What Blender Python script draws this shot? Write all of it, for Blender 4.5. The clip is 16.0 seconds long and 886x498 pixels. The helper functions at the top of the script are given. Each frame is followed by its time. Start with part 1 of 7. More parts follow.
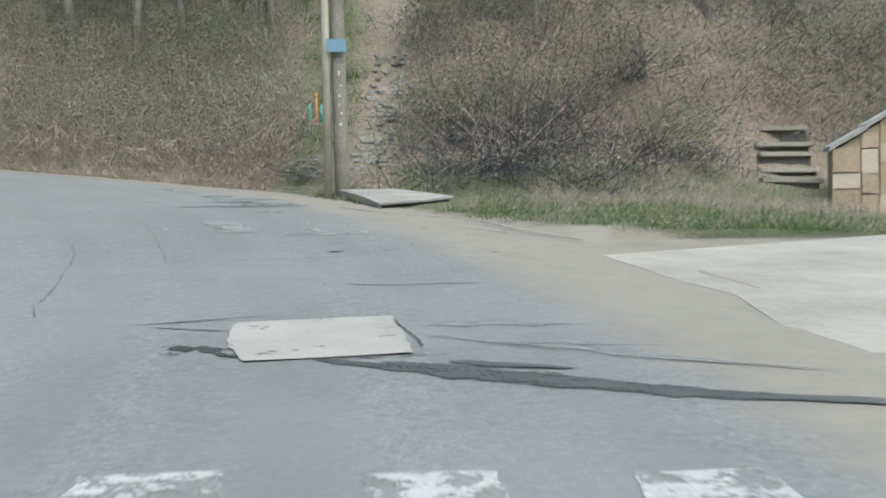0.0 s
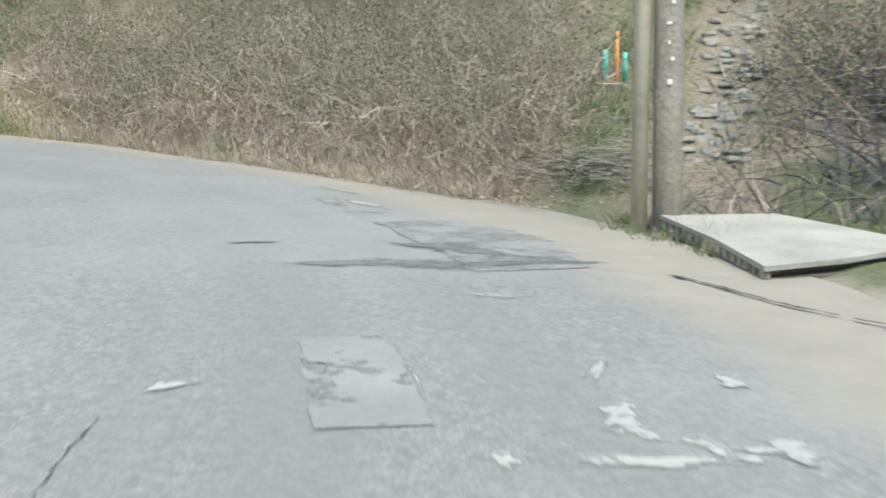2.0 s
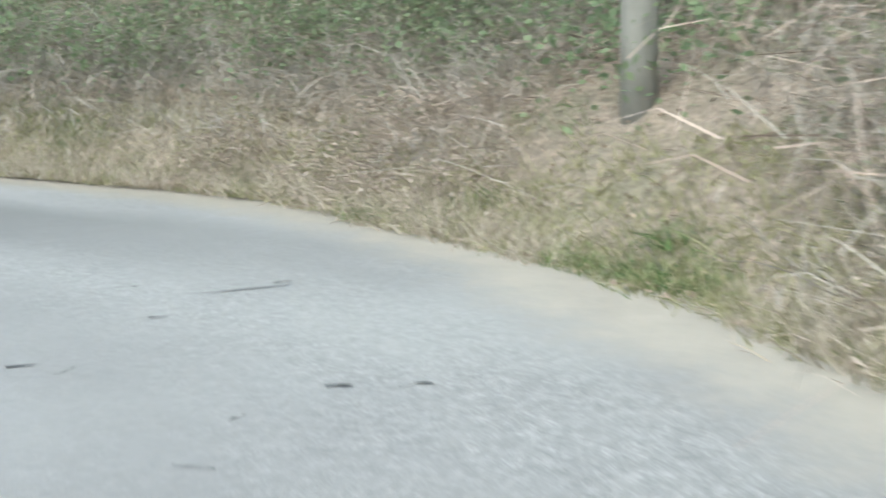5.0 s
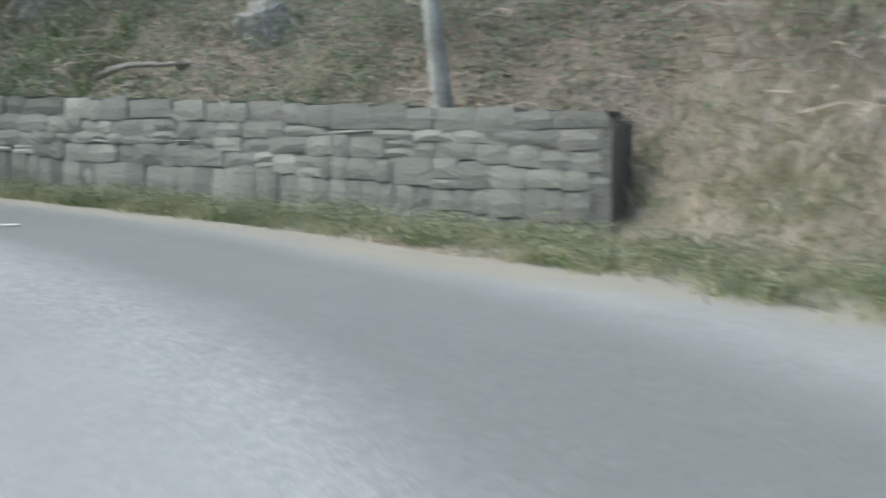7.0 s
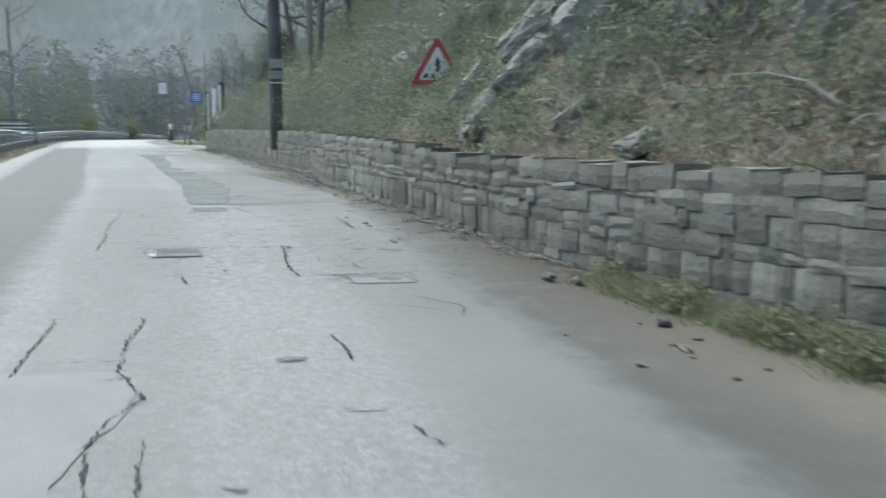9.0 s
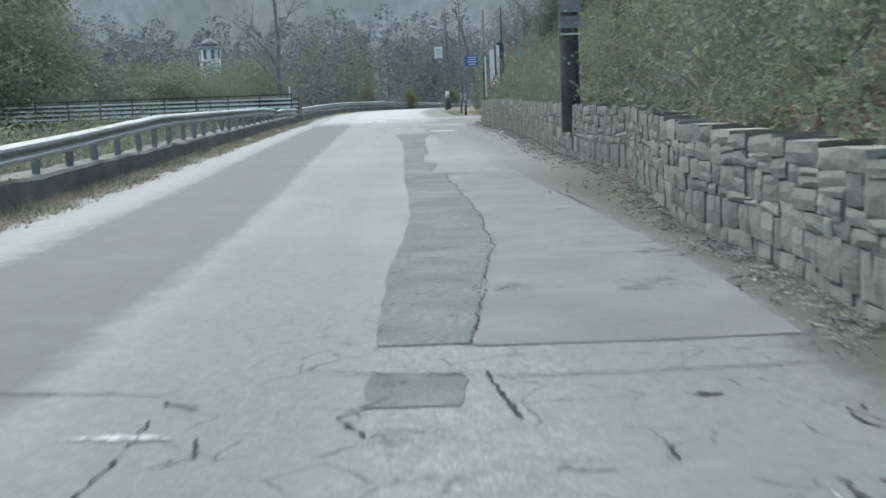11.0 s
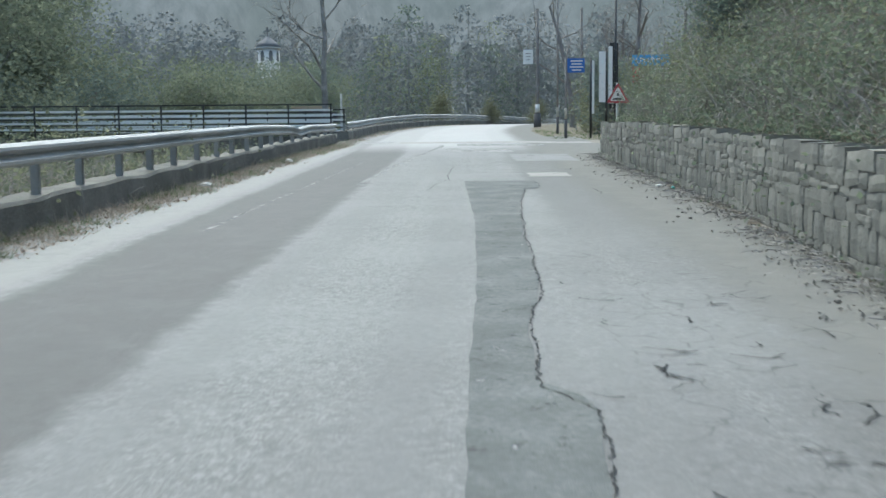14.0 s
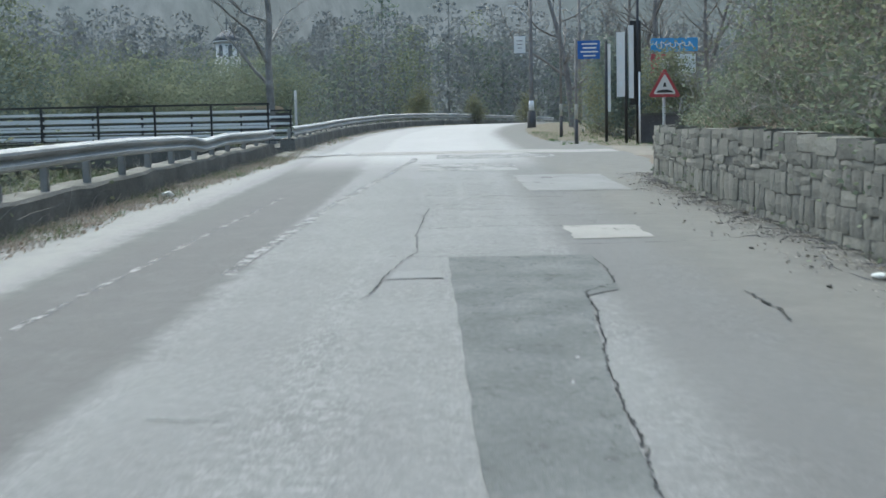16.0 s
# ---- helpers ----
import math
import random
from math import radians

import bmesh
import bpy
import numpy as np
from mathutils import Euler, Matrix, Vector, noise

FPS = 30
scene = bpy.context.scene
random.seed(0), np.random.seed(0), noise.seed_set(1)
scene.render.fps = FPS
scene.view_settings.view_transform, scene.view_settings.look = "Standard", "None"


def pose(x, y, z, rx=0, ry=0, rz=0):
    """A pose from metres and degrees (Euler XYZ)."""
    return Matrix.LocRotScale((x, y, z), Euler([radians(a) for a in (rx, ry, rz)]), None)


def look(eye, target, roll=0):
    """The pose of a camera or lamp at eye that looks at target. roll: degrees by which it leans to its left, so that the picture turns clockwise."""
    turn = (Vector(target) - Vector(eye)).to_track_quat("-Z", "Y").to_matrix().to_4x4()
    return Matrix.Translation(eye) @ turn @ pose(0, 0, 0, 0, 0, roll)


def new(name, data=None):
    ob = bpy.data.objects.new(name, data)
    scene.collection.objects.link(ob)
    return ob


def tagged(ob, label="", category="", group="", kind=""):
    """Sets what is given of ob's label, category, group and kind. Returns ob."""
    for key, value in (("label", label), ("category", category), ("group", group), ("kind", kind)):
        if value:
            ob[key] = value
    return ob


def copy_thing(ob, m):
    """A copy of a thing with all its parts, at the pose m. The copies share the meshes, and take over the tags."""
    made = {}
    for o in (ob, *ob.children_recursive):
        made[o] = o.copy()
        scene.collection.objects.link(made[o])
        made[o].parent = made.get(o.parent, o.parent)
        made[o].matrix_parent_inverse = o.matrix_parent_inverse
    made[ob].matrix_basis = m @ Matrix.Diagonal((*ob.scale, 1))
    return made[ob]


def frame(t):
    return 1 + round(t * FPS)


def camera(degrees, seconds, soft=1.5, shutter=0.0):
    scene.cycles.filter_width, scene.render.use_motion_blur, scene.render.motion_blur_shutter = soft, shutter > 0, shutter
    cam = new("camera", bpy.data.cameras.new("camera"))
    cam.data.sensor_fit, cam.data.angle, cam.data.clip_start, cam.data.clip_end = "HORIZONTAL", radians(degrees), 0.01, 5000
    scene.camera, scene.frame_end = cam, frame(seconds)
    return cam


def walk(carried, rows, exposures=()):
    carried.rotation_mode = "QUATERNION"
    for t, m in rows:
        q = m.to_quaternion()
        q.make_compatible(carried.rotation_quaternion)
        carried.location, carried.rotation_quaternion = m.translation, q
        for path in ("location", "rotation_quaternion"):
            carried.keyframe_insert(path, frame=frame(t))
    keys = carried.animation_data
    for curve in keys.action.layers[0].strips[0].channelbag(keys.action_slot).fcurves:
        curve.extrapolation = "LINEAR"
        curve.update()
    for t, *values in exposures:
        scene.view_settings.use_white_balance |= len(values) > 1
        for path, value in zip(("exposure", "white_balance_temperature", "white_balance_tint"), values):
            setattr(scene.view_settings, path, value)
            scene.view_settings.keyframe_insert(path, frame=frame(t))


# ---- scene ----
cam = camera(43.70, 16.0, 1.5, 0.3)
PATH = [
    (0.0, 0.001, 0.000, 1.302, 87.32, 1.26, -0.01),
    (0.5, -0.030, 2.352, 1.452, 85.68, 2.01, 2.55),
    (1.0, -0.257, 4.780, 1.604, 86.11, 0.50, 6.35),
    (1.5, -0.640, 7.057, 1.704, 85.81, -0.72, 9.83),
    (2.0, -1.172, 9.480, 1.865, 85.79, -0.16, 14.78),
    (2.5, -1.745, 11.720, 2.074, 85.57, 0.46, 19.43),
    (3.0, -2.638, 13.877, 2.296, 86.31, -0.01, 24.72),
    (3.5, -3.721, 15.920, 2.514, 86.29, -0.55, 30.19),
    (4.0, -4.992, 17.730, 2.717, 85.99, -0.83, 37.88),
    (4.5, -6.336, 19.211, 2.912, 84.77, -0.78, 47.54),
    (5.0, -7.814, 20.309, 3.111, 85.11, 0.67, 58.35),
    (5.2, -8.465, 20.642, 3.203, 84.89, 0.38, 63.01),
    (5.9, -10.929, 21.632, 3.421, 85.16, 0.35, 81.77),
    (6.6, -13.688, 21.557, 3.605, 85.65, 0.31, 104.16),
    (7.3, -16.175, 20.139, 3.926, 85.92, 0.29, 125.72),
    (7.5, -16.792, 19.516, 4.053, 86.18, 0.51, 131.21),
    (8.0, -18.191, 17.738, 4.335, 86.16, 0.44, 145.39),
    (8.5, -19.102, 15.548, 4.538, 86.99, 0.44, 157.78),
    (9.0, -19.724, 13.337, 4.671, 86.35, 0.57, 168.11),
    (9.5, -20.000, 11.286, 4.798, 86.96, 0.77, 174.58),
    (10.0, -20.106, 9.007, 4.919, 86.08, 0.56, 179.24),
    (10.2, -20.112, 8.104, 4.974, 85.36, 0.85, 180.29),
    (12.3, -19.738, -1.694, 5.767, 84.37, 1.48, 185.14),
    (12.5, -19.663, -2.654, 5.788, 84.96, 0.93, 185.45),
    (13.0, -19.436, -5.116, 5.884, 84.84, 2.06, 186.38),
    (13.5, -19.201, -7.484, 5.961, 84.87, 1.42, 186.84),
    (14.0, -18.942, -9.884, 6.068, 85.25, 0.44, 186.71),
    (14.5, -18.706, -12.166, 6.173, 84.84, 1.47, 186.72),
    (15.0, -18.458, -14.558, 6.275, 84.64, 1.85, 186.13),
    (15.5, -18.209, -16.990, 6.377, 84.51, 0.77, 185.90),
    (16.0, -17.991, -19.489, 6.521, 85.11, 1.16, 185.75),
]
walk(cam, [(r[0], pose(*r[1:])) for r in PATH], [(0.0, 1.38, 6750, -1), (0.5, 1.68, 6800, -1), (1.5, 1.82, 6900, -1), (3.0, 1.84, 6800, -2), (4.0, 1.95, 6650, -3), (5.0, 2.02, 6500, -3), (7.5, 1.74, 6400, -2), (8.8, 1.62, 6400, -2), (10.0, 1.41, 6350, -3), (14.5, 1.41, 6350, -3), (16.0, 1.31, 6350, -2)])

# ---------------------------------------------------------------- light
world = bpy.data.worlds.new("overcast_sky")
scene.world = world
world.use_nodes = True
wn = world.node_tree
sky = wn.nodes.new("ShaderNodeTexSky")
sky.sky_type = "NISHITA"
sky.sun_disc = False
sky.sun_elevation, sky.sun_rotation = radians(58), radians(150)
sky.air_density, sky.dust_density, sky.ozone_density = 1.0, 2.0, 1.0
wn.links.new(sky.outputs[0], wn.nodes["Background"].inputs[0])
wn.nodes["Background"].inputs[1].default_value = 0.15
sun_data = bpy.data.lights.new("sun", "SUN")
sun_data.energy, sun_data.angle, sun_data.color = 1.1, radians(60), (1.0, 0.97, 0.93)
sun = new("sun", sun_data)
sun.matrix_world = look((0, 0, 0), (-math.sin(radians(150)) * math.cos(radians(58)), -math.cos(radians(150)) * math.cos(radians(58)), -math.sin(radians(58))))

# ---------------------------------------------------------------- the plan: one road, by metres along it (s) and to its right (d)
ROAD = [
    (60.00, -22.00, -4.30),
    (26.00, -20.00, -2.90),
    (9.00, -15.50, -1.60),
    (1.60, -8.00, -0.75),
    (0.00, 0.00, 0.00),
    (-0.26, 4.78, 0.30),
    (-1.17, 9.48, 0.57),
    (-2.64, 13.88, 1.00),
    (-4.99, 17.73, 1.42),
    (-7.81, 20.31, 1.81),
    (-10.93, 21.63, 2.12),
    (-13.69, 21.56, 2.31),
    (-16.17, 20.14, 2.63),
    (-18.19, 17.74, 3.03),
    (-19.10, 15.55, 3.24),
    (-19.72, 13.34, 3.37),
    (-20.00, 11.29, 3.50),
    (-20.11, 9.01, 3.62),
    (-19.74, -1.69, 4.47),
    (-19.44, -5.12, 4.58),
    (-18.94, -9.88, 4.77),
    (-18.46, -14.56, 4.98),
    (-17.99, -19.49, 5.22),
]
ROAD_SLOPE, ROAD_HEADING = 0.0469, -3.0429
rng = np.random.default_rng(7)


def glide(points, n=10):
    out = []
    for i in range(len(points) - 1):
        p0, p1, p2, p3 = points[max(i - 1, 0)], points[i], points[i + 1], points[min(i + 2, len(points) - 1)]
        gap = np.linalg.norm(p2 - p1)
        a, b = np.linalg.norm(p1 - p0) or gap, np.linalg.norm(p3 - p2) or gap
        m1 = ((p2 - p1) / gap + (p1 - p0) / a) / 2 * gap if i else p2 - p1
        m2 = ((p2 - p1) / gap + (p3 - p2) / b) / 2 * gap
        for u in np.arange(n) / n:
            out.append((2 * u**3 - 3 * u**2 + 1) * p1 + (u**3 - 2 * u**2 + u) * m1 + (-2 * u**3 + 3 * u**2) * p2 + (u**3 - u**2) * m2)
    return np.array(out + [points[-1]])


line = glide(np.array(ROAD))
for _ in range(20):
    line[1:-1] = 0.25 * line[:-2] + 0.5 * line[1:-1] + 0.25 * line[2:]
ahead, heading = [line[-1]], ROAD_HEADING
for i in range(140):
    heading -= radians(0.5) if i > 40 else 0
    ahead.append(ahead[-1] + np.array([-math.sin(heading), math.cos(heading), ROAD_SLOPE * min(max((95 - i) / 40, 0), 1)]))
line = np.vstack([line, ahead[1:]])
along = np.r_[0, np.cumsum(np.linalg.norm(np.diff(line[:, :2], axis=0), axis=1))]
along -= along[np.argmin(np.linalg.norm(line[:, :2], axis=1))]
way = np.gradient(line[:, :2], axis=0)
way /= np.linalg.norm(way, axis=1)[:, None]


def tilt(s, d):
    """The outer side of the hairpin is banked up."""
    return np.interp(s, [22, 24, 26, 28, 29.5, 31, 34, 36], [0, 0.008, 0.05, 0.075, 0.065, 0.045, 0.03, 0]) * np.clip(d, 0, 5.5)


def at(s, d, h=0.0):
    """The place d metres to the right of the road's line, s metres along it, h above its surface."""
    s, d = np.asarray(s, float), np.asarray(d, float)
    h = h + tilt(s, d)
    x, y, z = (np.interp(s, along, line[:, k]) for k in range(3))
    tx, ty = np.interp(s, along, way[:, 0]), np.interp(s, along, way[:, 1])
    n = np.hypot(tx, ty)
    return np.stack(np.broadcast_arrays(x + d * ty / n, y - d * tx / n, z + h), -1)


def road_yaw(s):
    return math.degrees(math.atan2(-np.interp(s, along, way[:, 0]), np.interp(s, along, way[:, 1])))


def nearest(poly, x, y):
    """For points x, y: index along an open polyline, distance, and side (+ to its right)."""
    best = np.full(x.shape, 1e9)
    where, side = np.zeros(x.shape), np.ones(x.shape)
    for k in range(len(poly) - 1):
        ax, ay = poly[k][0], poly[k][1]
        dx, dy = poly[k + 1][0] - ax, poly[k + 1][1] - ay
        u = np.clip(((x - ax) * dx + (y - ay) * dy) / (dx * dx + dy * dy), 0, 1)
        ex, ey = x - ax - u * dx, y - ay - u * dy
        dist = np.hypot(ex, ey)
        m = dist < best - 1e-9
        best = np.where(m, dist, best)
        where = np.where(m, k + u, where)
        side = np.where(m, np.sign(ex * dy - ey * dx), side)
    return where, best, side


def ramp(x, a, b):
    t = np.clip((np.asarray(x, float) - a) / (b - a), 0, 1)
    return t * t * (3 - 2 * t)


def waves(x, y, size, seed=0):
    """Cheap smooth unevenness, about -1 to 1."""
    g = np.random.default_rng(seed)
    out = 0
    for k in range(6):
        a, f, p = g.uniform(0, 6.3), (1 + 0.45 * k) * 6.28 / size, g.uniform(0, 6.3)
        out = out + np.sin((x * math.cos(a) + y * math.sin(a)) * f + p) / (1 + 0.5 * k)
    return out / 2.2


# outer edge of the verge in front of the bank, and the face of the stone wall
VERGE = [(13, 3.2), (15, 2.95), (18, 3.35), (20, 3.0), (22, 2.65), (24, 2.65), (26, 2.6), (27, 2.75), (28, 2.95), (29, 3.4), (30, 4.1), (31, 4.6), (32.5, 4.7), (34, 4.5), (35, 4.6)]
WALL = [(35.9, 5.0), (37, 4.55), (38, 4.2), (40, 3.75), (42, 3.5), (43.5, 3.35), (45, 3.1), (46.5, 2.8), (48, 2.55), (50, 2.3), (53, 2.1), (57, 2.15), (60, 2.6), (63, 3.05), (66, 3.0), (70, 3.05), (76, 3.4), (82, 3.45), (87, 3.4), (90, 3.45), (91.5, 3.7)]


def wall_d(s):
    return np.interp(s, [w[0] for w in WALL], [w[1] for w in WALL])


bank = [np.array(p) for p in ((120, 14), (60, 20), (30, 22), (14, 20.6), (9, 19.6), (5, 18.4), (2, 18.7), (-0.4, 19.7))]
bank += [at(s, np.interp(s, [v[0] for v in VERGE], [v[1] for v in VERGE]))[:2] for s in np.arange(20.5, 35.5, 1.0)]
wall_from = len(bank)
bank += [at(s, wall_d(s) + 0.22)[:2] for s in np.arange(36, 91.1, 1.0)]
wall_to = len(bank) - 1
bank += [at(92.8, 6.0)[:2], at(95, 9.0)[:2], at(98, 16)[:2], at(99, 40)[:2], at(99, 120)[:2]]
bank2 = [at(110, 130)[:2], at(109, 45)[:2], at(109, 14)[:2], at(110, 9.5)[:2], at(114, 8)[:2], at(125, 7.5)[:2], at(150, 7)[:2], at(205, 8)[:2]]
river = [np.array(p) for p in ((200, -60), (90, -52), (40, -45), (14, -39), (3, -41), (-1, -47), (0, -58), (5, -78), (22, -98), (60, -112), (160, -118), (400, -120))]
side_road = [at(100.5, 0)[:2], at(101.5, 6)[:2], at(103.2, 16)[:2], at(104, 60)[:2]]


def path_x(y):
    """The trodden path up the bank."""
    return np.interp(y, [19, 21.5, 26, 30, 36, 42], [-1.45, -1.45, -1.0, -1.6, -3.0, -5.0])


def height(x, y):
    """The ground's height."""
    x, y = np.asarray(x, float), np.asarray(y, float)
    k, dist, side = nearest(line[::3], x, y)
    z_road = np.interp(k, np.arange(len(line[::3])), line[::3, 2])
    s = np.interp(k, np.arange(len(line[::3])), along[::3])
    right = side > 0
    z_road = z_road + tilt(s, side * dist)
    far = np.hypot(x + 12, y + 25)
    hills = 0.75 * np.maximum(0, far - 112) * (1 + 0.25 * waves(x, y, 130, 5))
    hills = 5 * (1 - np.exp(-hills / 5))
    region = 4.5 - 5.5 * ramp(x, -8, 12) * ramp(y, -42, -26) + hills
    edge = np.where(right, 2.6, 5.0)
    z = z_road + (region - z_road) * ramp(dist - edge, 0, 26)
    # stream below the left of the road
    kr, dr, _ = nearest(river, x, y)
    bed = -1.2 + np.maximum(0, dr - 4.3) * 1.15
    drop = z_road - 0.25 - np.maximum(0, dist - 6.3) * 1.25
    z = np.where(right & (dist < 40), z, np.where(y < 4, np.minimum(z, np.where(s > 40, np.maximum(bed, drop), np.maximum(bed, z_road - (dist - 4.5) * 0.5))), z))
    # banks on the right of the road
    kb, db, sb = nearest(bank, x, y)
    q = np.where(sb > 0, db, 0)
    walled = ramp(kb, wall_from - 1.2, wall_from + 0.3) * (1 - ramp(kb, wall_to - 2, wall_to + 1.5))
    first = 1 - ramp(kb, 6, 9)
    lift = walled * 0.82 * ramp(q, 0.05, 0.35)
    steep = 0.72 + 0.1 * walled - 0.42 * first * (1 - ramp(q, 3, 6))
    rise = steep * np.minimum(q, 7) + 0.62 * np.clip(q - 7, 0, 40) + 0.3 * np.maximum(0, q - 47)
    rise = rise * ramp(q, 0, 1.2) ** 0.5 + 0.16 * waves(x, y, 2.2, 3) * ramp(q, 0.6, 2.5) + 0.5 * waves(x, y, 9, 4) * ramp(q, 3, 9)
    # the trodden path up the bank
    path_dist = np.abs(x - path_x(y))
    rise = rise - 0.35 * np.exp(-((path_dist / 0.55) ** 2)) * ramp(y, 18.6, 20) * ramp(q, 0.3, 1.5) * (x > -6) * (x < 3)
    base = np.where(db < 30, np.interp(np.clip(kb, 0, len(bank) - 1), np.arange(len(bank)), bank_z), z)
    z = np.where((sb > 0) & (db < 30), base + lift + rise, np.where(sb > 0, np.maximum(z, base) + rise * 0.9, z))
    k2, d2, s2 = nearest(bank2, x, y)
    z = np.where((s2 > 0), z + 0.45 * np.maximum(0, d2 - 1) * ramp(d2, 0, 3) * (1 - ramp(d2, 60, 120)), z)
    return z


bank_z = np.array([0.0] * len(bank))
for i, b in enumerate(bank):
    kk, dd, side_ = nearest(line[::3], np.array([b[0]]), np.array([b[1]]))
    bank_z[i] = np.interp(kk[0], np.arange(len(line[::3])), line[::3, 2]) + tilt(np.interp(kk[0], np.arange(len(line[::3])), along[::3]), side_[0] * dd[0])
bank_z[0:7] = (0.8, 0.8, 0.8, 0.75, 0.75, 0.9, 1.1)
bank_z[-2:] = bank_z[-3]

# ---------------------------------------------------------------- materials


def shader(name, colours, scale=8.0, rough=0.8, bump=0.3, bump_scale=60.0, metal=0.0, island=0.0, coords="Object", spec=0.5, big=0.6):
    """A surface whose colours run from first to last over a coarse and a fine noise (island: share of the change that goes piece by piece)."""
    m = bpy.data.materials.new(name)
    m.use_nodes = True
    nt = m.node_tree
    b = nt.nodes["Principled BSDF"]
    b.inputs["Roughness"].default_value = rough
    b.inputs["Metallic"].default_value = metal
    b.inputs["Specular IOR Level"].default_value = spec
    tc = nt.nodes.new("ShaderNodeTexCoord")
    place = nt.nodes.new("ShaderNodeNewGeometry").outputs["Position"] if coords == "World" else tc.outputs[coords]
    n1, n2 = nt.nodes.new("ShaderNodeTexNoise"), nt.nodes.new("ShaderNodeTexNoise")
    n1.inputs["Scale"].default_value, n1.inputs["Detail"].default_value = scale * 0.22, 4
    n2.inputs["Scale"].default_value, n2.inputs["Detail"].default_value, n2.inputs["Roughness"].default_value = scale * 3, 6, 0.7
    mix = nt.nodes.new("ShaderNodeMix")
    mix.inputs[0].default_value = 1 - big
    nt.links.new(place, n1.inputs["Vector"])
    nt.links.new(place, n2.inputs["Vector"])
    nt.links.new(n1.outputs[0], mix.inputs[2])
    nt.links.new(n2.outputs[0], mix.inputs[3])
    out = mix.outputs[0]
    if island:
        geo = nt.nodes.new("ShaderNodeNewGeometry") if island > 0 else nt.nodes.new("ShaderNodeObjectInfo")
        m2 = nt.nodes.new("ShaderNodeMix")
        m2.inputs[0].default_value = abs(island)
        nt.links.new(out, m2.inputs[2])
        nt.links.new(geo.outputs["Random Per Island" if island > 0 else "Random"], m2.inputs[3])
        out = m2.outputs[0]
    cr = nt.nodes.new("ShaderNodeValToRGB")
    lo, hi = (0.3, 0.7) if not island else (0.15, 0.85)
    while len(cr.color_ramp.elements) < len(colours):
        cr.color_ramp.elements.new(0.5)
    for i, c in enumerate(colours):
        cr.color_ramp.elements[i].position = lo + (hi - lo) * i / max(1, len(colours) - 1)
        cr.color_ramp.elements[i].color = (*c, 1)
    nt.links.new(out, cr.inputs[0])
    nt.links.new(cr.outputs[0], b.inputs["Base Color"])
    if bump:
        n3 = nt.nodes.new("ShaderNodeTexNoise")
        n3.inputs["Scale"].default_value, n3.inputs["Detail"].default_value = bump_scale, 5
        nt.links.new(place, n3.inputs["Vector"])
        bp = nt.nodes.new("ShaderNodeBump")
        bp.inputs["Strength"].default_value, bp.inputs["Distance"].default_value = bump, 0.02
        nt.links.new(n3.outputs[0], bp.inputs["Height"])
        nt.links.new(bp.outputs[0], b.inputs["Normal"])
    return m


def leafy(name, colours, rough=0.7, through_light=0.25):
    """Thin leaves and blades: colour by piece, some light passes."""
    m = shader(name, colours, scale=1.2, rough=rough, bump=0, island=0.45, spec=0.1)
    nt = m.node_tree
    b = nt.nodes["Principled BSDF"]
    tr = nt.nodes.new("ShaderNodeBsdfTranslucent")
    mx = nt.nodes.new("ShaderNodeMixShader")
    mx.inputs[0].default_value = through_light
    nt.links.new(b.inputs["Base Color"].links[0].from_socket, tr.inputs[0])
    nt.links.new(b.outputs[0], mx.inputs[1])
    nt.links.new(tr.outputs[0], mx.inputs[2])
    nt.links.new(mx.outputs[0], nt.nodes["Material Output"].inputs[0])
    return m


def worn(m, scale, cut, soft=0.06):
    """Wears a thin layer away in spots, and towards its rim where it has one."""
    nt = m.node_tree
    b = nt.nodes["Principled BSDF"]
    tc = nt.nodes.new("ShaderNodeTexCoord")
    n1 = nt.nodes.new("ShaderNodeTexNoise")
    n1.inputs["Scale"].default_value, n1.inputs["Detail"].default_value, n1.inputs["Roughness"].default_value = scale, 7, 0.72
    nt.links.new(tc.outputs["Object"], n1.inputs["Vector"])
    rim = nt.nodes.new("ShaderNodeAttribute")
    rim.attribute_name = "rim"
    k = nt.nodes.new("ShaderNodeMath")
    k.operation = "MULTIPLY_ADD"
    k.inputs[1].default_value = -0.4
    nt.links.new(rim.outputs["Fac"], k.inputs[0])
    nt.links.new(n1.outputs[0], k.inputs[2])
    r = nt.nodes.new("ShaderNodeMapRange")
    r.interpolation_type = "SMOOTHSTEP"
    r.inputs[1].default_value, r.inputs[2].default_value = cut - soft, cut + soft
    nt.links.new(k.outputs[0], r.inputs[0])
    tr = nt.nodes.new("ShaderNodeBsdfTransparent")
    mx = nt.nodes.new("ShaderNodeMixShader")
    nt.links.new(r.outputs[0], mx.inputs[0])
    nt.links.new(tr.outputs[0], mx.inputs[1])
    nt.links.new(b.outputs[0], mx.inputs[2])
    nt.links.new(mx.outputs[0], nt.nodes["Material Output"].inputs[0])
    return m


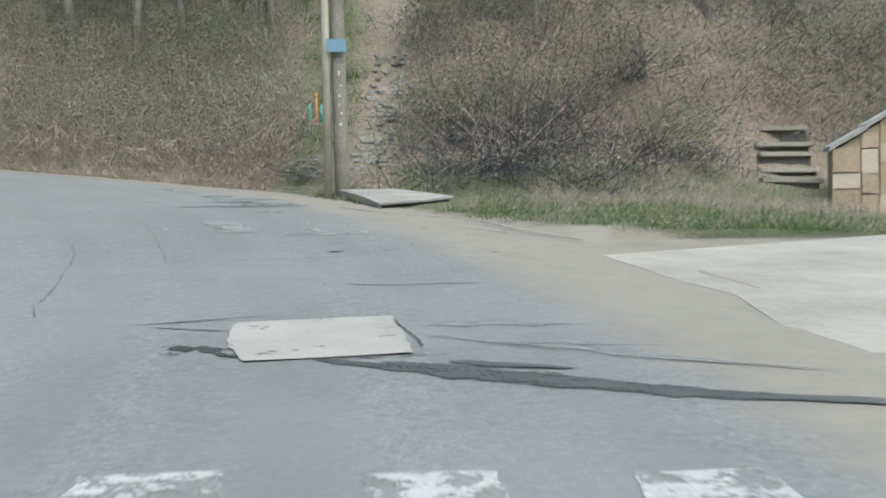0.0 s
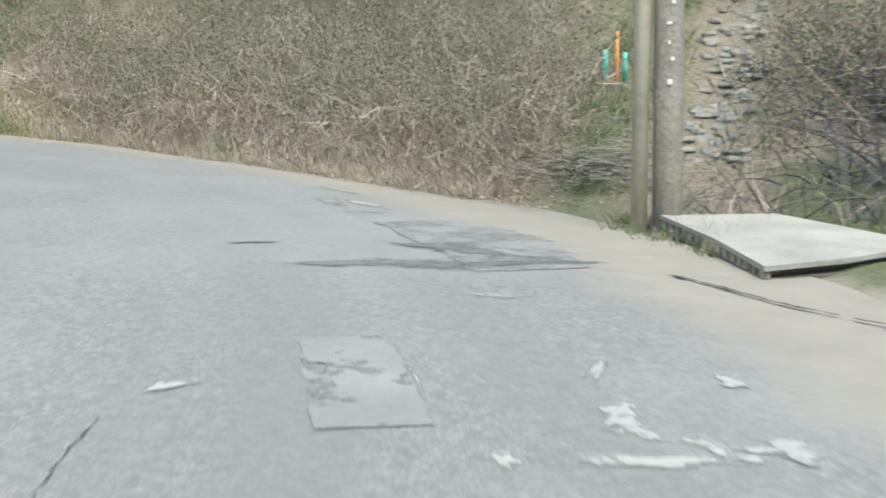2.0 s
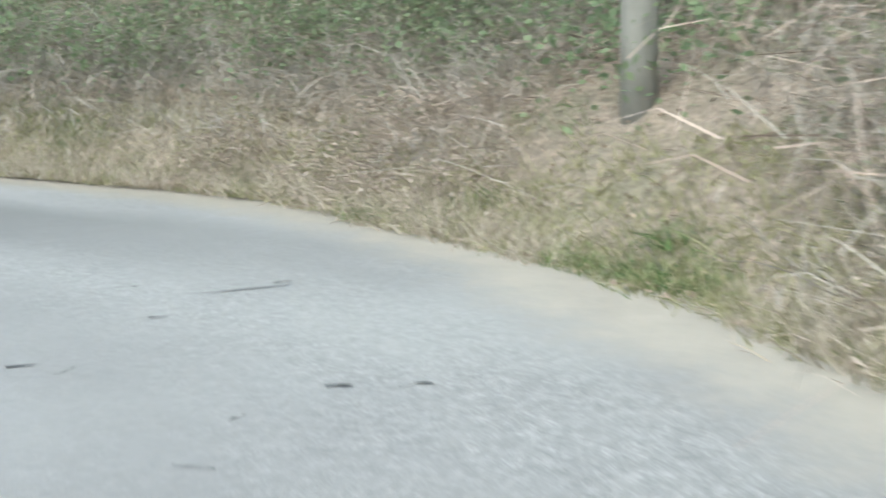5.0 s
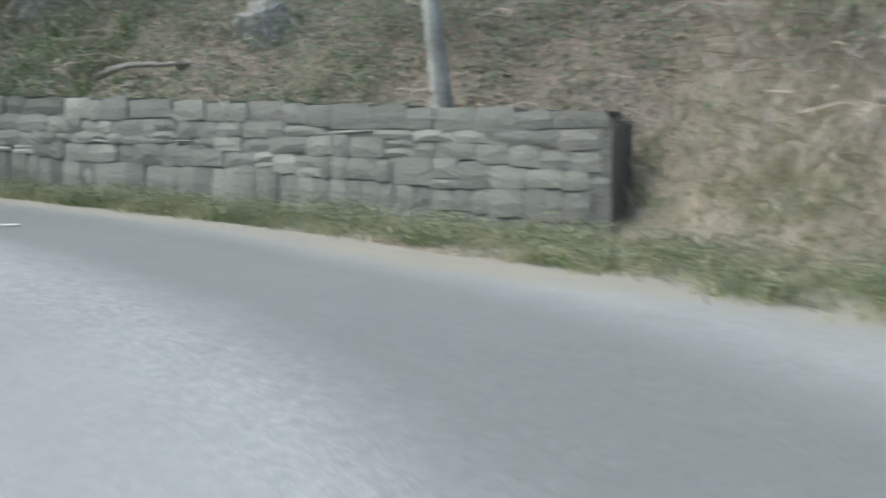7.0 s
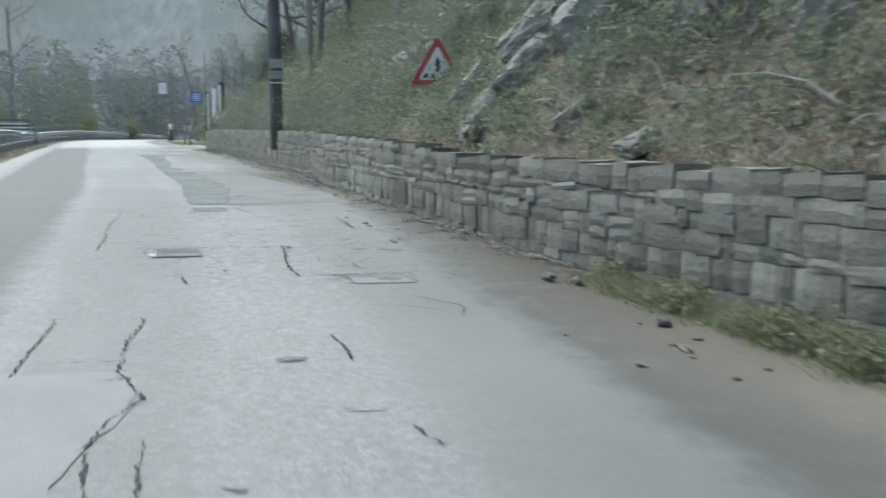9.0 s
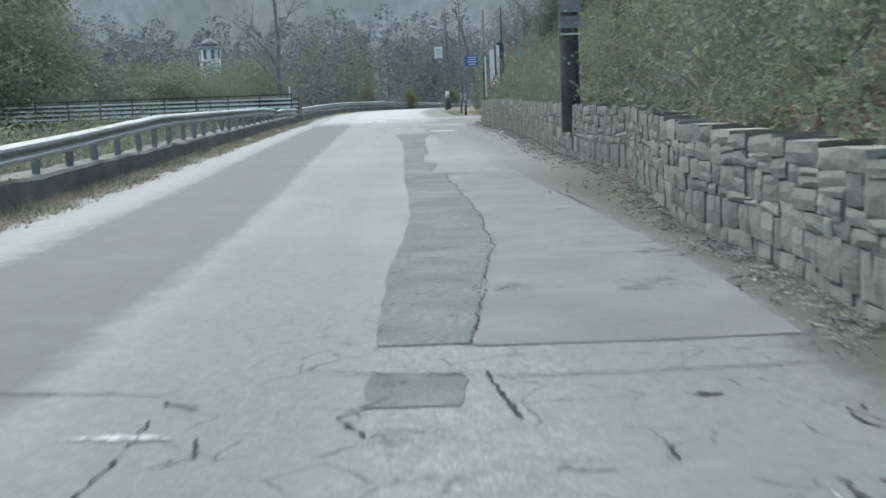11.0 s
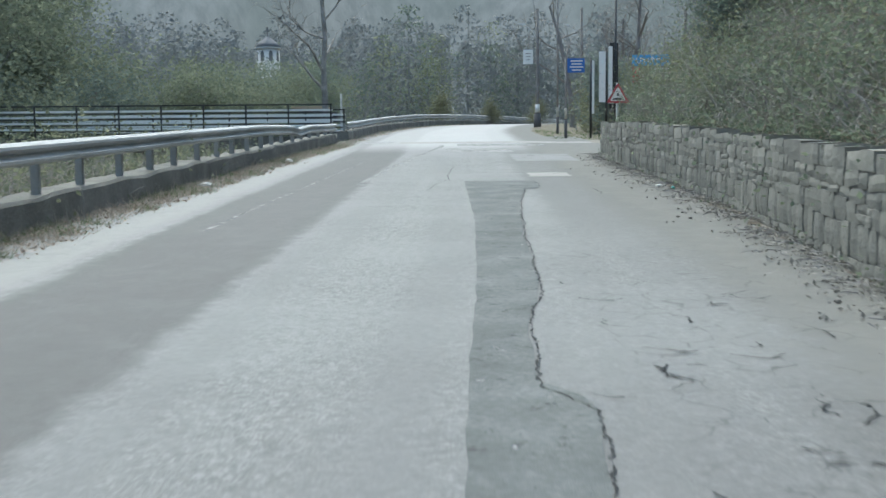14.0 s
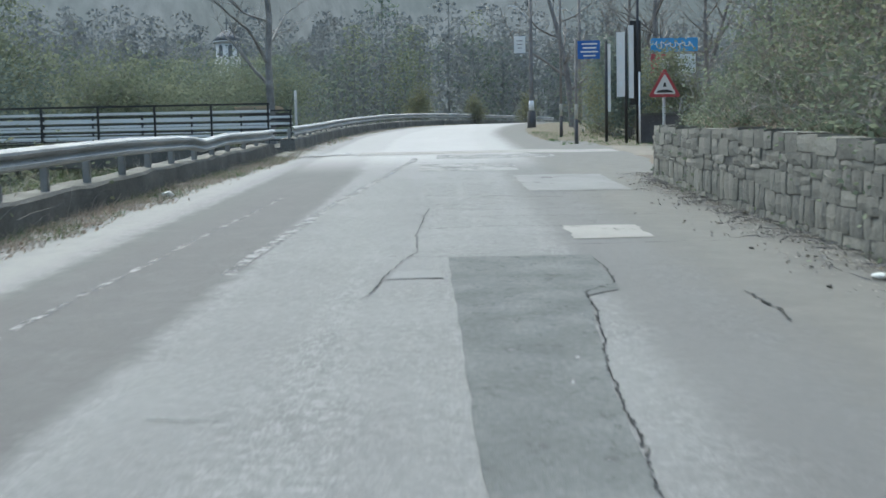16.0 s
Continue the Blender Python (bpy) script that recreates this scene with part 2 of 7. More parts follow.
M = {
    "stain": worn(shader("stain", [(0.075, 0.079, 0.077), (0.12, 0.125, 0.122), (0.17, 0.176, 0.172)], scale=6, rough=0.75, bump=0.4, bump_scale=110, spec=0.2), 3.0, 0.34, 0.16),
    "soft_stain": worn(shader("soft_stain", [(0.17, 0.174, 0.172), (0.23, 0.234, 0.232)], scale=6, rough=0.7, bump=0.4, bump_scale=110, spec=0.3), 2.2, 0.42, 0.2),
    "pale_worn": worn(shader("pale_worn", [(0.23, 0.229, 0.218), (0.275, 0.273, 0.262), (0.33, 0.327, 0.314)], scale=6, rough=0.85, bump=0.4, bump_scale=60), 2.2, 0.47),
    "wet": worn(shader("wet", [(0.045, 0.048, 0.048), (0.07, 0.074, 0.074), (0.1, 0.105, 0.104)], scale=6, rough=0.7, bump=0.4, bump_scale=110, spec=0.25), 2.6, 0.24, 0.1),
    "pale_worn2": worn(shader("pale_worn2", [(0.17, 0.172, 0.168), (0.195, 0.197, 0.193), (0.225, 0.227, 0.222)], scale=7, rough=0.8, bump=0.4, bump_scale=80), 1.6, 0.34),
    "slab_asphalt": worn(shader("slab_asphalt", [(0.119, 0.12, 0.115), (0.155, 0.155, 0.152), (0.196, 0.197, 0.191)], scale=7, rough=0.8, bump=0.4, bump_scale=80, spec=0.3), 1.2, 0.32, 0.1),
    "cover_frame": worn(shader("cover_frame", [(0.07, 0.072, 0.07), (0.13, 0.133, 0.13), (0.2, 0.203, 0.2)], scale=14, rough=0.85, bump=0.7, bump_scale=60, spec=0.2), 9.0, 0.36),
    "twig_dark": shader("twig_dark", [(0.11, 0.105, 0.1), (0.205, 0.194, 0.184), (0.33, 0.312, 0.297)], scale=3, bump=0, island=0.4),
    "grey_pole": shader("grey_pole", [(0.2, 0.195, 0.175), (0.25, 0.243, 0.22)], scale=1.2, bump=0.15, bump_scale=20, big=0.2),
    "olive_grass": leafy("olive_grass", [(0.166, 0.17, 0.088), (0.264, 0.261, 0.146), (0.37, 0.356, 0.225)]),
    "dead_leaf": leafy("dead_leaf", [(0.213, 0.168, 0.141), (0.336, 0.28, 0.239), (0.493, 0.431, 0.375)]),
    "slab_grey": shader("slab_grey", [(0.18, 0.178, 0.16), (0.27, 0.266, 0.245), (0.36, 0.355, 0.33)], scale=7, bump=0.6, bump_scale=40),
    "grey_rock": shader("grey_rock", [(0.13, 0.127, 0.122), (0.247, 0.237, 0.22), (0.429, 0.406, 0.366)], scale=5, bump=1.0, bump_scale=9),
    "straw": leafy("straw", [(0.24, 0.205, 0.165), (0.4, 0.35, 0.285), (0.56, 0.51, 0.43)]),
    "twig": shader("twig", [(0.156, 0.14, 0.121), (0.285, 0.26, 0.23), (0.442, 0.414, 0.373)], scale=3, bump=0, island=0.4),
    "twig_red": shader("twig_red", [(0.2, 0.152, 0.126), (0.36, 0.285, 0.24), (0.52, 0.435, 0.375)], scale=3, bump=0, island=0.4),
    "ivy": leafy("ivy", [(0.127, 0.159, 0.115), (0.19, 0.227, 0.161), (0.265, 0.299, 0.218)], 0.6, 0.5),
    "bramble": leafy("bramble", [(0.134, 0.148, 0.095), (0.207, 0.222, 0.146), (0.291, 0.305, 0.207)], 0.7, 0.45),
    "grass": leafy("grass", [(0.055, 0.095, 0.035), (0.105, 0.16, 0.062), (0.185, 0.24, 0.11)], 0.6),
    "litter": leafy("litter", [(0.196, 0.152, 0.122), (0.322, 0.255, 0.205), (0.46, 0.385, 0.316)]),
    "fresh_leaf": leafy("fresh_leaf", [(0.138, 0.194, 0.112), (0.206, 0.269, 0.156), (0.3, 0.356, 0.219)], 0.7, 0.5),
    "debris": leafy("debris", [(0.15, 0.143, 0.124), (0.255, 0.244, 0.219), (0.45, 0.435, 0.398)]),
    "bush_dark": shader("bush_dark", [(0.042, 0.043, 0.05), (0.075, 0.076, 0.084), (0.15, 0.148, 0.152)], scale=3, bump=0, island=0.7),
    "conifer": leafy("conifer", [(0.144, 0.178, 0.155), (0.178, 0.215, 0.184), (0.213, 0.251, 0.213)], 0.9, 0.5),
    "olive": leafy("olive", [(0.163, 0.189, 0.131), (0.21, 0.236, 0.168), (0.263, 0.289, 0.207)], 0.9, 0.5),
    "yellow_leaf": leafy("yellow_leaf", [(0.14, 0.145, 0.09), (0.2, 0.205, 0.13), (0.26, 0.262, 0.17)], 0.9, 0.5),
    # distant leafless wood: the haze is put into this pale blue-grey
    "hazy_far_wood": leafy("hazy_far_wood", [(0.2, 0.218, 0.222), (0.215, 0.233, 0.236), (0.23, 0.247, 0.248)], 0.9, 0.5),
    "bark": shader("bark", [(0.09, 0.081, 0.073), (0.175, 0.16, 0.145), (0.29, 0.268, 0.245)], scale=10, bump=0.8, bump_scale=40),
    "pale_bark": shader("pale_bark", [(0.12, 0.11, 0.1), (0.35, 0.34, 0.31), (0.55, 0.54, 0.5)], scale=9, bump=0.6, bump_scale=30),
    "plane_bark": shader("plane_bark", [(0.09, 0.085, 0.075), (0.2, 0.192, 0.175), (0.42, 0.41, 0.38)], scale=11, bump=0.6, bump_scale=30, big=0.5),
    "pole_wood": shader("pole_wood", [(0.12, 0.11, 0.095), (0.21, 0.196, 0.172), (0.34, 0.325, 0.295)], scale=9, bump=0.7, bump_scale=25, big=0.4),
    "dark_pole": shader("dark_pole", [(0.051, 0.049, 0.048), (0.093, 0.088, 0.085), (0.162, 0.153, 0.146)], scale=6, bump=0.7, bump_scale=25),
    "pale_pole": shader("pale_pole", [(0.28, 0.255, 0.2), (0.4, 0.375, 0.31), (0.5, 0.475, 0.4)], scale=6, bump=0.4),
    "concrete": shader("concrete", [(0.19, 0.176, 0.145), (0.285, 0.27, 0.236), (0.36, 0.346, 0.31)], scale=5, bump=0.35, bump_scale=45),
    "old_concrete": shader("old_concrete", [(0.05, 0.053, 0.043), (0.12, 0.117, 0.1), (0.22, 0.213, 0.19)], scale=7, bump=0.8, bump_scale=30),
    "stone": shader("stone", [(0.06, 0.06, 0.05), (0.115, 0.113, 0.095), (0.165, 0.161, 0.136), (0.285, 0.275, 0.236)], scale=9, bump=0.7, bump_scale=24, big=0.55, island=-0.4, coords="World"),
    "stone_joined": shader("stone_joined", [(0.09, 0.09, 0.077), (0.168, 0.164, 0.142), (0.21, 0.204, 0.174), (0.348, 0.334, 0.288)], scale=9, bump=0.7, bump_scale=24, big=0.55, island=0.4, coords="World"),
    "mortar": shader("mortar", [(0.09, 0.087, 0.077), (0.17, 0.164, 0.146)], scale=8, bump=0.8, bump_scale=30),
    "rock": shader("rock", [(0.1, 0.095, 0.087), (0.19, 0.178, 0.16), (0.33, 0.31, 0.28)], scale=4, bump=1.0, bump_scale=7),
    "sandstone": shader("sandstone", [(0.2, 0.16, 0.115), (0.31, 0.26, 0.195), (0.39, 0.34, 0.27)], scale=3, bump=0.6, bump_scale=18),
    "cladding": shader("cladding", [(0.224, 0.162, 0.106), (0.403, 0.33, 0.246), (0.526, 0.47, 0.386), (0.381, 0.28, 0.185)], scale=5, bump=0.6, bump_scale=22, island=-0.35),
    "slate": shader("slate", [(0.2, 0.2, 0.19), (0.34, 0.34, 0.32), (0.46, 0.46, 0.44)], scale=5, bump=0.5),
    "zinc": shader("zinc", [(0.27, 0.275, 0.265), (0.4, 0.405, 0.39), (0.52, 0.525, 0.505)], scale=5, rough=0.65, metal=0.15, bump=0.15, bump_scale=15),
    "old_zinc": shader("old_zinc", [(0.2, 0.2, 0.185), (0.32, 0.32, 0.3)], scale=6, rough=0.7, bump=0.3, bump_scale=20),
    "rust_steel": shader("rust_steel", [(0.1, 0.08, 0.07), (0.2, 0.18, 0.16), (0.32, 0.31, 0.29)], scale=7, rough=0.75, metal=0.2, bump=0.3),
    "black_steel": shader("black_steel", [(0.012, 0.013, 0.013), (0.03, 0.03, 0.03)], rough=0.5, bump=0.1),
    "sign_white": shader("sign_white", [(0.62, 0.61, 0.57), (0.75, 0.74, 0.71)], rough=0.4, bump=0),
    "sign_red": shader("sign_red", [(0.32, 0.05, 0.06), (0.42, 0.07, 0.08)], rough=0.4, bump=0),
    "sign_black": shader("sign_black", [(0.02, 0.02, 0.02), (0.04, 0.04, 0.04)], rough=0.45, bump=0),
    "sign_blue": shader("sign_blue", [(0.02, 0.09, 0.3), (0.03, 0.13, 0.4)], rough=0.4, bump=0),
    "plate_blue": shader("plate_blue", [(0.13, 0.25, 0.34), (0.18, 0.31, 0.4)], rough=0.6, bump=0),
    "banner_blue": shader("banner_blue", [(0.05, 0.25, 0.5), (0.08, 0.33, 0.6)], rough=0.6, bump=0),
    "teal": shader("teal", [(0.05, 0.3, 0.28), (0.09, 0.42, 0.38)], rough=0.5, bump=0),
    "orange": shader("orange", [(0.55, 0.2, 0.05), (0.65, 0.28, 0.08)], rough=0.6, bump=0),
    "plaster": shader("plaster", [(0.5, 0.49, 0.46), (0.62, 0.61, 0.58)], scale=2, bump=0.2),
    "roof_grey": shader("roof_grey", [(0.12, 0.12, 0.12), (0.2, 0.2, 0.2)], scale=4, bump=0.4),
    "tan_roof": shader("tan_roof", [(0.35, 0.27, 0.18), (0.48, 0.39, 0.28)], scale=4, bump=0.4),
    "slat": shader("slat", [(0.598, 0.617, 0.592), (0.78, 0.796, 0.767)], scale=3, rough=0.6, bump=0.1),
    "paint": worn(shader("paint", [(0.24, 0.24, 0.23), (0.36, 0.36, 0.35), (0.46, 0.46, 0.45)], scale=14, rough=0.75, bump=0.3, big=0.3), 5.0, 0.49, 0.08),
    "chalk": worn(shader("chalk", [(0.24, 0.24, 0.228), (0.32, 0.32, 0.308)], scale=10, rough=0.8, bump=0.3, big=0.3), 7.0, 0.4, 0.07),
    "white_line": shader("white_line", [(0.3, 0.3, 0.29), (0.42, 0.42, 0.41)], scale=14, rough=0.75, bump=0.3, big=0.3),
    "line_paint": worn(shader("line_paint", [(0.22, 0.22, 0.212), (0.3, 0.3, 0.292)], scale=14, rough=0.75, bump=0.3, big=0.3), 7.0, 0.5, 0.09),
    "water": shader("water", [(0.03, 0.042, 0.04), (0.06, 0.075, 0.07)], rough=0.35, bump=0.25, bump_scale=3, spec=0.08),
    "grit": leafy("grit", [(0.13, 0.126, 0.115), (0.2, 0.195, 0.18), (0.28, 0.273, 0.255)]),
    "clod": shader("clod", [(0.09, 0.083, 0.073), (0.16, 0.148, 0.13)], scale=20, bump=0.5),
    "tar": worn(shader("tar", [(0.04, 0.041, 0.04), (0.08, 0.082, 0.081)], scale=20, rough=0.95, bump=0.5, bump_scale=120, spec=0.1), 9.0, 0.42),
    "new_asphalt": worn(shader("new_asphalt", [(0.1, 0.107, 0.102), (0.15, 0.158, 0.152), (0.24, 0.248, 0.24)], scale=9, rough=0.85, bump=0.6, bump_scale=110, spec=0.2, big=0.45), 7.0, 0.36),
    "pale_patch": worn(shader("pale_patch", [(0.25, 0.243, 0.222), (0.295, 0.287, 0.265), (0.34, 0.332, 0.31)], scale=9, rough=0.9, bump=0.5, bump_scale=60), 4.0, 0.36),
    "grey_patch": worn(shader("grey_patch", [(0.16, 0.163, 0.16), (0.21, 0.214, 0.21), (0.26, 0.264, 0.26)], scale=10, rough=0.75, bump=0.6, bump_scale=120), 3.0, 0.42),
}


def attribute(nt, name):
    a = nt.nodes.new("ShaderNodeAttribute")
    a.attribute_name = name
    return a.outputs["Fac"]


def blend_colours(nt, fac, a, b):
    m = nt.nodes.new("ShaderNodeMix")
    m.data_type = "RGBA"
    nt.links.new(fac, m.inputs[0])
    for sock, c in ((m.inputs[6], a), (m.inputs[7], b)):
        if isinstance(c, tuple):
            sock.default_value = (*c, 1)
        else:
            nt.links.new(c, sock)
    return m.outputs[2]


def noise_node(nt, vec, scale, detail=5, rough=0.6):
    n = nt.nodes.new("ShaderNodeTexNoise")
    n.inputs["Scale"].default_value, n.inputs["Detail"].default_value, n.inputs["Roughness"].default_value = scale, detail, rough
    nt.links.new(vec, n.inputs["Vector"])
    return n.outputs[0]


def map_range(nt, x, a, b, c=0.0, d=1.0, smooth=True):
    n = nt.nodes.new("ShaderNodeMapRange")
    n.interpolation_type = "SMOOTHSTEP" if smooth else "LINEAR"
    nt.links.new(x, n.inputs[0])
    for i, v in enumerate((a, b, c, d)):
        n.inputs[1 + i].default_value = v
    return n.outputs[0]


def math_node(nt, op, a, b=0.0):
    n = nt.nodes.new("ShaderNodeMath")
    n.operation = op
    for i, v in enumerate((a, b)):
        if isinstance(v, (int, float)):
            n.inputs[i].default_value = v
        else:
            nt.links.new(v, n.inputs[i])
    return n.outputs[0]


def road_material():
    """Dusty worn asphalt: aggregate, bleached wheel tracks, tar seams, sand washed over the edges. Laid by the map of metres along and across."""
    m = bpy.data.materials.new("worn_asphalt")
    m.use_nodes = True
    nt = m.node_tree
    b = nt.nodes["Principled BSDF"]
    b.inputs["Specular IOR Level"].default_value = 0.3
    uv = nt.nodes.new("ShaderNodeUVMap")
    uv.uv_map = "metres"
    sep = nt.nodes.new("ShaderNodeSeparateXYZ")
    nt.links.new(uv.outputs[0], sep.inputs[0])
    s, d = sep.outputs[0], sep.outputs[1]
    tc = nt.nodes.new("ShaderNodeTexCoord").outputs["Object"]
    fine, mid, big = noise_node(nt, tc, 60, 4, 0.85), noise_node(nt, tc, 3.2, 6, 0.7), noise_node(nt, tc, 0.35, 4, 0.6)
    grain = blend_colours(nt, map_range(nt, fine, 0.35, 0.68), (0.085, 0.087, 0.086), (0.36, 0.36, 0.35))
    clump = noise_node(nt, tc, 17, 6, 0.8)
    grain = blend_colours(nt, map_range(nt, clump, 0.42, 0.66, 0, 0.75), grain, (0.075, 0.076, 0.075))
    grain = blend_colours(nt, map_range(nt, clump, 0.46, 0.3, 0, 0.7), grain, (0.33, 0.33, 0.322))
    grain = blend_colours(nt, map_range(nt, s, 36, 46, 0.3, 0.0), grain, (0.15, 0.151, 0.15))
    worn = blend_colours(nt, map_range(nt, mid, 0.3, 0.8, 0, 0.5), grain, (0.195, 0.196, 0.192))
    # streaks along the lanes
    stretch = nt.nodes.new("ShaderNodeMapping")
    stretch.inputs["Scale"].default_value = (0.05, 1.3, 1)
    nt.links.new(uv.outputs[0], stretch.inputs[0])
    streak = noise_node(nt, stretch.outputs[0], 1.0, 3, 0.5)
    worn = blend_colours(nt, map_range(nt, streak, 0.35, 0.7, 0, 0.7), worn, (0.155, 0.155, 0.153))
    worn = blend_colours(nt, map_range(nt, big, 0.4, 0.7, 0, 0.45), worn, (0.23, 0.232, 0.228))
    # wheel-worn and dirty bands along the straight, a darker right lane from s 64
    wob0 = math_node(nt, "ADD", d, math_node(nt, "MULTIPLY", math_node(nt, "SUBTRACT", streak, 0.5), 0.6))
    wob0 = math_node(nt, "ADD", wob0, math_node(nt, "MULTIPLY", math_node(nt, "SUBTRACT", mid, 0.5), 0.45))
    straight = map_range(nt, s, 39, 46)
    damp = math_node(nt, "MULTIPLY", map_range(nt, s, 37, 43), map_range(nt, s, 62, 70, 1, 0))
    far_right = map_range(nt, s, 64, 72)
    bend = math_node(nt, "MULTIPLY", map_range(nt, s, 27, 31), map_range(nt, s, 40, 45, 1, 0))
    # the pale band from s 92 paints the far road's glare into the colour
    for lo_, hi_, soft_, c_, k_, where_ in ((-3.25, -1.68, 0.12, (0.07, 0.07, 0.067), 0.8, straight), (-1.35, -0.45, 0.15, (0.1, 0.098, 0.09), 0.25, damp), (1.9, 4.6, 0.3, (0.11, 0.11, 0.103), 0.6, far_right), (1.0, 4.6, 0.25, (0.105, 0.105, 0.1), 0.6, map_range(nt, s, 70, 77)), (-3.2, 4.6, 0.3, (0.5, 0.49, 0.47), 0.55, map_range(nt, s, 92, 100)), (0.55, 1.7, 0.35, (0.12, 0.12, 0.116), 0.5, damp), (1.55, 4.5, 0.18, (0.058, 0.057, 0.048), 0.85, damp), (0.9, 2.6, 0.45, (0.08, 0.081, 0.078), 0.65, bend)):
        inside = math_node(nt, "MULTIPLY", map_range(nt, wob0, lo_ - soft_, lo_ + soft_), map_range(nt, wob0, hi_ - soft_, hi_ + soft_, 1.0, 0.0))
        patchy_ = math_node(nt, "MULTIPLY", math_node(nt, "MULTIPLY", inside, where_), map_range(nt, mid, 0.25, 0.6, k_ * 0.82, k_))
        worn = blend_colours(nt, patchy_, worn, c_)
    # sand by the edges
    wob = math_node(nt, "ADD", d, math_node(nt, "MULTIPLY", math_node(nt, "SUBTRACT", mid, 0.5), 0.9))
    sand_c = blend_colours(nt, mid, (0.18, 0.166, 0.143), (0.265, 0.247, 0.215))
    wide = math_node(nt, "MULTIPLY", map_range(nt, s, 26.3, 32, 0.0, 2.05), math_node(nt, "MULTIPLY", map_range(nt, s, 32, 36, 1.0, 0.36), map_range(nt, s, 41, 45, 1.0, 0.0)))
    sand = map_range(nt, math_node(nt, "SUBTRACT", math_node(nt, "SUBTRACT", wob, wide), math_node(nt, "MULTIPLY", map_range(nt, s, 30, 38), 0.15)), 1.45, 2.2)
    upper = math_node(nt, "MULTIPLY", map_range(nt, s, 40, 48), map_range(nt, s, 60, 68, 1, 0))
    sand_c = blend_colours(nt, map_range(nt, s, 26, 32), sand_c, blend_colours(nt, mid, (0.15, 0.136, 0.112), (0.225, 0.206, 0.173)))
    sand_c = blend_colours(nt, map_range(nt, s, 56, 66), sand_c, blend_colours(nt, mid, (0.14, 0.137, 0.125), (0.22, 0.217, 0.2)))
    brown = blend_colours(nt, upper, sand_c, blend_colours(nt, mid, (0.048, 0.044, 0.036), (0.1, 0.089, 0.072)))
    worn = blend_colours(nt, sand, worn, brown)
    left = math_node(nt, "MULTIPLY", map_range(nt, wob, -3.25, -3.6), map_range(nt, mid, 0.3, 0.6, 0.5, 1.0))
    worn = blend_colours(nt, left, worn, (0.255, 0.252, 0.238))
    # soil of the verge beyond the pale edge
    soil = math_node(nt, "MULTIPLY", map_range(nt, wob, -4.25, -4.6), map_range(nt, s, 44, 50))
    worn = blend_colours(nt, soil, worn, blend_colours(nt, map_range(nt, clump, 0.35, 0.65), (0.06, 0.056, 0.043), (0.15, 0.14, 0.112)))
    # fine net of cracks in the broken stretch before the long strip
    vor = nt.nodes.new("ShaderNodeTexVoronoi")
    vor.feature = "DISTANCE_TO_EDGE"
    vor.inputs["Scale"].default_value = 3.4
    shift = nt.nodes.new("ShaderNodeMix")
    shift.data_type = "VECTOR"
    shift.inputs[0].default_value = 0.12
    nt.links.new(tc, shift.inputs[4])
    wobble = nt.nodes.new("ShaderNodeTexNoise")
    wobble.inputs["Scale"].default_value, wobble.inputs["Detail"].default_value = 5.0, 4
    nt.links.new(tc, wobble.inputs["Vector"])
    nt.links.new(wobble.outputs["Color"], shift.inputs[5])
    nt.links.new(shift.outputs[1], vor.inputs["Vector"])
    zone = math_node(nt, "MULTIPLY", math_node(nt, "MULTIPLY", map_range(nt, s, 46.6, 48), map_range(nt, s, 53.2, 54.5, 1, 0)), math_node(nt, "MULTIPLY", map_range(nt, d, -1.3, -0.6), map_range(nt, d, 1.4, 2.0, 1, 0)))
    zone2 = math_node(nt, "MULTIPLY", math_node(nt, "MULTIPLY", map_range(nt, s, 80, 84), map_range(nt, s, 96, 99, 1, 0)), math_node(nt, "MULTIPLY", map_range(nt, d, -1.0, -0.3), map_range(nt, d, 1.6, 2.4, 1, 0)))
    zone3 = math_node(nt, "MULTIPLY", math_node(nt, "MULTIPLY", map_range(nt, s, 64.8, 65.4), map_range(nt, s, 71, 74, 1, 0)), math_node(nt, "MULTIPLY", map_range(nt, d, 0.6, 1.0), map_range(nt, d, 2.0, 2.5, 1, 0)))
    zone = math_node(nt, "MAXIMUM", zone, math_node(nt, "MULTIPLY", math_node(nt, "MAXIMUM", zone2, zone3), 0.6))
    net = math_node(nt, "MULTIPLY", math_node(nt, "MULTIPLY", map_range(nt, vor.outputs["Distance"], 0.006, 0.03, 1, 0), zone), map_range(nt, mid, 0.44, 0.6, 0.0, 0.8))
    worn = blend_colours(nt, net, worn, (0.035, 0.036, 0.035))
    nt.links.new(worn, b.inputs["Base Color"])
    rough = math_node(nt, "ADD", map_range(nt, fine, 0.3, 0.7, 0.6, 0.8), math_node(nt, "MULTIPLY", sand, 0.3))
    nt.links.new(rough, b.inputs["Roughness"])
    bp = nt.nodes.new("ShaderNodeBump")
    bp.inputs["Strength"].default_value, bp.inputs["Distance"].default_value = 0.35, 0.012
    nt.links.new(math_node(nt, "ADD", fine, math_node(nt, "MULTIPLY", mid, 0.35)), bp.inputs["Height"])
    nt.links.new(bp.outputs[0], b.inputs["Normal"])
    return m


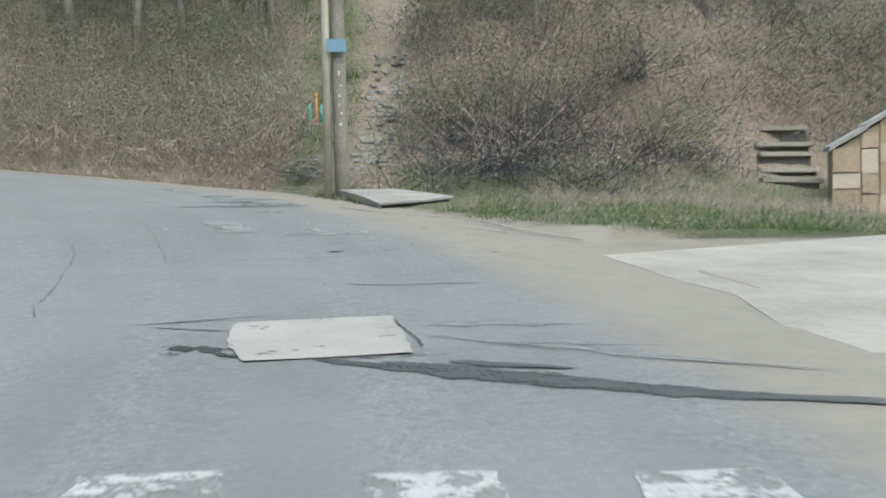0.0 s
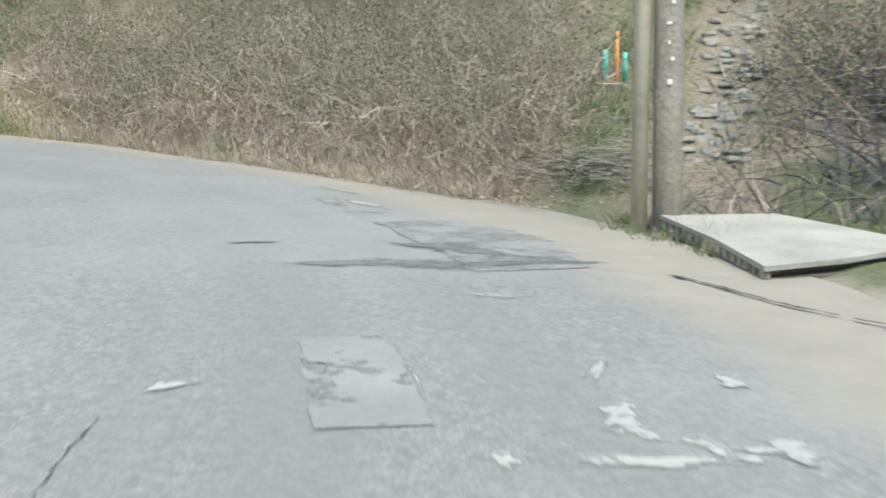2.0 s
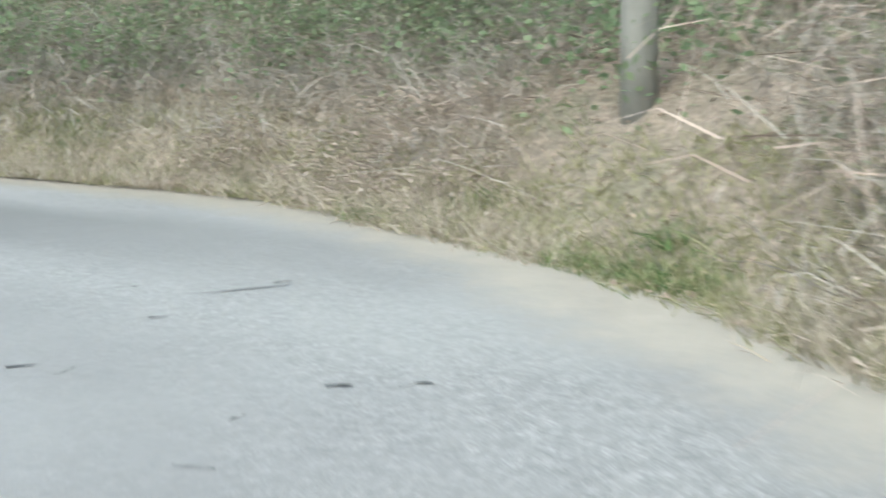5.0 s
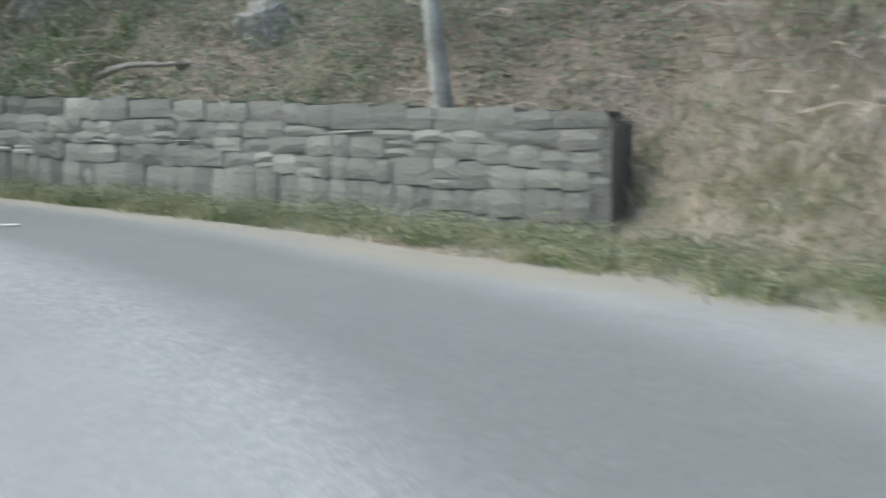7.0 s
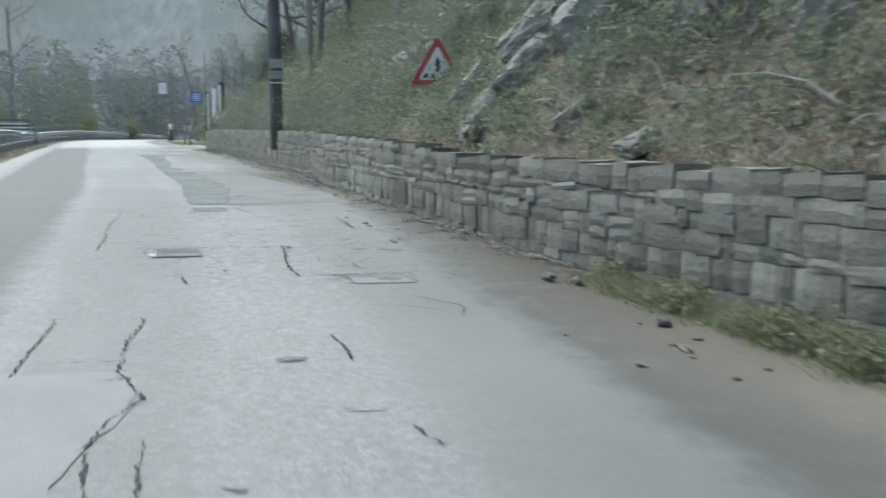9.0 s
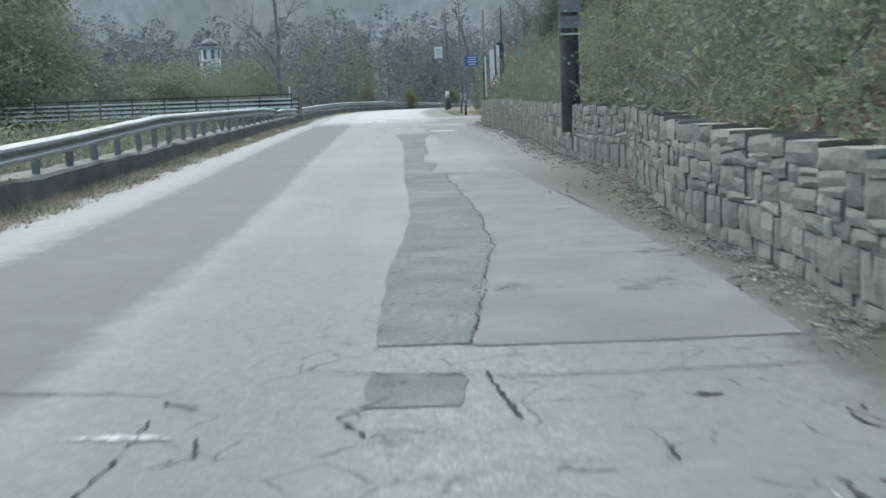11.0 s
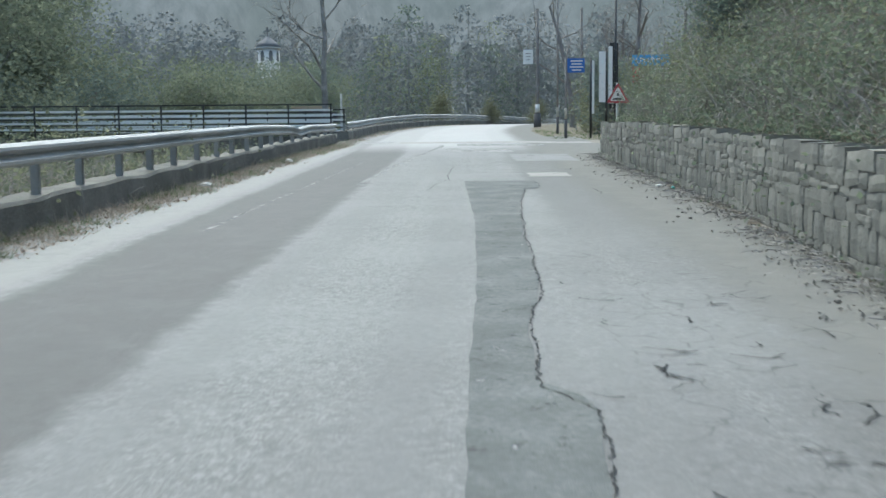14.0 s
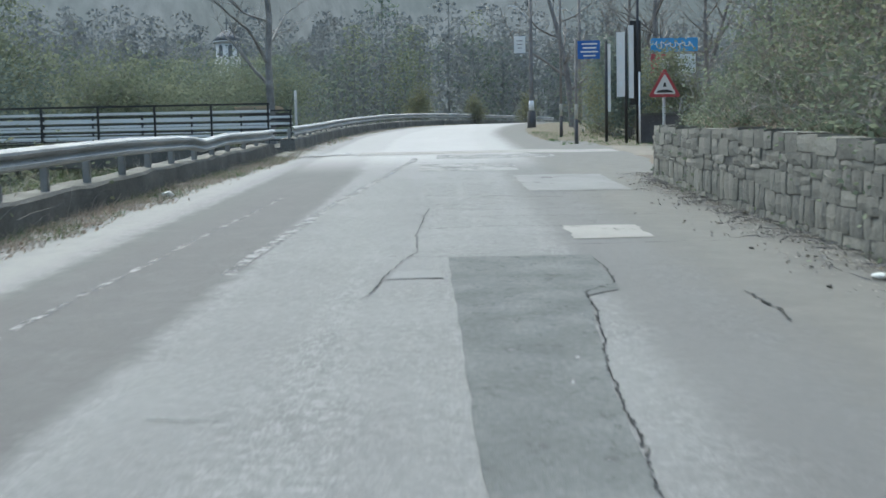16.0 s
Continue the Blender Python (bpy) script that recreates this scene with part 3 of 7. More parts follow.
def ground_material():
    """Earth with leaf litter, grass where it is let grow, bare sand by the road."""
    m = bpy.data.materials.new("ground_cover")
    m.use_nodes = True
    nt = m.node_tree
    b = nt.nodes["Principled BSDF"]
    b.inputs["Roughness"].default_value = 0.95
    b.inputs["Specular IOR Level"].default_value = 0.2
    tc = nt.nodes.new("ShaderNodeTexCoord").outputs["Object"]
    fine, mid, big = noise_node(nt, tc, 14, 6, 0.75), noise_node(nt, tc, 1.3, 6, 0.7), noise_node(nt, tc, 0.16, 4, 0.6)
    earth = blend_colours(nt, map_range(nt, fine, 0.3, 0.7), (0.13, 0.108, 0.088), (0.3, 0.25, 0.203))
    green = blend_colours(nt, map_range(nt, fine, 0.3, 0.7), (0.065, 0.08, 0.045), (0.14, 0.152, 0.09))
    g = math_node(nt, "MULTIPLY", map_range(nt, math_node(nt, "ADD", mid, math_node(nt, "MULTIPLY", big, 0.6)), 0.7, 1.05), 0.5)
    cover = blend_colours(nt, math_node(nt, "MAXIMUM", g, attribute(nt, "green")), earth, green)
    sand = blend_colours(nt, mid, (0.17, 0.157, 0.132), (0.31, 0.29, 0.25))
    cover = blend_colours(nt, attribute(nt, "sand"), cover, sand)
    nt.links.new(cover, b.inputs["Base Color"])
    bp = nt.nodes.new("ShaderNodeBump")
    bp.inputs["Strength"].default_value, bp.inputs["Distance"].default_value = 0.7, 0.05
    nt.links.new(fine, bp.inputs["Height"])
    nt.links.new(bp.outputs[0], b.inputs["Normal"])
    return m


def distance_material():
    """Wooded hillside far off: soft upright streaks of trunks, plain grey-blue with painted-in mist and glow."""
    m = bpy.data.materials.new("far_hillside")
    m.use_nodes = True
    nt = m.node_tree
    b = nt.nodes["Principled BSDF"]
    b.inputs["Roughness"].default_value = 1.0
    b.inputs["Specular IOR Level"].default_value = 0.0
    tc = nt.nodes.new("ShaderNodeTexCoord").outputs["Object"]
    stretch = nt.nodes.new("ShaderNodeMapping")
    stretch.inputs["Scale"].default_value = (1, 1, 0.3)
    nt.links.new(tc, stretch.inputs[0])
    trunks, stands = noise_node(nt, stretch.outputs[0], 0.35, 5, 0.7), noise_node(nt, tc, 0.035, 3, 0.6)
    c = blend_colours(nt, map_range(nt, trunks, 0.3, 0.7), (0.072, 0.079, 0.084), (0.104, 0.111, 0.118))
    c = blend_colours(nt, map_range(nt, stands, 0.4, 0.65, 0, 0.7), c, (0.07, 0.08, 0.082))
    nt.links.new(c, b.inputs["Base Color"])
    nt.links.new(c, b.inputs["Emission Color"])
    # faint emission stands in for the light scattered by the mist
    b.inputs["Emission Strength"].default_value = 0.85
    return m


M["distance"] = distance_material()
M["road"], M["ground"] = road_material(), ground_material()

# ---------------------------------------------------------------- mesh tools


def mesh_of(name, verts, faces, material):
    """A mesh from arrays of points and of four-cornered (or three-cornered) faces."""
    verts, faces = np.asarray(verts, np.float32).reshape(-1, 3), np.asarray(faces, np.int32)
    me = bpy.data.meshes.new(name)
    n, k = faces.shape
    me.vertices.add(len(verts))
    me.vertices.foreach_set("co", verts.ravel())
    me.loops.add(n * k)
    me.loops.foreach_set("vertex_index", faces.ravel())
    me.polygons.add(n)
    me.polygons.foreach_set("loop_start", np.arange(0, n * k, k, dtype=np.int32))
    me.polygons.foreach_set("use_smooth", [False] * n)
    me.materials.append(material)
    me.update(calc_edges=True)
    me.validate()
    return me


def bm_mesh(name, bm, material, smooth=False):
    me = bpy.data.meshes.new(name)
    bmesh.ops.recalc_face_normals(bm, faces=bm.faces)
    bm.to_mesh(me)
    bm.free()
    me.materials.append(material)
    if smooth:
        me.polygons.foreach_set("use_smooth", [True] * len(me.polygons))
    return me


def part(name, bm, material, parent=None, label="", smooth=False):
    """Links a bmesh (or a finished mesh) as one object, under a thing or a part."""
    me = bm if isinstance(bm, bpy.types.Mesh) else bm_mesh(name, bm, material, smooth)
    ob = new(name, me)
    if parent is not None:
        ob.parent = parent
    return tagged(ob, label) if label else ob


def box(size, centre=(0, 0, 0), bevel=0.0, turn=None):
    bm = bmesh.new()
    bmesh.ops.create_cube(bm, size=1)
    bmesh.ops.scale(bm, vec=size, verts=bm.verts)
    if bevel:
        bmesh.ops.bevel(bm, geom=bm.edges[:], offset=bevel, segments=2, affect="EDGES")
    if turn is not None:
        bmesh.ops.transform(bm, matrix=turn, verts=bm.verts)
    bmesh.ops.translate(bm, vec=centre, verts=bm.verts)
    return bm


def tube_arrays(points, radii, sides=7):
    """Points and faces of a round tapering limb along points."""
    points, radii = np.asarray(points, float), np.asarray(radii, float)
    t = np.gradient(points, axis=0)
    t /= np.linalg.norm(t, axis=1)[:, None] + 1e-9
    ref = np.array([1.0, 0, 0]) if abs(t[:, 0]).max() < 0.85 else np.array([0, 1.0, 0])
    a = np.cross(t, ref)
    a /= np.linalg.norm(a, axis=1)[:, None] + 1e-9
    b = np.cross(t, a)
    ang = np.arange(sides) * 2 * math.pi / sides
    v = points[:, None] + radii[:, None, None] * (np.cos(ang)[None, :, None] * a[:, None] + np.sin(ang)[None, :, None] * b[:, None])
    f = []
    for i in range(len(points) - 1):
        for j in range(sides):
            k = (j + 1) % sides
            f.append((i * sides + j, i * sides + k, (i + 1) * sides + k, (i + 1) * sides + j))
    return v.reshape(-1, 3), np.array(f)


def joined(chunks):
    v, f, n = [], [], 0
    for a, b in chunks:
        v.append(a)
        f.append(b + n)
        n += len(a)
    return np.vstack(v), np.vstack(f)


def tube(name, points, radii, material, sides=8, smooth=True, caps=True):
    v, f = tube_arrays(points, radii, sides)
    if caps:
        n = len(points)
        v = np.vstack([v, [points[0]], [points[-1]]])
        top = (n - 1) * sides
        ends = [(len(v) - 2, (j + 1) % sides, j, j) for j in range(sides)] + [(len(v) - 1, top + j, top + (j + 1) % sides, top + (j + 1) % sides) for j in range(sides)]
        me = bpy.data.meshes.new(name)
        me.from_pydata(v.tolist(), [], [tuple(q) for q in f.tolist()] + [e[:3] for e in ends])
        me.materials.append(material)
        me.update()
    else:
        me = mesh_of(name, v, f, material)
    if smooth:
        me.polygons.foreach_set("use_smooth", [True] * len(me.polygons))
    return me


def ribbons(root, aim, length, width, droop=0.3, segs=3, curl=0.15):
    """Thin tapering stems from root points: aim is a unit direction for each."""
    n = len(root)
    length, width = np.broadcast_to(length, n), np.broadcast_to(width, n)
    side = np.cross(aim, rng.normal(size=(n, 3)))
    side /= np.linalg.norm(side, axis=1)[:, None] + 1e-9
    bend = rng.normal(size=(n, 3)) * curl
    bend[:, 2] -= droop
    u = np.linspace(0, 1, segs + 1)
    mid = root[:, None] + length[:, None, None] * (aim[:, None] * u[None, :, None] + bend[:, None] * (u**2)[None, :, None])
    w = width[:, None] * (1 - 0.8 * u)[None]
    v = np.stack([mid - side[:, None] * w[..., None] / 2, mid + side[:, None] * w[..., None] / 2], 2).reshape(-1, 3)
    k = np.arange(n)[:, None] * (segs + 1) * 2 + np.arange(segs)[None] * 2
    f = np.stack([k, k + 1, k + 3, k + 2], -1).reshape(-1, 4)
    return v, f


def leaves(centre, size, up=0.5):
    """Small pointed leaves, each its own four-cornered piece."""
    n = len(centre)
    a = rng.normal(size=(n, 3))
    a[:, 2] *= 0.6
    a /= np.linalg.norm(a, axis=1)[:, None]
    nrm = rng.normal(size=(n, 3))
    nrm[:, 2] += up * 2
    b = np.cross(a, nrm)
    b /= np.linalg.norm(b, axis=1)[:, None] + 1e-9
    size = np.broadcast_to(size, n)[:, None]
    v = np.stack([centre - a * size * 0.5, centre + b * size * 0.32, centre + a * size * 0.5, centre - b * size * 0.32], 1).reshape(-1, 3)
    f = np.arange(n * 4).reshape(-1, 4)
    return v, f


def upward(n, lean=0.5):
    a = rng.normal(size=(n, 3)) * lean
    a[:, 2] = 1
    return a / np.linalg.norm(a, axis=1)[:, None]


def stuff(name, chunks, material, label, category):
    v, f = joined(chunks)
    ob = new(name, mesh_of(name, v, f, material))
    return tagged(ob, label, category, kind="stuff")


def thing(name, place, label, category, yaw=0.0, group=""):
    ob = new(name)
    ob.empty_display_size = 0.2
    ob.matrix_basis = pose(*place, 0, 0, yaw)
    return tagged(ob, label, category, group)


def on_ground(xy):
    return np.c_[xy, height(xy[:, 0], xy[:, 1])]

# ---------------------------------------------------------------- ground, road, water


def spread(lo, hi, fine, out, growth=1.25):
    mid = np.arange(lo, hi + fine, fine)
    step, left, right = fine, [], []
    a, b = mid[0], mid[-1]
    while a > -out or b < out:
        step *= growth
        a, b = a - step, b + step
        left.append(a)
        right.append(b)
    return np.r_[left[::-1], mid, right]


EDGE_S = [-70, 0, 12, 15, 20, 22, 26, 28, 29, 30, 31, 32.5, 34, 36, 45, 55, 90, 95, 97, 107, 109, 215]
EDGE_D = [3.7, 3.7, 3.7, 3.25, 3.2, 2.9, 2.85, 3.2, 3.65, 4.3, 4.8, 4.8, 4.2, 3.35, 3.05, 2.6, 3.6, 4.3, 4.5, 4.5, 3.3, 3.0]
gx, gy = spread(-34, 18, 0.34, 520), spread(-80, 36, 0.34, 520, 1.18)
GX, GY = np.meshgrid(gx, gy)
GZ = height(GX.ravel(), GY.ravel()).reshape(GX.shape)
kl, dl, sl_ = nearest(line[::3], GX.ravel(), GY.ravel())
s_near = np.interp(kl, np.arange(len(line[::3])), along[::3])
edge_now = np.where(sl_ > 0, np.interp(s_near, EDGE_S, EDGE_D), 5.95)
roadz = np.interp(kl, np.arange(len(line[::3])), line[::3, 2]) + tilt(s_near, sl_ * dl)
behind = nearest(bank, GX.ravel(), GY.ravel())[2] > 0
sunk = roadz - 0.045 - 0.1 * ramp(edge_now - dl, 0.0, 0.5)
flat_in = (sl_ > 0) & (s_near > 0.5) & (s_near < 12.3) & (dl > 3) & (dl < 18.5) & ~behind
GZ = np.where(flat_in, np.minimum(GZ.ravel(), roadz - 0.12), GZ.ravel()).reshape(GX.shape)
GZ = np.where((dl < edge_now + 0.12) & ~behind, np.minimum(GZ.ravel(), sunk), GZ.ravel()).reshape(GX.shape)
_, dsr, _ = nearest(side_road, GX.ravel(), GY.ravel())
nx, ny = len(gx), len(gy)
idx = np.arange(nx * ny).reshape(ny, nx)
quads = np.stack([idx[:-1, :-1], idx[:-1, 1:], idx[1:, 1:], idx[1:, :-1]], -1).reshape(-1, 4)
ground_me = mesh_of("ground", np.stack([GX, GY, GZ], -1).reshape(-1, 3), quads, M["ground"])
kb_, db_, sb_ = nearest(bank, GX.ravel(), GY.ravel())
flat_x, flat_y = GX.ravel(), GY.ravel()
lawn_edge = np.interp(flat_x, [-0.8, 1.4, 4.1, 9.5, 14], [17.3, 14.3, 13.9, 14.8, 15.4])
green = np.clip((flat_x > -1) * ramp(flat_y, lawn_edge - 0.2, lawn_edge + 0.4) * (flat_y < 21) * (dl > 2.9) + 0.9 * np.exp(-(((flat_x - path_x(flat_y) + 1.3) / 0.75) ** 2)) * (flat_y > 19.5) * (flat_y < 34) + 0.4 * (np.interp(kl, np.arange(len(line[::3])), along[::3]) > 104) * (np.interp(kl, np.arange(len(line[::3])), along[::3]) < 160) * (dl > 3.2) * (dl < 14) + 0.35 * (np.hypot(flat_x + 12, flat_y + 25) > 60) + 0.5 * (sl_ < 0) * (dl < 12) + 0.85 * np.exp(-(((flat_x - 0.5) / 7) ** 2)) * ramp(flat_y, 26, 30), 0, 1)
sand = (flat_y < lawn_edge) * (flat_x > -1) * (sb_ < 0) * (flat_y > -25) * 1.0 + 0.9 * (dsr < 2.8) * (sb_ < 0) + 0.5 * np.exp(-(((flat_x - path_x(flat_y)) / 0.32) ** 2)) * (flat_y > 22.2) * (flat_y < 38)
for key, val in (("green", green), ("sand", np.clip(sand, 0, 1))):
    at_ = ground_me.attributes.new(key, "FLOAT", "POINT")
    at_.data.foreach_set("value", val.astype(np.float32))
ground_me.polygons.foreach_set("use_smooth", [True] * len(ground_me.polygons))
tagged(new("ground", ground_me), "earth slopes with leaf litter, grass and bare sand", "ground", kind="structure")


def strip(name, s0, s1, left, right, lift, material, step=0.5, across=8, label="", category="", kind="structure"):
    """A sheet that follows the road; left and right are offsets or functions of s. Keeps the metres along and across as its map."""
    ss = np.arange(s0, s1 + step / 2, step)
    lf = np.array([left(x) if callable(left) else left for x in ss])
    rt = np.array([right(x) if callable(right) else right for x in ss])
    u = np.linspace(0, 1, across + 1)
    D = lf[:, None] + (rt - lf)[:, None] * u[None]
    Sg = np.repeat(ss[:, None], across + 1, 1)
    V = at(Sg, D, lift)
    V[..., 2] += 0.008 * waves(V[..., 0], V[..., 1], 3.1, 11) - 0.02 * ramp(np.abs(D), 2.2, 3.2)
    i = np.arange(V.shape[0] * (across + 1)).reshape(-1, across + 1)
    q = np.stack([i[:-1, :-1], i[:-1, 1:], i[1:, 1:], i[1:, :-1]], -1).reshape(-1, 4)
    me = mesh_of(name, V.reshape(-1, 3), q, material)
    uv = me.uv_layers.new(name="metres")
    loops = np.zeros(len(me.loops), np.int32)
    me.loops.foreach_get("vertex_index", loops)
    uv.data.foreach_set("uv", np.stack([Sg.ravel(), D.ravel()], -1)[loops].astype(np.float32).ravel())
    me.polygons.foreach_set("use_smooth", [True] * len(me.polygons))
    ob = new(name, me)
    return tagged(ob, label, category, kind=kind)


def road_right(s):
    return float(np.interp(s, EDGE_S, EDGE_D)) + 0.06 * math.sin(s * 2.1) + 0.04 * math.sin(s * 5.3)


road = strip("road", -64, 210, lambda s: -5.9 + 0.05 * math.sin(s * 1.7), road_right, 0.0, M["road"], 0.5, 16, "worn dusty grey asphalt road with sandy edges", "road")

rp = glide(np.array([(*p, 0) for p in river]), 6)
rt_ = np.gradient(rp[:, :2], axis=0)
rt_ /= np.linalg.norm(rt_, axis=1)[:, None]
left_v = np.c_[rp[:, 0] - rt_[:, 1] * 6, rp[:, 1] + rt_[:, 0] * 6, np.full(len(rp), -0.9)]
right_v = np.c_[rp[:, 0] + rt_[:, 1] * 6, rp[:, 1] - rt_[:, 0] * 6, np.full(len(rp), -0.9)]
wv = np.stack([left_v, right_v], 1).reshape(-1, 3)
wi = np.arange(len(rp) - 1)[:, None] * 2 + np.array([0, 1, 3, 2])[None]
tagged(new("water", mesh_of("water", wv, wi, M["water"])), "dark shallow stream below the road", "water", kind="structure")
# wooded hills that close the valley far behind everything, the mist in their colour and glow
ba = np.linspace(radians(170), radians(370), 160)
bh = np.linspace(0, 1, 40)
BA, BH = np.meshgrid(ba, bh)
BR = 205 + 70 * BH + 9 * np.sin(BA * 7) + 5 * np.sin(BA * 17 + BH * 4)
BX, BY = -12 + BR * np.cos(BA), -25 + BR * np.sin(BA)
BZ = 2 + 150 * BH * (1 + 0.08 * np.sin(BA * 5)) + 1.5 * waves(BX, BY, 14, 8)
bi = np.arange(BA.size).reshape(BA.shape)
bq = np.stack([bi[:-1, :-1], bi[:-1, 1:], bi[1:, 1:], bi[1:, :-1]], -1).reshape(-1, 4)
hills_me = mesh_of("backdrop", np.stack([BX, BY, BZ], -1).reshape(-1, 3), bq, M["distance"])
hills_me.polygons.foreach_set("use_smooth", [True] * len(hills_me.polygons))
tagged(new("backdrop", hills_me), "wooded hillside closing the valley, mist painted as glowing grey-blue", "hillside", kind="structure")

# ---------------------------------------------------------------- stone retaining wall


def stone_mesh(k):
    """A rough-dressed block of unit size with worn edges."""
    g = np.random.default_rng(100 + k)
    bm = bmesh.new()
    bmesh.ops.create_cube(bm, size=1)
    bmesh.ops.subdivide_edges(bm, edges=bm.edges[:], cuts=1, use_grid_fill=True)
    for v in bm.verts:
        corner = sum(abs(c) > 0.4 for c in v.co)
        v.co *= (1.0, 1.0, 0.985, 0.955)[corner]
        v.co += Vector(g.uniform(-0.07, 0.07, 3) * np.array([0.6, 0.22, 0.6]))
        v.co.y += 0.03 * (corner == 1) * (v.co.y > 0.3)
    return bm_mesh("stone", bm, M["stone"])


STONES = [stone_mesh(k) for k in range(12)]


def wall_height(s):
    return float(np.interp(s, [35, 40, 45, 50, 56, 62, 85, 91.5], [1.02, 1.0, 0.92, 0.76, 0.8, 0.92, 0.92, 0.8]))


ws = np.arange(35.9, 91.5, 0.1)
face = at(ws, wall_d(ws), 0)
face_l = np.r_[0, np.cumsum(np.linalg.norm(np.diff(face[:, :2], axis=0), axis=1))]


def on_face(length):
    return np.array([np.interp(length, face_l, face[:, k]) for k in range(3)]), float(np.interp(length, face_l, ws))


# core behind the stones
prof = []
for i in range(0, len(ws), 4):
    p = face[i]
    j = min(i + 4, len(ws) - 1) if i + 4 < len(ws) else i - 4
    t = (face[j] - p) * (1 if j > i else -1)
    t /= np.linalg.norm(t[:2])
    r = np.array([t[1], -t[0], 0])
    hgt = wall_height(ws[i])
    prof.append([p - r * 0.034 - [0, 0, 0.35], p - r * 0.034 + [0, 0, hgt - 0.06], p + r * 0.42 + [0, 0, hgt - 0.07], p + r * 0.42 - [0, 0, 0.35]])
prof = np.array(prof)
n = len(prof)
i4 = np.arange(n * 4).reshape(n, 4)
cf = np.concatenate([np.stack([i4[:-1, k], i4[1:, k], i4[1:, (k + 1) % 4], i4[:-1, (k + 1) % 4]], -1) for k in range(4)] + [i4[[0]], i4[[-1]][:, ::-1]])
wall = tagged(new("retaining_wall", mesh_of("retaining_wall", prof.reshape(-1, 3), cf, M["mortar"])), "low grey dry-laid stone retaining wall along the road", "wall", kind="structure")
wall.matrix_parent_inverse = Matrix.Identity(4)
g = np.random.default_rng(21)
rest_v, rest_f, rest_n = [], [], 0
stone_arrays = []
for me in STONES:
    bm = bmesh.new()
    bm.from_mesh(me)
    bmesh.ops.triangulate(bm, faces=bm.faces)
    bm.verts.ensure_lookup_table()
    stone_arrays.append((np.array([v.co[:] for v in bm.verts]), np.array([[v.index for v in f.verts] for f in bm.faces])))
    bm.free()
courses = [(0.0, 0.12, 0.2, 0.07), (0.12, 0.39, 0.18, 0.045), (0.39, 0.54, 0.26, 0.09), (0.54, 0.69, 0.28, 0.1), (0.69, 0.84, 0.3, 0.1), (0.84, 1.0, 0.36, 0.13)]


def joint(ci, l):
    """How far the joint under a course sways from its mean height."""
    return 0.0 if ci in (0, 6) else 0.032 * math.sin(l * 0.55 + ci * 1.9) + 0.022 * math.sin(l * 1.7 + ci * 4.1) + 0.012 * math.sin(l * 4.3 + ci * 2.7)


for ci, (lo, hi, mean, vary) in enumerate(courses):
    l = g.uniform(0, 0.2)
    while l < face_l[-1] - 0.3:
        ln = float(np.clip(g.normal(mean, vary), 0.12, 0.8))
        centre, s = on_face(l + ln / 2)
        a, _ = on_face(l)
        b, _ = on_face(l + ln)
        yaw = math.atan2(b[1] - a[1], b[0] - a[0])
        H = wall_height(s)
        base_h = (lo + joint(ci, l)) * H - (0.06 if ci == 0 else 0)
        top_h = (hi + joint(ci + 1, l)) * H + (g.uniform(-0.015, 0.03) if ci == 5 else g.uniform(-0.012, 0.006))
        kind = int(g.integers(0, 12))
        split = ci in (2, 3, 4) and g.random() < 0.1
        cut = base_h + (top_h - base_h) * g.uniform(0.35, 0.65)
        for lo2, hi2 in ((base_h, cut), (cut, top_h)) if split else ((base_h, top_h),):
            m = Matrix.Translation((centre[0], centre[1], centre[2] + (lo2 + hi2) / 2)) @ Matrix.Rotation(yaw, 4, "Z") @ Matrix.Translation((0, -0.12 + float(g.normal(0, 0.006)), 0)) @ Matrix.Rotation(float(g.normal(0, 0.022)), 4, "Y") @ Matrix.Rotation(float(g.normal(0, 0.015)), 4, "Z") @ Matrix.Diagonal((ln + 0.004, 0.34, hi2 - lo2 + 0.002, 1))
            if 40.5 < s < 52.5 and not split:
                ob = new("stone", STONES[kind])
                ob.parent = wall
                ob.matrix_basis = m
            else:
                v, f = stone_arrays[kind]
                mm = np.array(m)
                rest_v.append(v @ mm[:3, :3].T + mm[:3, 3])
                rest_f.append(f + rest_n)
                rest_n += len(v)
        l += ln
rest = new("stonework", mesh_of("stonework", np.vstack(rest_v), np.vstack(rest_f), M["stone_joined"]))
rest.parent = wall
tagged(rest, kind="stuff")

# ---------------------------------------------------------------- guardrail with its kerb


def rail_h(s):
    return float(np.interp(s, [50, 58, 65, 70, 88, 92, 93.3, 94.5, 99, 110, 130, 200], [0.66, 0.68, 0.84, 0.96, 0.88, 0.8, 0.68, 0.76, 0.7, 0.68, 0.75, 0.75]))


def rail_d(s):
    return float(np.interp(s, [50, 60, 80, 92, 100, 115, 200], [-4.9, -4.75, -4.7, -4.62, -4.4, -4.25, -4.2])) + 0.02 * math.sin(s * 1.3)


BEAM_FULL = [(-0.02, 0.0), (0.015, -0.004), (0.075, -0.045), (0.08, -0.085), (0.01, -0.125), (-0.012, -0.155), (0.01, -0.185), (0.08, -0.225), (0.075, -0.265), (0.0, -0.305), (-0.02, -0.31)]
BEAM = [(x, z * 0.82) for x, z in BEAM_FULL]


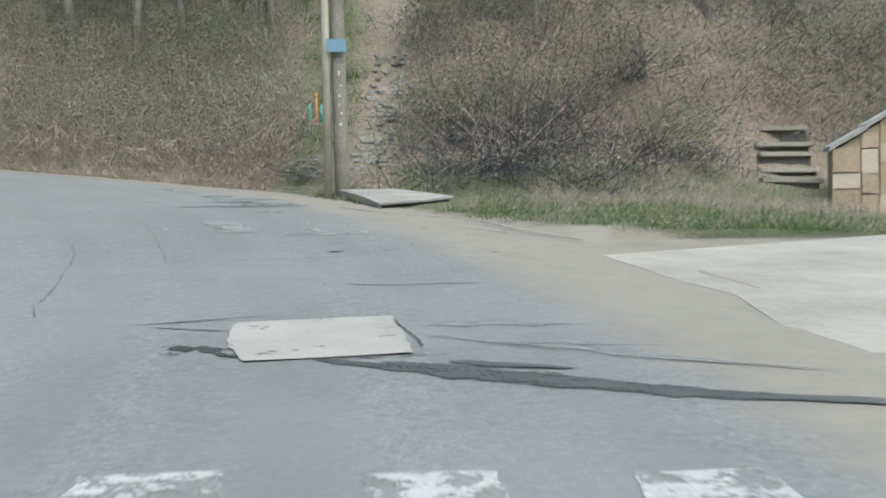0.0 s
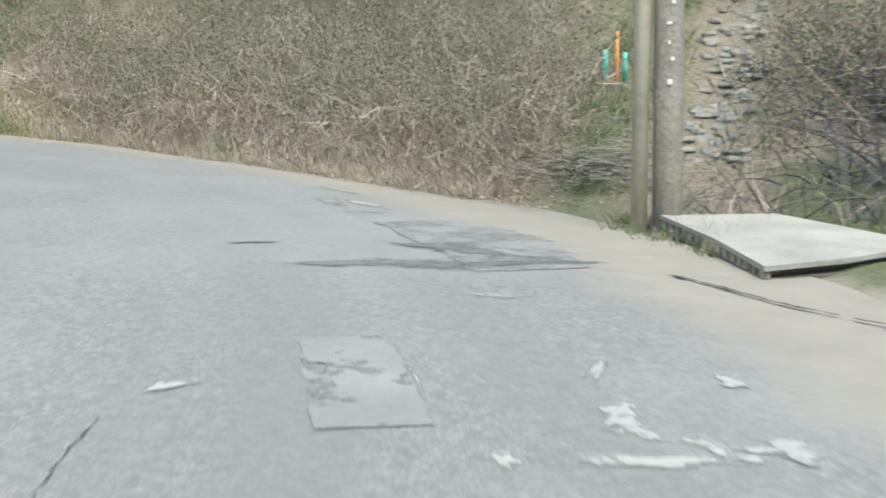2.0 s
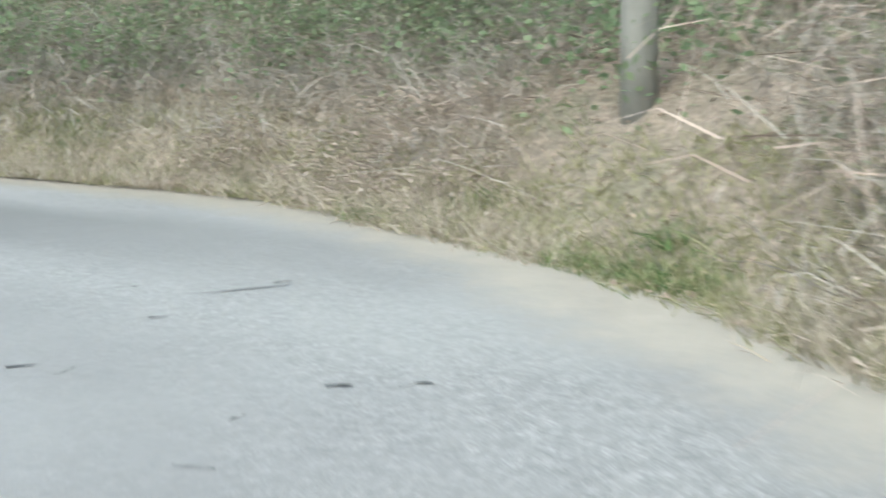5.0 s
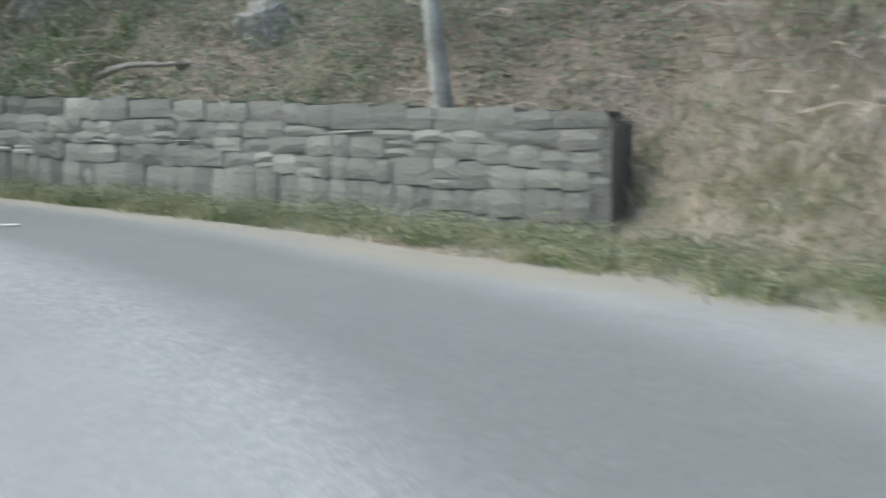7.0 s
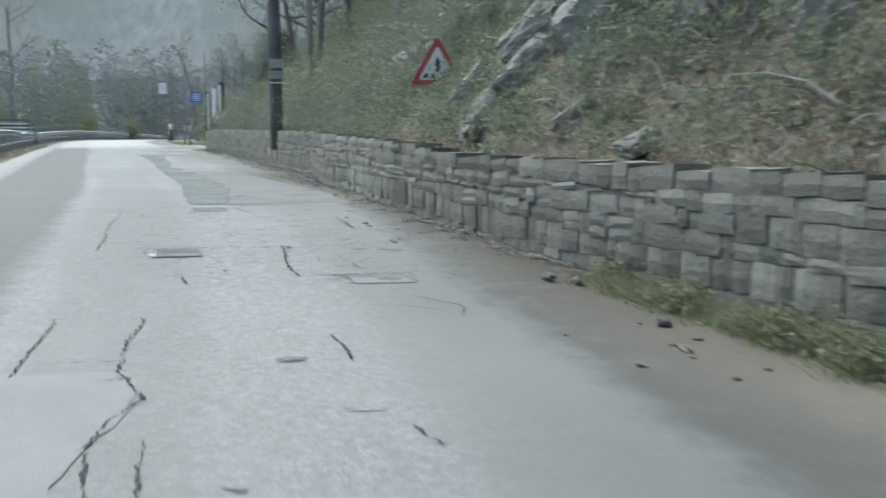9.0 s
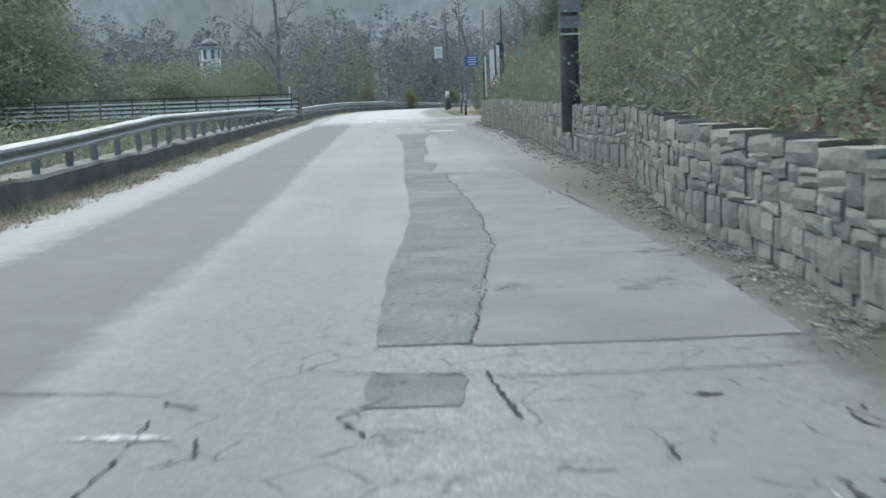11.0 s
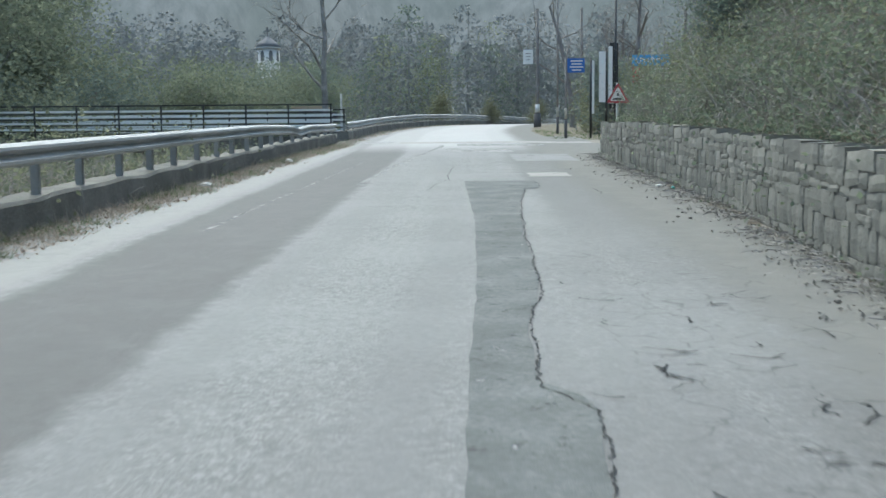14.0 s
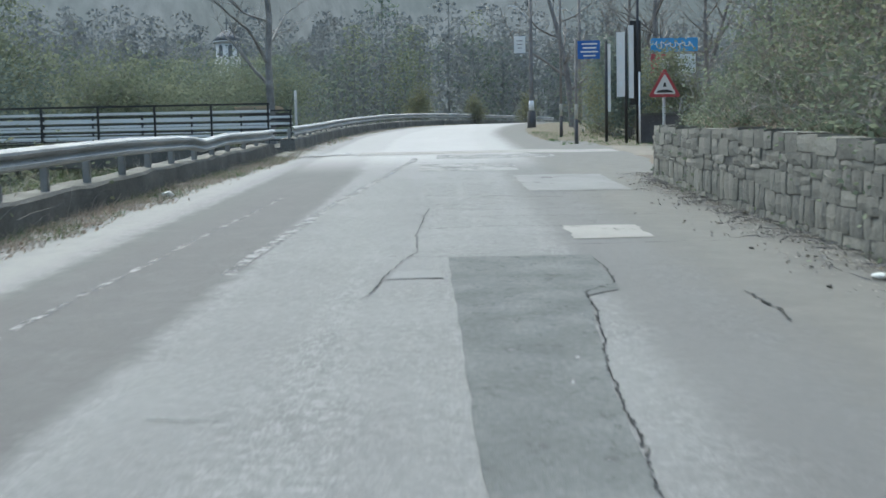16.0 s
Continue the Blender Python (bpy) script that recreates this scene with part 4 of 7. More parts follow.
def guardrail(s0, s1, label):
    base = at(s0, rail_d(s0), 0.2)
    rail = thing("guardrail", (0, 0, 0), label, "guardrail")
    rail.location = base
    off = Vector(base)
    ends = list(np.arange(s0, s1, 4.0)) + [s1]
    for a, b in zip(ends[:-1], ends[1:]):
        ss = np.linspace(a, b + (0.12 if b < s1 else 0), 5)
        rows_ = []
        for j, x in enumerate(ss):
            for px, pz in BEAM:
                tuck = 0.004 * (1 if j < 4 else -1)
                rows_.append(at(x, rail_d(x) + px + tuck, rail_h(x) + pz))
        k = len(BEAM)
        f = [(j * k + i, j * k + i + 1, (j + 1) * k + i + 1, (j + 1) * k + i) for j in range(4) for i in range(k - 1)]
        me = mesh_of("beam", np.array(rows_) - np.array(off), np.array(f), M["zinc"])
        part("beam", me, None, rail)
        md = rail.children[-1].modifiers.new("thick", "SOLIDIFY")
        md.thickness = 0.006
    for x in np.arange(s0 + 0.3, s1, 1.5):
        p = at(x, rail_d(x) - 0.11, 0.0)
        bm = box((0.1, 0.07, rail_h(x) + 0.3), (0, 0, (rail_h(x) - 0.3) / 2 - 0.05), 0.01, Matrix.Rotation(radians(road_yaw(x) + float(rng.normal(0, 2))), 4, "Z"))
        bmesh.ops.translate(bm, vec=Vector(p) - off, verts=bm.verts)
        post = part("post", bm, M["old_zinc"], rail)
    return rail


guardrail(52, 100.6, "weathered zinc guardrail dented near its end on a concrete kerb")
guardrail(103.8, 168, "weathered zinc guardrail curving round the far bend")


def kerb(s0, s1):
    v = []
    ss = np.arange(s0, s1, 0.5)
    for x in ss:
        w1, w2 = 0.01 * math.sin(x * 3.1) + float(rng.normal(0, 0.008)), float(rng.normal(0, 0.01))
        for dd, hh in ((0.14, -0.2), (0.12 + w2, 0.3 + w1), (0.07, 0.34 + w1), (-0.3, 0.35 + w2), (-0.36, -0.4)):
            v.append(at(x, rail_d(x) - 0.06 + dd, hh))
    k, m = 5, len(ss)
    f = [(j * k + i, j * k + i + 1, (j + 1) * k + i + 1, (j + 1) * k + i) for j in range(m - 1) for i in range(k - 1)]
    e = (m - 1) * k
    f += [(0, 1, 3, 4), (e + 4, e + 3, e + 1, e)]
    me = mesh_of("kerb", np.array(v), np.array(f), M["old_concrete"])
    tagged(new("kerb", me), "crumbling mossy concrete kerb below the guardrail", "kerb", kind="structure")


kerb(50, 101)
kerb(104, 165)

# ---------------------------------------------------------------- footbridge on the left


def bridge():
    a, b = at(103.6, -4.6), at(103.6, -24)
    z = float(a[2])
    yaw = math.degrees(math.atan2(b[1] - a[1], b[0] - a[0]))
    length = float(np.linalg.norm((b - a)[:2]))
    deck = thing("bridge", (float(a[0]), float(a[1]), z), "small road bridge with a concrete deck over the stream", "bridge", yaw)
    tagged(deck, kind="structure")
    part("deck", box((length, 4.4, 0.3), (length / 2, 0, -0.1), 0.03), M["old_concrete"], deck)
    part("edge_beam", box((length, 0.25, 0.5), (length / 2, -2.2, -0.12), 0.03), M["old_concrete"], deck)
    part("edge_beam", box((length, 0.25, 0.5), (length / 2, 2.2, -0.12), 0.03), M["old_concrete"], deck)
    part("abutment", box((0.8, 4.4, 4), (length - 0.5, 0, -2.2), 0.03), M["old_concrete"], deck)
    part("abutment", box((0.8, 4.4, 4), (0.6, 0, -2.2), 0.03), M["old_concrete"], deck)
    for y in (2.15, -2.15):
        fence = thing("bridge_railing", (0, 0, 0), "steel bridge railing with pale slats and dark posts", "railing", group="bridge railings")
        fence.matrix_basis = pose(float(a[0]), float(a[1]), z, 0, 0, yaw) @ pose(0, y, 0.1)
        for x in np.arange(0.05, length, 1.5):
            part("post", box((0.05, 0.06, 1.1), (x, 0, 0.6), 0.006), M["black_steel"], fence)
        part("top_rail", box((length, 0.05, 0.05), (length / 2, 0, 1.15), 0.008), M["black_steel"], fence)
        for i, h in enumerate((0.34, 0.55, 0.76, 0.96)):
            part("slat", box((length, 0.025, 0.07), (length / 2, -0.05, h), 0.005), M["slat"], fence)
            part("dark_rail", box((length, 0.03, 0.035), (length / 2, -0.035, h - 0.085), 0.005), M["black_steel"], fence)


bridge()

# ---------------------------------------------------------------- signs and poles


def prism(points, depth, y0=0.0):
    """A flat plate in the x-z plane, facing -y."""
    bm = bmesh.new()
    front = [bm.verts.new((x, y0, z)) for x, z in points]
    back = [bm.verts.new((x, y0 + depth, z)) for x, z in points]
    bm.faces.new(front)
    bm.faces.new(back[::-1])
    for i in range(len(points)):
        j = (i + 1) % len(points)
        bm.faces.new((front[i], back[i], back[j], front[j]))
    return bm


def rounded_triangle(side, radius, n=5):
    h = side * math.sqrt(3) / 2
    c = [(-side / 2, 0), (side / 2, 0), (0, h)]
    mid = (0, h / 3)
    out = []
    for k, (x, z) in enumerate(c):
        dx, dz = mid[0] - x, mid[1] - z
        q = math.hypot(dx, dz)
        cx, cz = x + dx / q * 2 * radius, z + dz / q * 2 * radius
        a0 = math.atan2(-dz, -dx)
        for i in range(n):
            a = a0 + radians(-60 + 120 * i / (n - 1))
            out.append((cx + radius * math.cos(a), cz + radius * math.sin(a)))
    return out


def tube_part(name, points, radii, material, parent, label="", sides=10):
    return part(name, tube(name, points, radii, material, sides), None, parent, label)


def warning_sign(place, yaw, side, top, foot, label, marks):
    sign = thing("warning_sign", place, label, "road sign", yaw, "triangular warning signs")
    low = top - side * 0.866
    tube_part("post", [(0, 0.05, foot), (0, 0.05, top - 0.1)], [0.03, 0.03], M["zinc"], sign)
    bm = prism(rounded_triangle(side, 0.035), 0.015)
    bmesh.ops.translate(bm, vec=(0, 0, low), verts=bm.verts)
    plate = part("plate", bm, M["sign_red"], sign, "red border")
    inner = [(x * 0.7, z * 0.7 + side * 0.866 * 0.1) for x, z in rounded_triangle(side, 0.035)]
    bm = prism(inner, 0.004, -0.004)
    bmesh.ops.translate(bm, vec=(0, 0, low), verts=bm.verts)
    part("panel", bm, M["sign_white"], plate)
    for pts in marks:
        bm = prism([(x * side, z * side) for x, z in pts], 0.003, -0.0075)
        bmesh.ops.translate(bm, vec=(0, 0, low), verts=bm.verts)
        part("mark", bm, M["sign_black"], plate)
    for z in (low + 0.12 * side, low + 0.5 * side):
        part("clamp", box((0.09, 0.03, 0.03), (0, 0.03, z), 0.004), M["zinc"], sign)
    return sign


stripes = [[(x - 0.045 + k, 0.12), (x + 0.045 + k, 0.12), (x + 0.03, 0.2), (x - 0.03, 0.2)] for x, k in ((-0.2, -0.03), (-0.08, -0.01), (0.06, 0.01), (0.19, 0.03))]
upright = [[(-0.035, 0.22), (0.035, 0.22), (0.045, 0.42), (0.0, 0.5), (-0.045, 0.42)]]
p = at(54.0, 3.1, 0)
warning_sign(tuple(p), road_yaw(47.0), 0.78, 2.2, 0.5, "red and white triangular crossing sign on a grey post", stripes + upright)
hump = [[(0.26 * math.cos(a), 0.13 + 0.09 * math.sin(a)) for a in np.linspace(0, math.pi, 9)], [(-0.05, 0.3), (0.05, 0.3), (0.03, 0.42), (-0.03, 0.42)]]
p = at(94.5, 4.45, 0)
warning_sign(tuple(p), road_yaw(94.5) + 6, 0.68, 1.9, -0.2, "red and white triangular hump sign on a thin dark post", hump)


def timber_pole(place, h, r0, r1, material, label, lean=(0, 0), name="utility_pole"):
    pole = thing(name, place, label, "utility pole")
    pts = [(lean[0] * t * h, lean[1] * t * h, -0.5 + (h + 0.5) * t) for t in np.linspace(0, 1, 9)]
    rad = [r0 + (r1 - r0) * t + float(rng.normal(0, 0.004)) for t in np.linspace(0, 1, 9)]
    tube_part("shaft", pts, rad, material, pole, sides=14)
    return pole


# twin poles by the trodden path
px, py = -1.72, 19.05
pz = float(height(np.array([px]), np.array([py]))[0])
pole = timber_pole((px, py, pz), 8.5, 0.13, 0.11, M["pole_wood"], "weathered wooden utility pole with a blue plate and a pale strut", (-0.006, 0.0))
tube_part("strut", [(-0.24, -0.1, -0.4), (-0.22, -0.09, 3), (-0.19, -0.08, 8)], [0.07, 0.065, 0.06], M["pale_pole"], pole, "pale barked strut pole")
part("plate", box((0.34, 0.02, 0.22), (-0.03, -0.19, 2.57), 0.004), M["plate_blue"], pole, "faded blue plate")
for i in range(6):
    part("paper_scrap", box((0.012 + 0.03 * rng.random(), 0.006, 0.02 + 0.06 * rng.random()), (rng.uniform(-0.02, 0.09), -0.148, 1.2 + 0.17 * i + 0.1 * rng.random()), 0.0), M["sign_white"], pole)
# second pole on the bank
p = at(28.0, 4.28)
p2z = float(height(p[[0]], p[[1]])[0])
timber_pole((float(p[0]), float(p[1]), p2z), 8.0, 0.14, 0.11, M["grey_pole"], "grey weathered utility pole standing in dry grass", (0.004, 0.0))
# dark pole set into the stone wall
p = at(67.3, 2.98)
dp = timber_pole((float(p[0]), float(p[1]), float(p[2]) + 0.95), 7.55, 0.17, 0.14, M["dark_pole"], "dark tarred pole with small plates standing in the stone wall", (0.008, 0.01))
turn = Matrix.Rotation(radians(road_yaw(66)), 4, "Z")
for h, w, t_, mat in ((2.32, 0.36, 0.2, "slate"), (2.6, 0.36, 0.22, "slate"), (2.12, 0.34, 0.03, "sign_white")):
    bm = box((w, 0.02, t_), (0, 0, 0), 0.004)
    bmesh.ops.transform(bm, matrix=Matrix.Translation((0.01, 0, h - 0.95)) @ turn @ Matrix.Translation((0, -0.19, 0)), verts=bm.verts)
    part("plate", bm, M[mat], dp, "small faded plate")


def lamp_post(s, d, h, lamp_d, label, plate=None, band=True, arm_h=5.7):
    p = at(s, d)
    lamp = thing("street_lamp", tuple(p), label, "street lamp", road_yaw(s), "street lamps")
    tube_part("pole", [(0, 0, -0.3), (0, 0, 2), (0, 0, h)], [0.13, 0.11, 0.08], M["rust_steel"], lamp)
    if band:
        tube_part("base", [(0, 0, -0.2), (0, 0, 0.75)], [0.22, 0.2], M["dark_pole"], lamp, "dark painted base")
        tube_part("band", [(0, 0, 0.8), (0, 0, 1.25)], [0.14, 0.135], M["sign_white"], lamp, "white painted band")
    x = lamp_d - d
    tube_part("arm", [(0, 0, arm_h - 0.9), (x * 0.3, 0, arm_h - 0.4), (x * 0.75, 0, arm_h)], [0.035, 0.03, 0.025], M["zinc"], lamp)
    bm = box((0.5, 0.2, 0.13), (x, 0, arm_h + 0.02), 0.04, Matrix.Rotation(radians(12), 4, "Y"))
    head = part("lamp_head", bm, M["sign_white"], lamp)
    if plate:
        part("plate", box((plate[1], 0.02, plate[2]), (plate[0] - d, -0.15, plate[3]), 0.005), M["sign_white"], lamp, "white notice plate")
        for k in range(3):
            part("bar", box((plate[1] * (0.55 - 0.1 * k), 0.004, 0.04), (plate[0] - d, -0.163, plate[3] + 0.18 - 0.17 * k), 0), M["rust_steel"], lamp)
    return lamp


lamp_post(126, 3.45, 6.6, 2.6, "street lamp with a white notice plate and banded base", (2.93, 0.55, 0.8, 3.92))
lamp_post(137, 5.3, 7.5, 4.3, "plain grey street lamp beside the far bend", None, False, 6.4)


def banded_post(s, d, h, label, blue=False):
    p = at(s, d)
    post = thing("sign_post", tuple(p), label, "sign post", road_yaw(s), "banded posts")
    tube_part("pole", [(0, 0, -0.3), (0, 0, h)], [0.045, 0.04], M["rust_steel"], post)
    tube_part("base", [(0, 0, -0.2), (0, 0, 0.7)], [0.06, 0.06], M["dark_pole"], post, "dark painted base")
    tube_part("band", [(0, 0, 0.72), (0, 0, 1.15)], [0.055, 0.055], M["pale_pole"], post, "pale painted band")
    if blue:
        panel = part("panel", box((0.66, 0.02, 0.54), (0.38, -0.06, 2.75), 0.008), M["sign_blue"], post, "blue direction panel")
        for k, w in enumerate((0.46, 0.4, 0.52, 0.36)):
            part("bar", box((w, 0.004, 0.045), (0.4, -0.073, 2.92 - 0.115 * k), 0), M["sign_white"], panel)
    return post


banded_post(105.3, 3.95, 3.1, "banded post with a blue direction sign", True)
banded_post(112, 4.2, 7.0, "tall thin banded post on the grass corner")


def banners():
    p = at(107, 5.6)
    b = thing("banner_stand", tuple(p), "tall white vertical banners on dark poles", "banner", road_yaw(107))
    for x, z0, z1, w in ((-0.42, 0.9, 3.0, 0.12), (-0.05, 1.35, 3.35, 0.26), (0.27, 1.3, 3.55, 0.16)):
        panel = part("banner", box((w, 0.015, z1 - z0), (x, -0.05 - 0.1 * x, (z0 + z1) / 2), 0.003), M["sign_white"], b, "white banner")
        for k in range(4):
            part("bar", box((w * 0.35, 0.004, 0.16), (x, -0.061 - 0.1 * x, z0 + 0.4 + k * 0.4), 0), M["slat"], panel)
    for x, h in ((-0.5, 3.1), (0.48, 5.6), (0.12, 3.5)):
        tube_part("pole", [(x, 0, -0.4), (x, 0, h)], [0.05, 0.045], M["black_steel"], b)
    part("frame", box((0.34, 0.03, 2.6), (0.42, 0.03, 2.4), 0.01), M["black_steel"], b, "dark frame")
    tube_part("stake", [(0.52, -0.1, -0.3), (0.52, -0.1, 2.1)], [0.03, 0.03], M["sign_white"], b, "white stake")


banners()


def billboard():
    p = at(114, 8.3)
    gz = float(height(p[[0]], p[[1]])[0]) - p[2]
    b = thing("billboard", tuple(p), "blue and red advertising boards on posts", "billboard", road_yaw(114))
    top = part("top_board", box((1.75, 0.05, 0.5), (0.35, 0, 3.25), 0.01), M["banner_blue"], b, "blue board with white script")
    pts = [(-0.4 + 0.022 * i + 0.05 * math.sin(i * 0.8), -0.03, 3.25 + 0.1 * math.sin(i * 0.55) * (1 + 0.5 * math.sin(i * 0.21))) for i in range(66)]
    part("script", tube("script", pts, [0.022] * 66, M["sign_white"], 5), None, top)
    part("red_board", box((0.75, 0.05, 0.75), (-0.15, 0.0, 2.55), 0.01), M["sign_red"], b, "red board")
    part("panel", box((0.34, 0.02, 0.42), (-0.02, -0.04, 2.5), 0.004), M["sign_white"], b)
    part("pale_board", box((0.8, 0.05, 0.7), (0.75, 0.03, 2.55), 0.01), M["slat"], b, "pale faded board")
    for x in (-0.45, 0.35, 1.15):
        tube_part("post", [(x, 0.08, gz - 0.5), (x, 0.08, 3.4)], [0.05, 0.05], M["rust_steel"], b)


billboard()


def low_block():
    p = at(108.2, 7.0)
    b = thing("meter_box", tuple(p), "low dark concrete block at the street corner", "utility box", road_yaw(108))
    part("body", box((1.3, 0.6, 0.95), (0, 0, 0.25), 0.03), M["dark_pole"], b)
    part("cap", box((1.36, 0.66, 0.07), (0, 0, 0.76), 0.015), M["old_concrete"], b)
    part("label_plate", box((0.14, 0.01, 0.08), (0.25, -0.31, 0.35), 0.0), M["sign_white"], b)


low_block()


def church_tower():
    x, y, top = 9.5, -111.9, 17.3
    gz = float(height(np.array([x]), np.array([y]))[0])
    c = thing("church_tower", (x, y, gz), "small white church tower with a cross among the trees", "church", 8)
    t = top - gz
    tube_part("wall", [(0, 0, -0.5), (0, 0, t - 1.0)], [1.12, 1.1], M["plaster"], c, sides=8)
    tube_part("cornice", [(0, 0, t - 1.05), (0, 0, t - 0.9)], [1.22, 1.26], M["plaster"], c, sides=8)
    tube_part("roof", [(0, 0, t - 0.9), (0, 0, t - 0.5), (0, 0, t - 0.1), (0, 0, t + 0.1)], [1.26, 0.95, 0.45, 0.08], M["roof_grey"], c, sides=8)
    part("cross", box((0.09, 0.09, 1.0), (0, 0, t + 0.5)), M["roof_grey"], c)
    part("cross_arm", box((0.5, 0.09, 0.09), (0, 0, t + 0.65)), M["roof_grey"], c)
    for k in range(8):
        a = radians(22.5 + 45 * k)
        bm = prism([(-0.17, 0), (0.17, 0), (0.17, 0.75), (0.1, 0.92), (0, 0.98), (-0.1, 0.92), (-0.17, 0.75)], 0.06, -0.03)
        bmesh.ops.transform(bm, matrix=Matrix.Rotation(a, 4, "Z") @ Matrix.Translation((0, -1.03, t - 2.2)), verts=bm.verts)
        part("window", bm, M["roof_grey"], c)


church_tower()


def kiosk():
    p = at(117, -7.6)
    k = thing("kiosk", tuple(p), "small shelter with a tan roof beyond the bridge", "kiosk", road_yaw(117))
    part("body", box((1.1, 1.1, 2.6), (0, 0, -0.2), 0.02), M["old_concrete"], k)
    part("roof", box((1.7, 1.7, 0.14), (0, 0, 1.2), 0.03), M["tan_roof"], k)
    tube_part("post", [(1.5, 0, -2), (1.5, 0, 1.9)], [0.06, 0.05], M["zinc"], k)
    part("lintel", box((0.7, 0.5, 0.5), (0.95, 0, 0.75), 0.02), M["dark_pole"], k)


kiosk()

# ---------------------------------------------------------------- start of the walk: slab, parapet, steps, markers


def start_things():
    c = at(17.0, 4.15)
    slab = thing("concrete_slab", (float(c[0]), float(c[1]), float(c[2])), "broken pale concrete slab lying on the verge", "slab", road_yaw(17.0) - 22)
    turn = Matrix.Rotation(radians(-(road_yaw(17.0) - 22)), 3, "Z")
    rim = [(17.6, 3.33, 0.14), (16.6, 3.1, 0.11), (15.75, 2.88, 0.08), (15.9, 3.6, 0.09), (16.1, 4.2, 0.1), (16.4, 4.7, 0.1), (17.0, 4.6, 0.12), (17.6, 4.5, 0.14)]
    mid_ = np.mean([at(s, d, h) for s, d, h in rim], 0)
    for name, h0, h1, shrink, mat in (("top_plate", 0.0, -0.035, 1.0, "slab_grey"), ("core", -0.035, -0.095, 0.9, "mortar"), ("bottom_plate", -0.095, -0.12, 1.0, "old_concrete"), ("bedding", -0.12, -0.45, 0.93, "mortar")):
        bm = bmesh.new()
        rings = [[bm.verts.new(turn @ (Vector(mid_ + shrink * (at(s, d, h + hh) - mid_)) - Vector(c))) for s, d, h in rim] for hh in (h0, h1)]
        bm.faces.new(rings[0])
        bm.faces.new(rings[1][::-1])
        for k in range(8):
            bm.faces.new((rings[0][k], rings[1][k], rings[1][(k + 1) % 8], rings[0][(k + 1) % 8]))
        bmesh.ops.recalc_face_normals(bm, faces=bm.faces[:])
        bmesh.ops.triangulate(bm, faces=bm.faces[:])
        part(name, bm, M[mat], slab)
    for k in range(15):
        u = (k + 0.5) / 15
        q = at(17.6 - 1.85 * u, 3.36 - 0.45 * u, 0.14 - 0.06 * u - 0.065)
        bm = box((0.06, 0.06, 0.062), (0, 0, 0), 0.006)
        bmesh.ops.translate(bm, vec=turn @ (Vector(q) - Vector(c)), verts=bm.verts)
        part("rib", bm, M["concrete"], slab)
    a = at(14.9, 11.3)
    wallx, wally = float(a[0]), float(a[1])
    gz = float(height(np.array([wallx]), np.array([wally]))[0])
    par = thing("stair_parapet", (wallx, wally, gz), "sandstone-clad stair parapet with a sloping slate coping", "parapet", -8)
    L = 5.5
    part("wall", prism([(0, -0.3), (L, -0.3), (L, 0.95 + L * 0.62), (0, 0.95)], 0.45), M["sandstone"], par)
    for k in range(9):
        x0, x1 = k * L / 9, (k + 1) * L / 9 - 0.015
        part("coping_stone", prism([(x0 - 0.06, 0.97 + x0 * 0.62), (x1, 0.97 + x1 * 0.62), (x1, 1.05 + x1 * 0.62), (x0 - 0.06, 1.05 + x0 * 0.62)], 0.6, -0.08), M["slate"], par)
    col_x, r = -0.02, np.random.default_rng(5)
    while col_x < L - 0.2:
        w = float(r.uniform(0.3, 0.55))
        top, z0 = 0.9 + (col_x + w / 2) * 0.62, -0.25
        while z0 < top - 0.12:
            h = min(float(r.uniform(0.28, 0.6)), top - z0)
            out = float(r.uniform(0.02, 0.045))
            bm = prism([(col_x + r.uniform(0, 0.02), z0), (col_x + w - 0.02, z0 + r.uniform(-0.02, 0.02)), (col_x + w - r.uniform(0.01, 0.04), z0 + h - 0.02), (col_x + 0.01, z0 + h - r.uniform(0.01, 0.05))], out + 0.02, -out)
            part("cladding_stone", bm, M["cladding"], par)
            z0 += h
        col_x += w
    stx, sty = 6.6, 20.95
    stz = float(height(np.array([stx]), np.array([sty]))[0])
    steps = thing("garden_steps", (stx, sty, stz), "worn pale stone steps climbing through dry grass", "steps", -4)
    for k in range(6):
        dx, dy = 0.07 * k, 0.46 * k
        dz = float(height(np.array([stx + dx]), np.array([sty + dy]))[0]) - stz
        part("step", box((1.15 - 0.12 * (k % 2), 0.4, 0.1), (dx, dy, dz + 0.1), 0.02, Matrix.Rotation(radians(rng.uniform(-3, 3)), 4, "Y")), M["concrete"], steps)
        part("riser", box((1.0, 0.34, 0.5), (dx, dy + 0.08, dz - 0.19), 0.02), M["mortar"], steps)
    ox, oy = -2.62, 23.35
    oz = float(height(np.array([ox]), np.array([oy]))[0])
    mk = thing("marker_post", (ox, oy, oz), "teal plastic tree guard beside an orange stake", "marker post")
    tube_part("guard", [(-0.14, 0, -0.05), (-0.14, 0, 0.4)], [0.035, 0.035], M["teal"], mk, "teal tube")
    tube_part("stake", [(0, 0, -0.2), (0.01, 0, 0.62)], [0.025, 0.022], M["orange"], mk, "orange stake")
    tube_part("guard", [(0.1, 0.05, -0.05), (0.1, 0.05, 0.38)], [0.03, 0.03], M["teal"], mk, "teal tube")
    # flat stones of the trodden path
    path = thing("stone_path", (-1.3, 20.2, float(height(np.array([-1.3]), np.array([20.2]))[0])), "rough pale stones set in the trodden path", "path")
    base = Vector(path.location)
